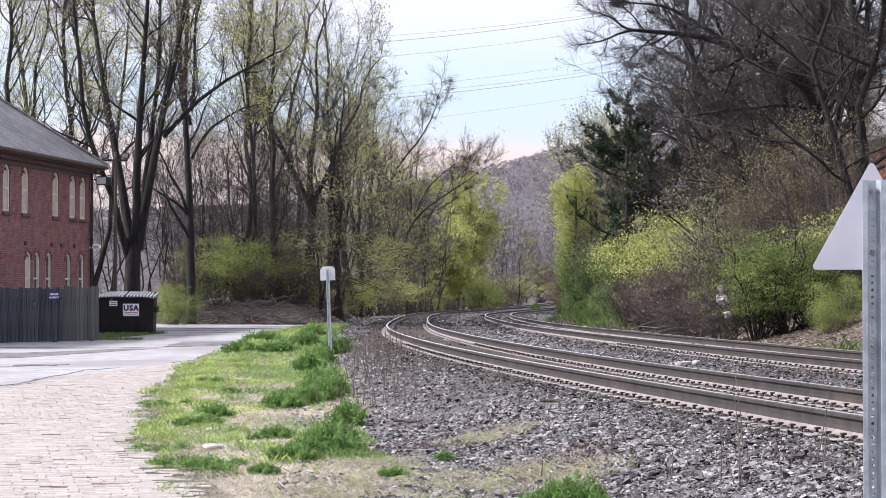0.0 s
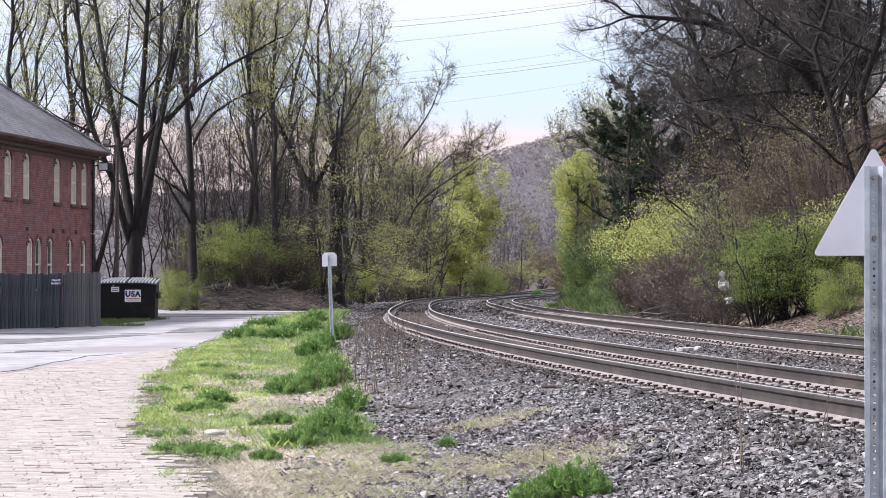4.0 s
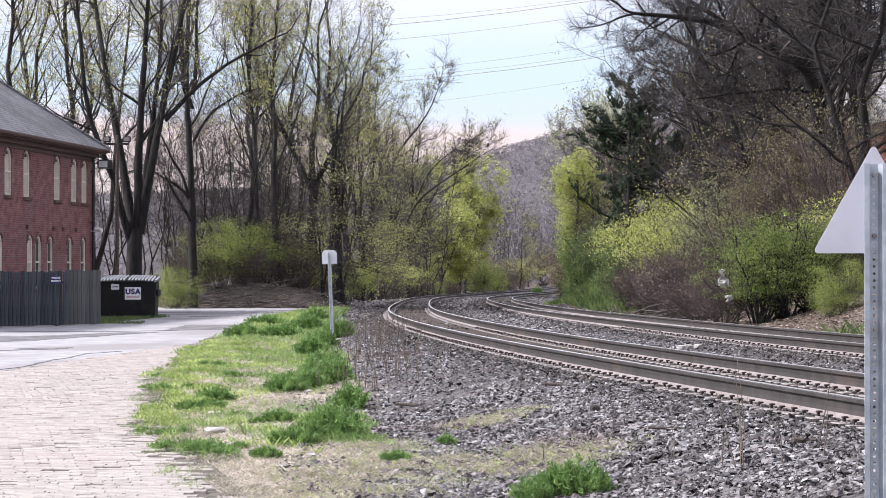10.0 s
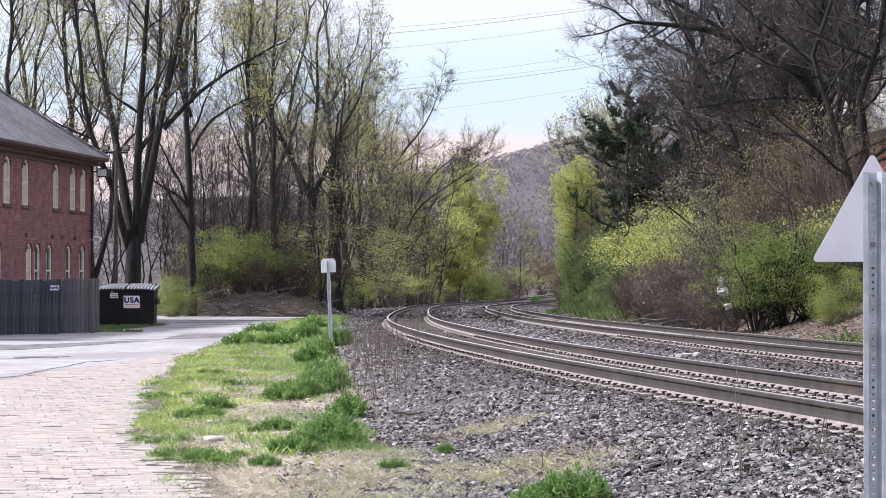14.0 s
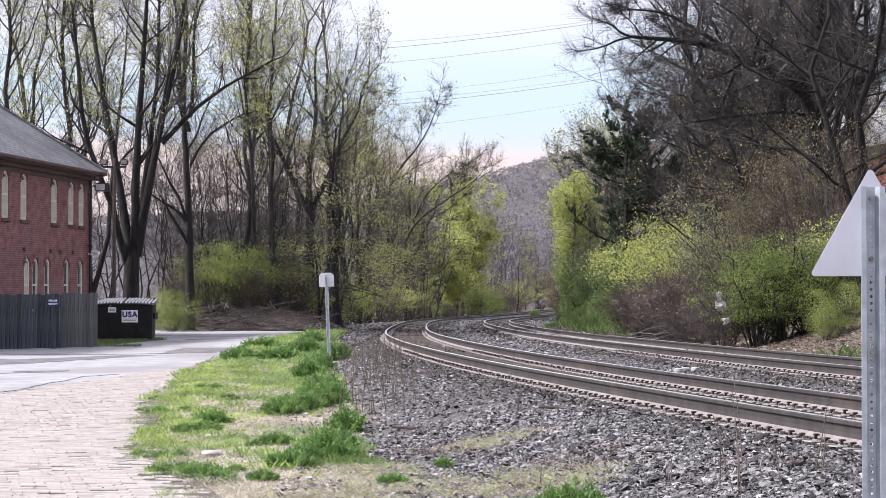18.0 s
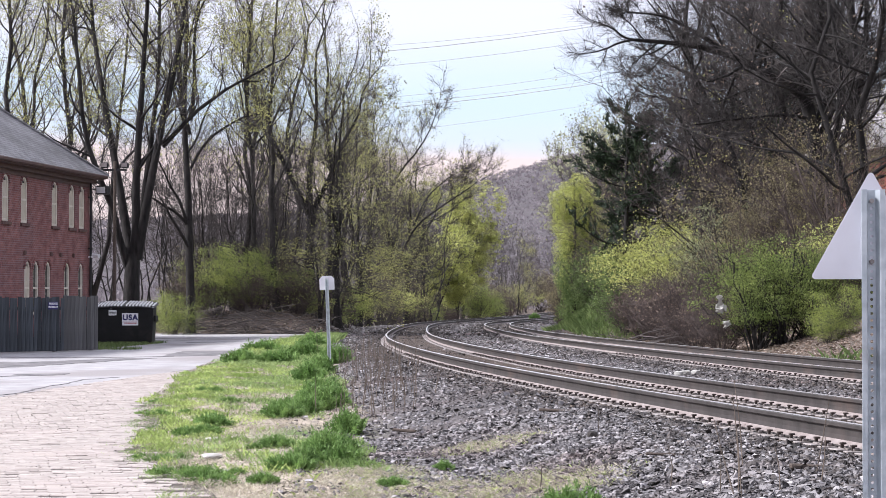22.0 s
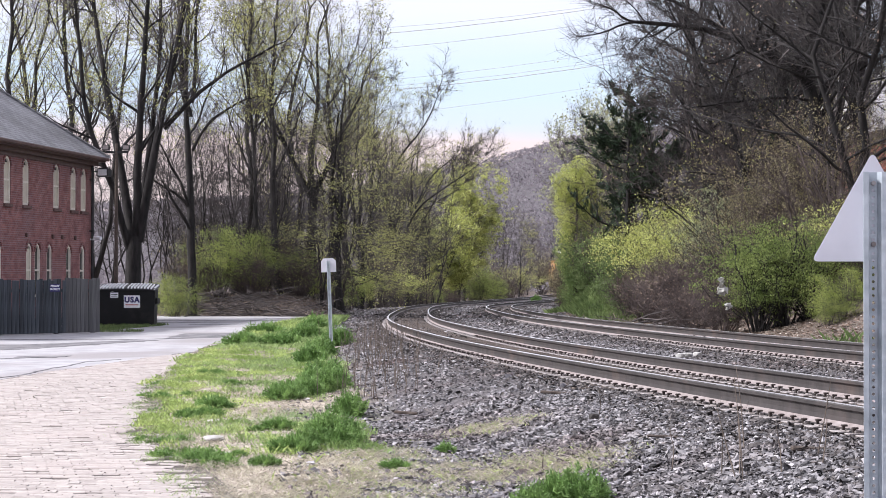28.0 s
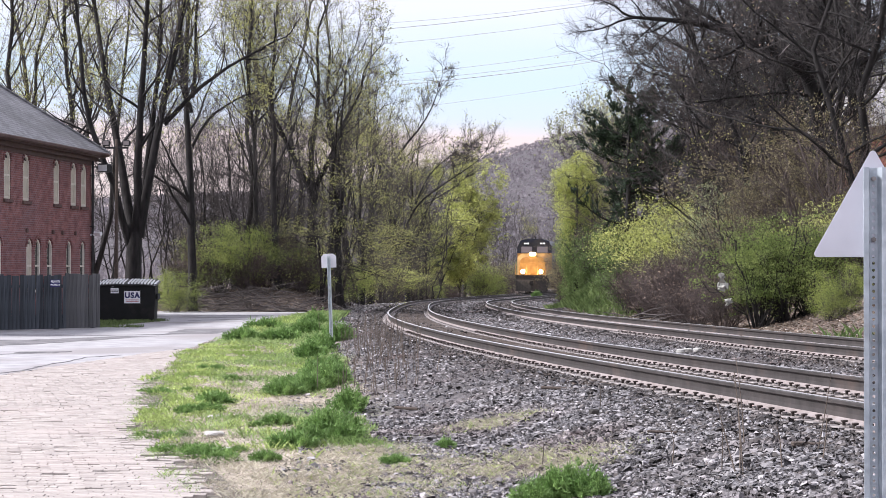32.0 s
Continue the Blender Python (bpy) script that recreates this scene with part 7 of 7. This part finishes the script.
    z = land(x, y)[0] + 0.02
    keep = 0.5 * wave(x * 13, y * 17, 62) + 0.5 * wave(x * 29, y * 31, 63) > r.uniform(-0.6, 0.7, len(x))
    x, y, z = x[keep], y[keep], z[keep]
    k = len(x)
    blades("dry_grass", x, y, z, r.uniform(0.008, 0.034, k), np.full(k, 0.0026), 3, "straw", "pale dry grass creeping over the ballast", lean=1.6)
    bit = r.uniform(0, 1, k) < 0.7
    flecks("plant_debris", x[bit] + r.normal(0, 0.06, bit.sum()), y[bit] + r.normal(0, 0.1, bit.sum()), z[bit] + 0.012, np.full(bit.sum(), 0.008), 17, "debris", "pale dead stems among the ballast")
    pick = r.uniform(0, 1, k) < 0.25
    blades("grass", x[pick], y[pick], z[pick], r.uniform(0.01, 0.04, pick.sum()), np.full(pick.sum(), 0.003), 4, "grass", "thin green grass creeping over the ballast", lean=0.9)
    # mats of grass out on the bricks, and dead bits in the joints
    xs, ys = [], []
    for k in range(30):
        y = r.uniform(14, 30)
        x = np.interp(y, EDGE_Y, EDGE_X) - abs(r.normal(0.05, 0.16))
        m = r.randint(40, 170)
        xs.append(r.normal(x, r.uniform(0.03, 0.12), m)), ys.append(r.normal(y, r.uniform(0.1, 0.35), m))
    x, y = np.concatenate(xs), np.concatenate(ys)
    blades("grass", x, y, 0 * x + 0.004, r.uniform(0.006, 0.022, len(x)), 0.0016 + 0.0001 * y, 14, "grass_cool", "small mats of grass between the paving bricks", lean=1.2)
    y = r.uniform(12, 30, 900)
    x = r.uniform(-0.22, -0.1, 900) * y
    on = x < np.interp(y, EDGE_Y, EDGE_X)
    flecks("plant_debris", x[on], y[on], 0 * x[on] + 0.008, 0.008 + 0.0002 * y[on], 15, "stalk", "small dark bits lying on the bricks")


verge()


def weed_meshes(seed, h, w):
    """A mound of feathery leafy shoots."""
    rng = np.random.RandomState(seed)
    n = 70
    a, o = rng.uniform(0, 6.283, n), np.sqrt(rng.uniform(0, 1, n)) * w / 2
    tall = h * (1 - 0.55 * (o / (w / 2)) ** 2) * rng.uniform(0.7, 1.05, n)
    p = np.empty((n, 4, 3))
    for j, t in enumerate((0, 0.35, 0.7, 1.0)):
        p[:, j] = np.stack([np.cos(a) * o * (0.5 + 0.5 * t), np.sin(a) * o * (0.5 + 0.5 * t), tall * t], 1)
    p[:, 1:] += rng.normal(size=(n, 3, 3)) * 0.012
    r = np.linspace(0.004, 0.0015, 4)[None].repeat(n, 0)
    va, fa = tubes(p, r, 3)
    t = rng.uniform(0.15, 1.03, (n, 44))
    f = np.clip(t * 3, 0, 2.999)
    i = f.astype(int)
    k = np.arange(n)[:, None]
    at = p[k, i] + (p[k, i + 1] - p[k, i]) * (f - i)[..., None] + rng.normal(size=(n, 44, 3)) * 0.016
    at = at.reshape(-1, 3)
    at[:, 2] = np.maximum(at[:, 2], 0.01)
    return [("stem_mass", merged("stem_mass", [(va, fa)], "weed")), ("foliage", merged("foliage", [needle_sprays(rng, at, np.repeat(unit(p[:, 3] - p[:, 1]) * 0.8, 44, 0) + rng.normal(size=at.shape) * 0.35, 0.032)], "weed"))]


KINDS["weed_a"] = ("weed_clump", "bushy green mugwort clump on the verge", "weed", "weed clumps", lambda: weed_meshes(41, 0.3, 0.5))
KINDS["weed_b"] = ("weed_clump", "low green weed tuft among dry grass", "weed", "weed clumps", lambda: weed_meshes(42, 0.16, 0.45))
for kind, x, y, size, turn in (
        ("weed_a", -0.99, 21.9, 0.95, 0), ("weed_a", -0.95, 18.2, 1.05, 80), ("weed_a", -1.07, 18.6, 0.95, 200), ("weed_a", -0.86, 17.9, 0.8, 10), ("weed_a", -1.67, 28.6, 1.3, 120),
        ("weed_a", -1.52, 28.4, 1.0, 20), ("weed_a", -1.77, 28, 1.0, 220), ("weed_a", -1.67, 25.5, 0.9, 40), ("weed_b", -1.94, 25, 1.2, 0), ("weed_a", -1.79, 25.2, 0.7, 300),
        ("weed_a", -1.48, 27.2, 1.15, 70), ("weed_a", -1.6, 26.4, 1.1, 250), ("weed_b", -1.95, 26.2, 1.3, 20), ("weed_a", -1.2, 17.6, 0.7, 140), ("weed_b", -1.28, 17.3, 1.0, 20),
        ("weed_a", -2.23, 34.8, 1.3, 20), ("weed_a", -2.16, 36.5, 1.3, 160), ("weed_a", -2.11, 41.5, 1.4, 70), ("weed_a", -3.04, 46, 1.6, 60), ("weed_a", -3.22, 52, 1.8, 30),
        ("weed_b", -1.92, 16.8, 1.0, 50), ("weed_b", -2.05, 17.1, 0.9, 150), ("weed_b", -1.81, 16.6, 0.8, 250), ("weed_b", -2.53, 18.6, 0.8, 0), ("weed_b", -2.43, 18.9, 0.7, 90),
        ("weed_b", -3.50, 25.4, 0.9, 30), ("weed_b", -2.61, 23.5, 1.1, 130), ("weed_a", -2.67, 23.9, 0.5, 30), ("weed_b", -1.60, 19.9, 0.8, 10), ("weed_b", -2.49, 21.8, 0.8, 210),
        ("weed_a", 0.75, 13.45, 0.75, 0), ("weed_a", 0.88, 13.4, 0.85, 110), ("weed_a", 0.57, 13.2, 0.6, 220), ("weed_a", 0.98, 13.3, 0.6, 300), ("weed_b", -1.41, 16.2, 0.6, 0),
        ("weed_b", -0.37, 16, 0.6, 40), ("weed_a", 0.03, 17.3, 0.4, 30), ("weed_b", -4.31, 44, 2.0, 0), ("weed_b", -4.34, 50, 2.4, 40), ("weed_b", -3.46, 44, 2.0, 80)):
    plant(kind, x, y, size, turn, 0.01)
tx, ty = (float(v) for v in on_track(158, 2.33)[:2])
plant("weed_a", tx, ty, 2.0, 40, 0.02)
tuft = random.Random(17)
for i in range(26):
    y = tuft.uniform(16.5, 33)
    x = float(np.interp(y, EDGE_Y, EDGE_X)) + abs(tuft.gauss(0.0, 0.45)) - 0.08
    plant("weed_b", x, y, tuft.uniform(0.3, 0.75), tuft.uniform(0, 360), 0.01)


def bank_grass():
    """Long grass on the foot of the bank, and by the dumpster."""
    x, y, s, d, r = scatter(50, 12000, 60, 95, 6.9, 10.5)
    x2, y2, s2, d2, _ = scatter(51, 3000, 26, 50, 7.6, 11)
    keep2 = wave(x2 * 0.8, y2 * 0.5, 22) > 0.35
    x4, y4 = r.normal(6.2, 0.9, 16000), r.normal(90, 5.0, 16000)
    _, d4 = track_frame(x4, y4)
    keep4 = d4 > 6.6
    x3, y3 = r.uniform(-10.9, -8.3, 5000), r.uniform(56, 64.5, 5000)
    keep3 = (x3 < -8.6 - 0.12 * (64 - y3)) | (y3 < 57)
    x, y = np.concatenate([x[::3], x2[keep2], x4[keep4], x3[keep3]]), np.concatenate([y[::3], y2[keep2], y4[keep4], y3[keep3]])
    z = land(x, y)[0]
    z = np.where(x < -5, 0.0, z)
    h = np.where(x < -5, 0.09, 0.3) * r.uniform(0.5, 1.3, len(x))
    blades("long_grass", x, y, z, h, np.full(len(x), 0.011), 9, "leaf_deep", "long fresh grass on the bank and by the fence", lean=0.6)


bank_grass()


def dead_stalks():
    r = np.random.RandomState(6)
    n = 230
    y = r.uniform(24, 46, n)
    x = (r.normal(672, 38, n) - 784) / 3614 * y
    h = r.uniform(0.15, 0.55, n)
    ny = np.concatenate([y, np.array([13.0, 13.1, 13.2, 13.4, 13.0, 13.6, 14.4, 13.1, 14.0, 18.2, 15.4])])
    nx = np.concatenate([x, (np.array([1316, 1303, 1310, 1278, 1384, 1447, 1318, 1456, 1190, 1062, 960]) - 784) / 3614 * ny[n:]])
    h = np.concatenate([h, np.array([0.66, 0.5, 0.36, 0.3, 0.3, 0.52, 0.62, 0.3, 0.3, 0.25, 0.2])])
    z = land(nx, ny)[0]
    k = len(nx)
    foot = np.stack([nx, ny, z], 1)
    tip = foot + np.stack([r.normal(0, 0.13, k) * h, r.normal(0, 0.13, k) * h, h], 1)
    p = np.stack([foot, (foot + tip) / 2 + r.normal(size=(k, 3)) * 0.008, tip], 1)
    v, f = tubes(p, np.array([[0.0045, 0.0035, 0.002]]).repeat(k, 0), 4)
    b, br = shoots(r, p, np.full((k, 3), 0.003), 4, 0.3, 1, 35, 0.3, 0.4, 2, 0.1)
    v2, f2 = tubes(b, br, 3)
    tagged(link("dead_stalks", merged("dead_stalks", [(v, f), (v2, f2)], "stalk")), "dry brown weed stalks standing in the ballast", "weeds", kind="stuff")


dead_stalks()


def leaf_litter():
    r = np.random.RandomState(7)
    xs, ys = [], []
    x, y, s, d, _ = scatter(30, 46000, 6, 80, 6.4, 11.5, 1.5)
    xs.append(x), ys.append(y)
    y = r.uniform(78.5, 92, 9000)
    x = r.uniform(-0.14, -0.045, 9000) * y
    xs.append(x), ys.append(y)
    x, y = np.concatenate(xs), np.concatenate(ys)
    keep = in_view(x, y)
    x, y = x[keep], y[keep]
    z = land(x, y)[0] + r.uniform(0.005, 0.04, len(x))
    v, f = leaves(r, np.stack([x, y, z], 1), 0.04 + 0.0002 * y, 0.7)
    v = v.reshape(-1, 4, 3)
    v[:, :, 2] = z[:, None] + (v[:, :, 2] - z[:, None]) * 0.35
    pale = r.uniform(0, 1, len(x)) < 0.22
    flecks("leaf_litter", x[pale] + 0.05, y[pale] + 0.05, z[pale] + 0.015, 0.022 + 0.0003 * y[pale], 16, "pale_litter", "pale dry leaves and chips lying on the bank", "leaves")
    tagged(link("leaf_litter", fast_mesh("leaf_litter", v.reshape(-1, 3), f, "leaf_brown")), "dead brown leaves lying under the trees", "leaves", kind="stuff")


leaf_litter()


def sticks(name, cx, cy, n, spread, length, label, seed, up=0.5):
    r = np.random.RandomState(seed)
    x, y = cx + r.normal(0, spread, n), cy + r.normal(0, 0.8, n)
    z = land(x, y)[0]
    a = r.uniform(0, 6.283, n)
    l = length * r.uniform(0.4, 1.2, n)
    lift = r.uniform(0, up, n)
    foot = np.stack([x, y, z + lift * r.uniform(0, 0.8, n)], 1)
    tip = foot + np.stack([np.cos(a) * l, np.sin(a) * l * 0.5, r.uniform(-0.1, 0.3, n) * l], 1)
    tip[:, 2] = np.maximum(tip[:, 2], land(tip[:, 0], tip[:, 1])[0] + 0.02)
    p = np.stack([foot, (foot + tip) / 2 + r.normal(size=(n, 3)) * 0.05, tip], 1)
    v, f = tubes(p, np.array([[0.018, 0.014, 0.006]]) * r.uniform(0.5, 1.5, (n, 1)), 5)
    b, br = shoots(r, p, np.full((n, 3), 0.014), 4, 0.2, 1, 40, 0.4, 0.1, 3, 0.15)
    v2, f2 = tubes(b, br, 3)
    tagged(link(name, merged(name, [(v, f), (v2, f2)], "twig")), label, "brush", kind="stuff")


sticks("brush_pile", -8.77, 81.5, 170, 1.6, 2.4, "pile of cut brown branches at the edge of the woods", 3, 0.9)
sticks("brush_pile", -6.18, 80, 60, 0.8, 1.6, "low heap of broken branches beside the street", 4, 0.5)
sticks("fallen_branches", 5.77, 57, 26, 0.5, 1.3, "dark broken branches lying at the foot of the bank", 5, 0.4)


# ---- single loose things ----
def lump(name, x, y, size, mat, label, category, seed, lift=0.0, turn=0):
    r = np.random.RandomState(seed)
    bm = bmesh.new()
    bmesh.ops.create_icosphere(bm, subdivisions=2, radius=1.0)
    for v in bm.verts:
        k = 1 + 0.16 * noise.noise(v.co * 1.7 + Vector((seed, 0, 0)))
        v.co = Vector((max(-0.82, min(0.82, v.co.x * k)) * size[0], max(-0.85, min(0.85, v.co.y * k)) * size[1], max(-0.6, min(0.75, v.co.z * k)) * size[2]))
    ob = part(name, bm, mat)
    ob.matrix_basis = pose(x, y, drop(x, y) + size[2] * 0.35 + lift, 0, 0, turn)
    return tagged(ob, label, category)


lump("kerb_stone", -2.11, 18.9, (0.11, 0.17, 0.03), "stone", "pale flat stone block lying in the grass", "stone", 2, turn=15)
lump("kerb_stone", -1.80, 17.1, (0.09, 0.13, 0.025), "stone", "pale stone slab half sunk in the grass", "stone", 3, turn=-20)
lump("kerb_stone", -2.33, 21, (0.1, 0.1, 0.03), "stone", "small pale stone in the grass", "stone", 4)
lump("rock", 1.33, 17.9, (0.055, 0.05, 0.05), "loco_black", "round black lump of coal on the ballast", "rock", 5)
for i, (x, y) in enumerate(((3.91, 32.6), (4.11, 32.9), (3.76, 32.3))):
    lump("white_rock", x, y, (0.11 - 0.025 * i, 0.08, 0.05), "stone", "pale rock lying between the tracks", "rock", 8 + i, 0.03, 30 * i)
lump("white_rock", -0.83, 22.3, (0.02, 0.02, 0.035), "stone", "small white stone beside a weed", "rock", 15)
lump("white_rock", -9.05, 75, (0.1, 0.08, 0.08), "stone", "small pale rock at the street's far edge", "rock", 16)


def scrap(x, y, l, w, h, turn, label, mat="tie"):
    ob = part("timber_scrap", boxed((-l / 2, -w / 2, 0), (l / 2, w / 2, h), 0.008), mat)
    ob.matrix_basis = pose(x, y, drop(x, y) + 0.02, 2, 3, turn)
    return tagged(ob, label, "timber")


scrap(2.52, 13.9, 0.3, 0.06, 0.035, 4, "dark splintered piece of old tie on the ballast")
scrap(1.18, 21.2, 0.32, 0.05, 0.03, -12, "dark splinter of timber on the ballast")
scrap(-0.38, 21.6, 0.26, 0.05, 0.03, -15, "short dark stick of timber on the ballast")
scrap(1.71, 15.6, 0.3, 0.03, 0.02, 3, "thin dark strip of wood on the ballast")


def plastic(x, y, z, h, seed, label):
    """Torn plastic caught in the twigs: a crumpled sheet."""
    r = np.random.RandomState(seed)
    k = 7
    u, w = np.meshgrid(np.linspace(-0.5, 0.5, k), np.linspace(0, 1, k))
    p = np.stack([u * h * 0.4 * (1.2 - w) + w * h * -0.15 + r.normal(size=u.shape) * 0.05, r.normal(size=u.shape) * 0.06, w * h + r.normal(size=u.shape) * 0.03], -1).reshape(-1, 3)
    i = np.arange(k * k).reshape(k, k)
    f = np.stack([i[:-1, :-1], i[:-1, 1:], i[1:, 1:], i[1:, :-1]], -1).reshape(-1, 4)
    ob = link("plastic_bag", fast_mesh("plastic_bag", p, f, "plastic_bag"), at=pose(x, y, z))
    ob.modifiers.new("thickness", "SOLIDIFY").thickness = 0.004
    return tagged(ob, label, "litter")


plastic(6.06, 44, 1.14, 0.34, 11, "torn white plastic caught in a bush by the track")
plastic(6.17, 44, 0.80, 0.14, 4, "scrap of white plastic hanging low in a bush")


# ---- paving bricks ----
def seam_y(x):
    return np.interp(x, [p[0] for p in SEAM], [p[1] for p in SEAM])


def paver_shape(l, w, h):
    """Top with a worn chamfer, sides down to the bed: nine faces."""
    c = 0.007
    ring = [(-1, -1), (1, -1), (1, 1), (-1, 1)]
    v = [(sx * l / 2, sy * w / 2, -h) for sx, sy in ring] + [(sx * l / 2, sy * w / 2, -0.006) for sx, sy in ring] + [(sx * (l / 2 - 0.001), sy * (w / 2 - c), 0) for sx, sy in ring]
    f = [(8, 9, 10, 11)] + [(a, (a + 1) % 4, (a + 1) % 4 + 4, a + 4) for a in range(4)] + [(a + 4, (a + 1) % 4 + 4, (a + 1) % 4 + 8, a + 8) for a in range(4)]
    return np.array(v), np.array(f)


def paving():
    r = np.random.RandomState(12)
    L, W, gap = 0.2, 0.09, 0.017
    shape_v, shape_f = paver_shape(L, W, 0.05)
    piece = fast_mesh("brick", shape_v, shape_f, "paver_piece")
    rows = []
    for j in range(int((43 - 11.6) / (W + gap))):
        y = 11.6 + j * (W + gap)
        x = np.arange(-0.23 * y - 0.3, np.interp(y, EDGE_Y, EDGE_X) + 0.25, L + 0.001) + (0.105 if j % 2 else 0) + r.uniform(-0.015, 0.015)
        rows.append(np.stack([x, np.full(len(x), y) + 0.02 * np.sin(x * 0.9 + y) + 0.012 * wave(x * 2.5, x * 0 + y * 4, 3)], 1))
    p = np.concatenate(rows)
    ex = np.interp(p[:, 1], EDGE_Y, EDGE_X)
    keep = (p[:, 1] < seam_y(p[:, 0]) - 0.12 + r.uniform(-0.15, 0.1, len(p))) & (p[:, 0] < ex + 0.12 * wave(p[:, 0] * 3, p[:, 1] * 3, 8) + r.uniform(-0.2, 0.1, len(p)))
    p = p[keep]
    n = len(p)
    z = 0.012 * wave(p[:, 0] * 1.2, p[:, 1] * 1.2, 6) + r.uniform(-0.003, 0.003, n) - 0.005 - 0.012 * (r.uniform(0, 1, n) < 0.05)
    tilt = r.normal(0, 0.012, (n, 2)) * np.array([1.5, 0.6])
    spin = r.normal(0, 0.02, n)
    near = (p[:, 1] < 14.2)
    first = np.flatnonzero(near)[:300]
    rest = np.setdiff1d(np.arange(n), first)
    for i in first:
        link("brick", piece, brick_bed, at=Matrix.LocRotScale((p[i, 0], p[i, 1], z[i]), Euler((tilt[i, 0], tilt[i, 1], spin[i])), None))
    v = np.repeat(shape_v[None], len(rest), 0) * r.uniform((0.99, 0.96, 0.95), (1.0, 1.03, 1.02), (len(rest), 1, 3))
    v[:, :, 1] *= (0.95 + 0.13 * np.sin(np.round(p[rest, 1] / (W + gap)) * 2.39) + 0.05 * wave(p[rest, 0] * 1.5, p[rest, 1] * 9, 71))[:, None]
    c, s = np.cos(spin[rest])[:, None], np.sin(spin[rest])[:, None]
    vx, vy = v[:, :, 0] * c - v[:, :, 1] * s, v[:, :, 0] * s + v[:, :, 1] * c
    vz = v[:, :, 2] + vx * tilt[rest, 1][:, None] + vy * tilt[rest, 0][:, None]
    v = np.stack([vx + p[rest, 0][:, None], vy + p[rest, 1][:, None], vz + z[rest][:, None]], -1)
    f = (np.arange(len(rest))[:, None, None] * 12 + shape_f[None]).reshape(-1, 4)
    link("brick_paving", fast_mesh("brick_paving", v.reshape(-1, 3), f, "paver"), brick_bed)["kind"] = "stuff"


paving()


def motions():
    """The train runs toward the camera at about 29 km/h and rounds the bend at the end."""
    rows = []
    for t in [0, 4, 8, 12, 16, 20, 22, 24] + [25 + 0.25 * k for k in range(29)]:
        front = 172.0 + 8.0 * (32 - t)
        ax, ay, az_, _ = (float(v) for v in on_track(front + 4))
        bx, by, bz, _ = (float(v) for v in on_track(front + 18))
        rows.append((t, pose((ax + bx) / 2, (ay + by) / 2, (az_ + bz) / 2, 0, 0, math.degrees(math.atan2(ay - by, ax - bx)))))
    walk(loco, rows)


motions()
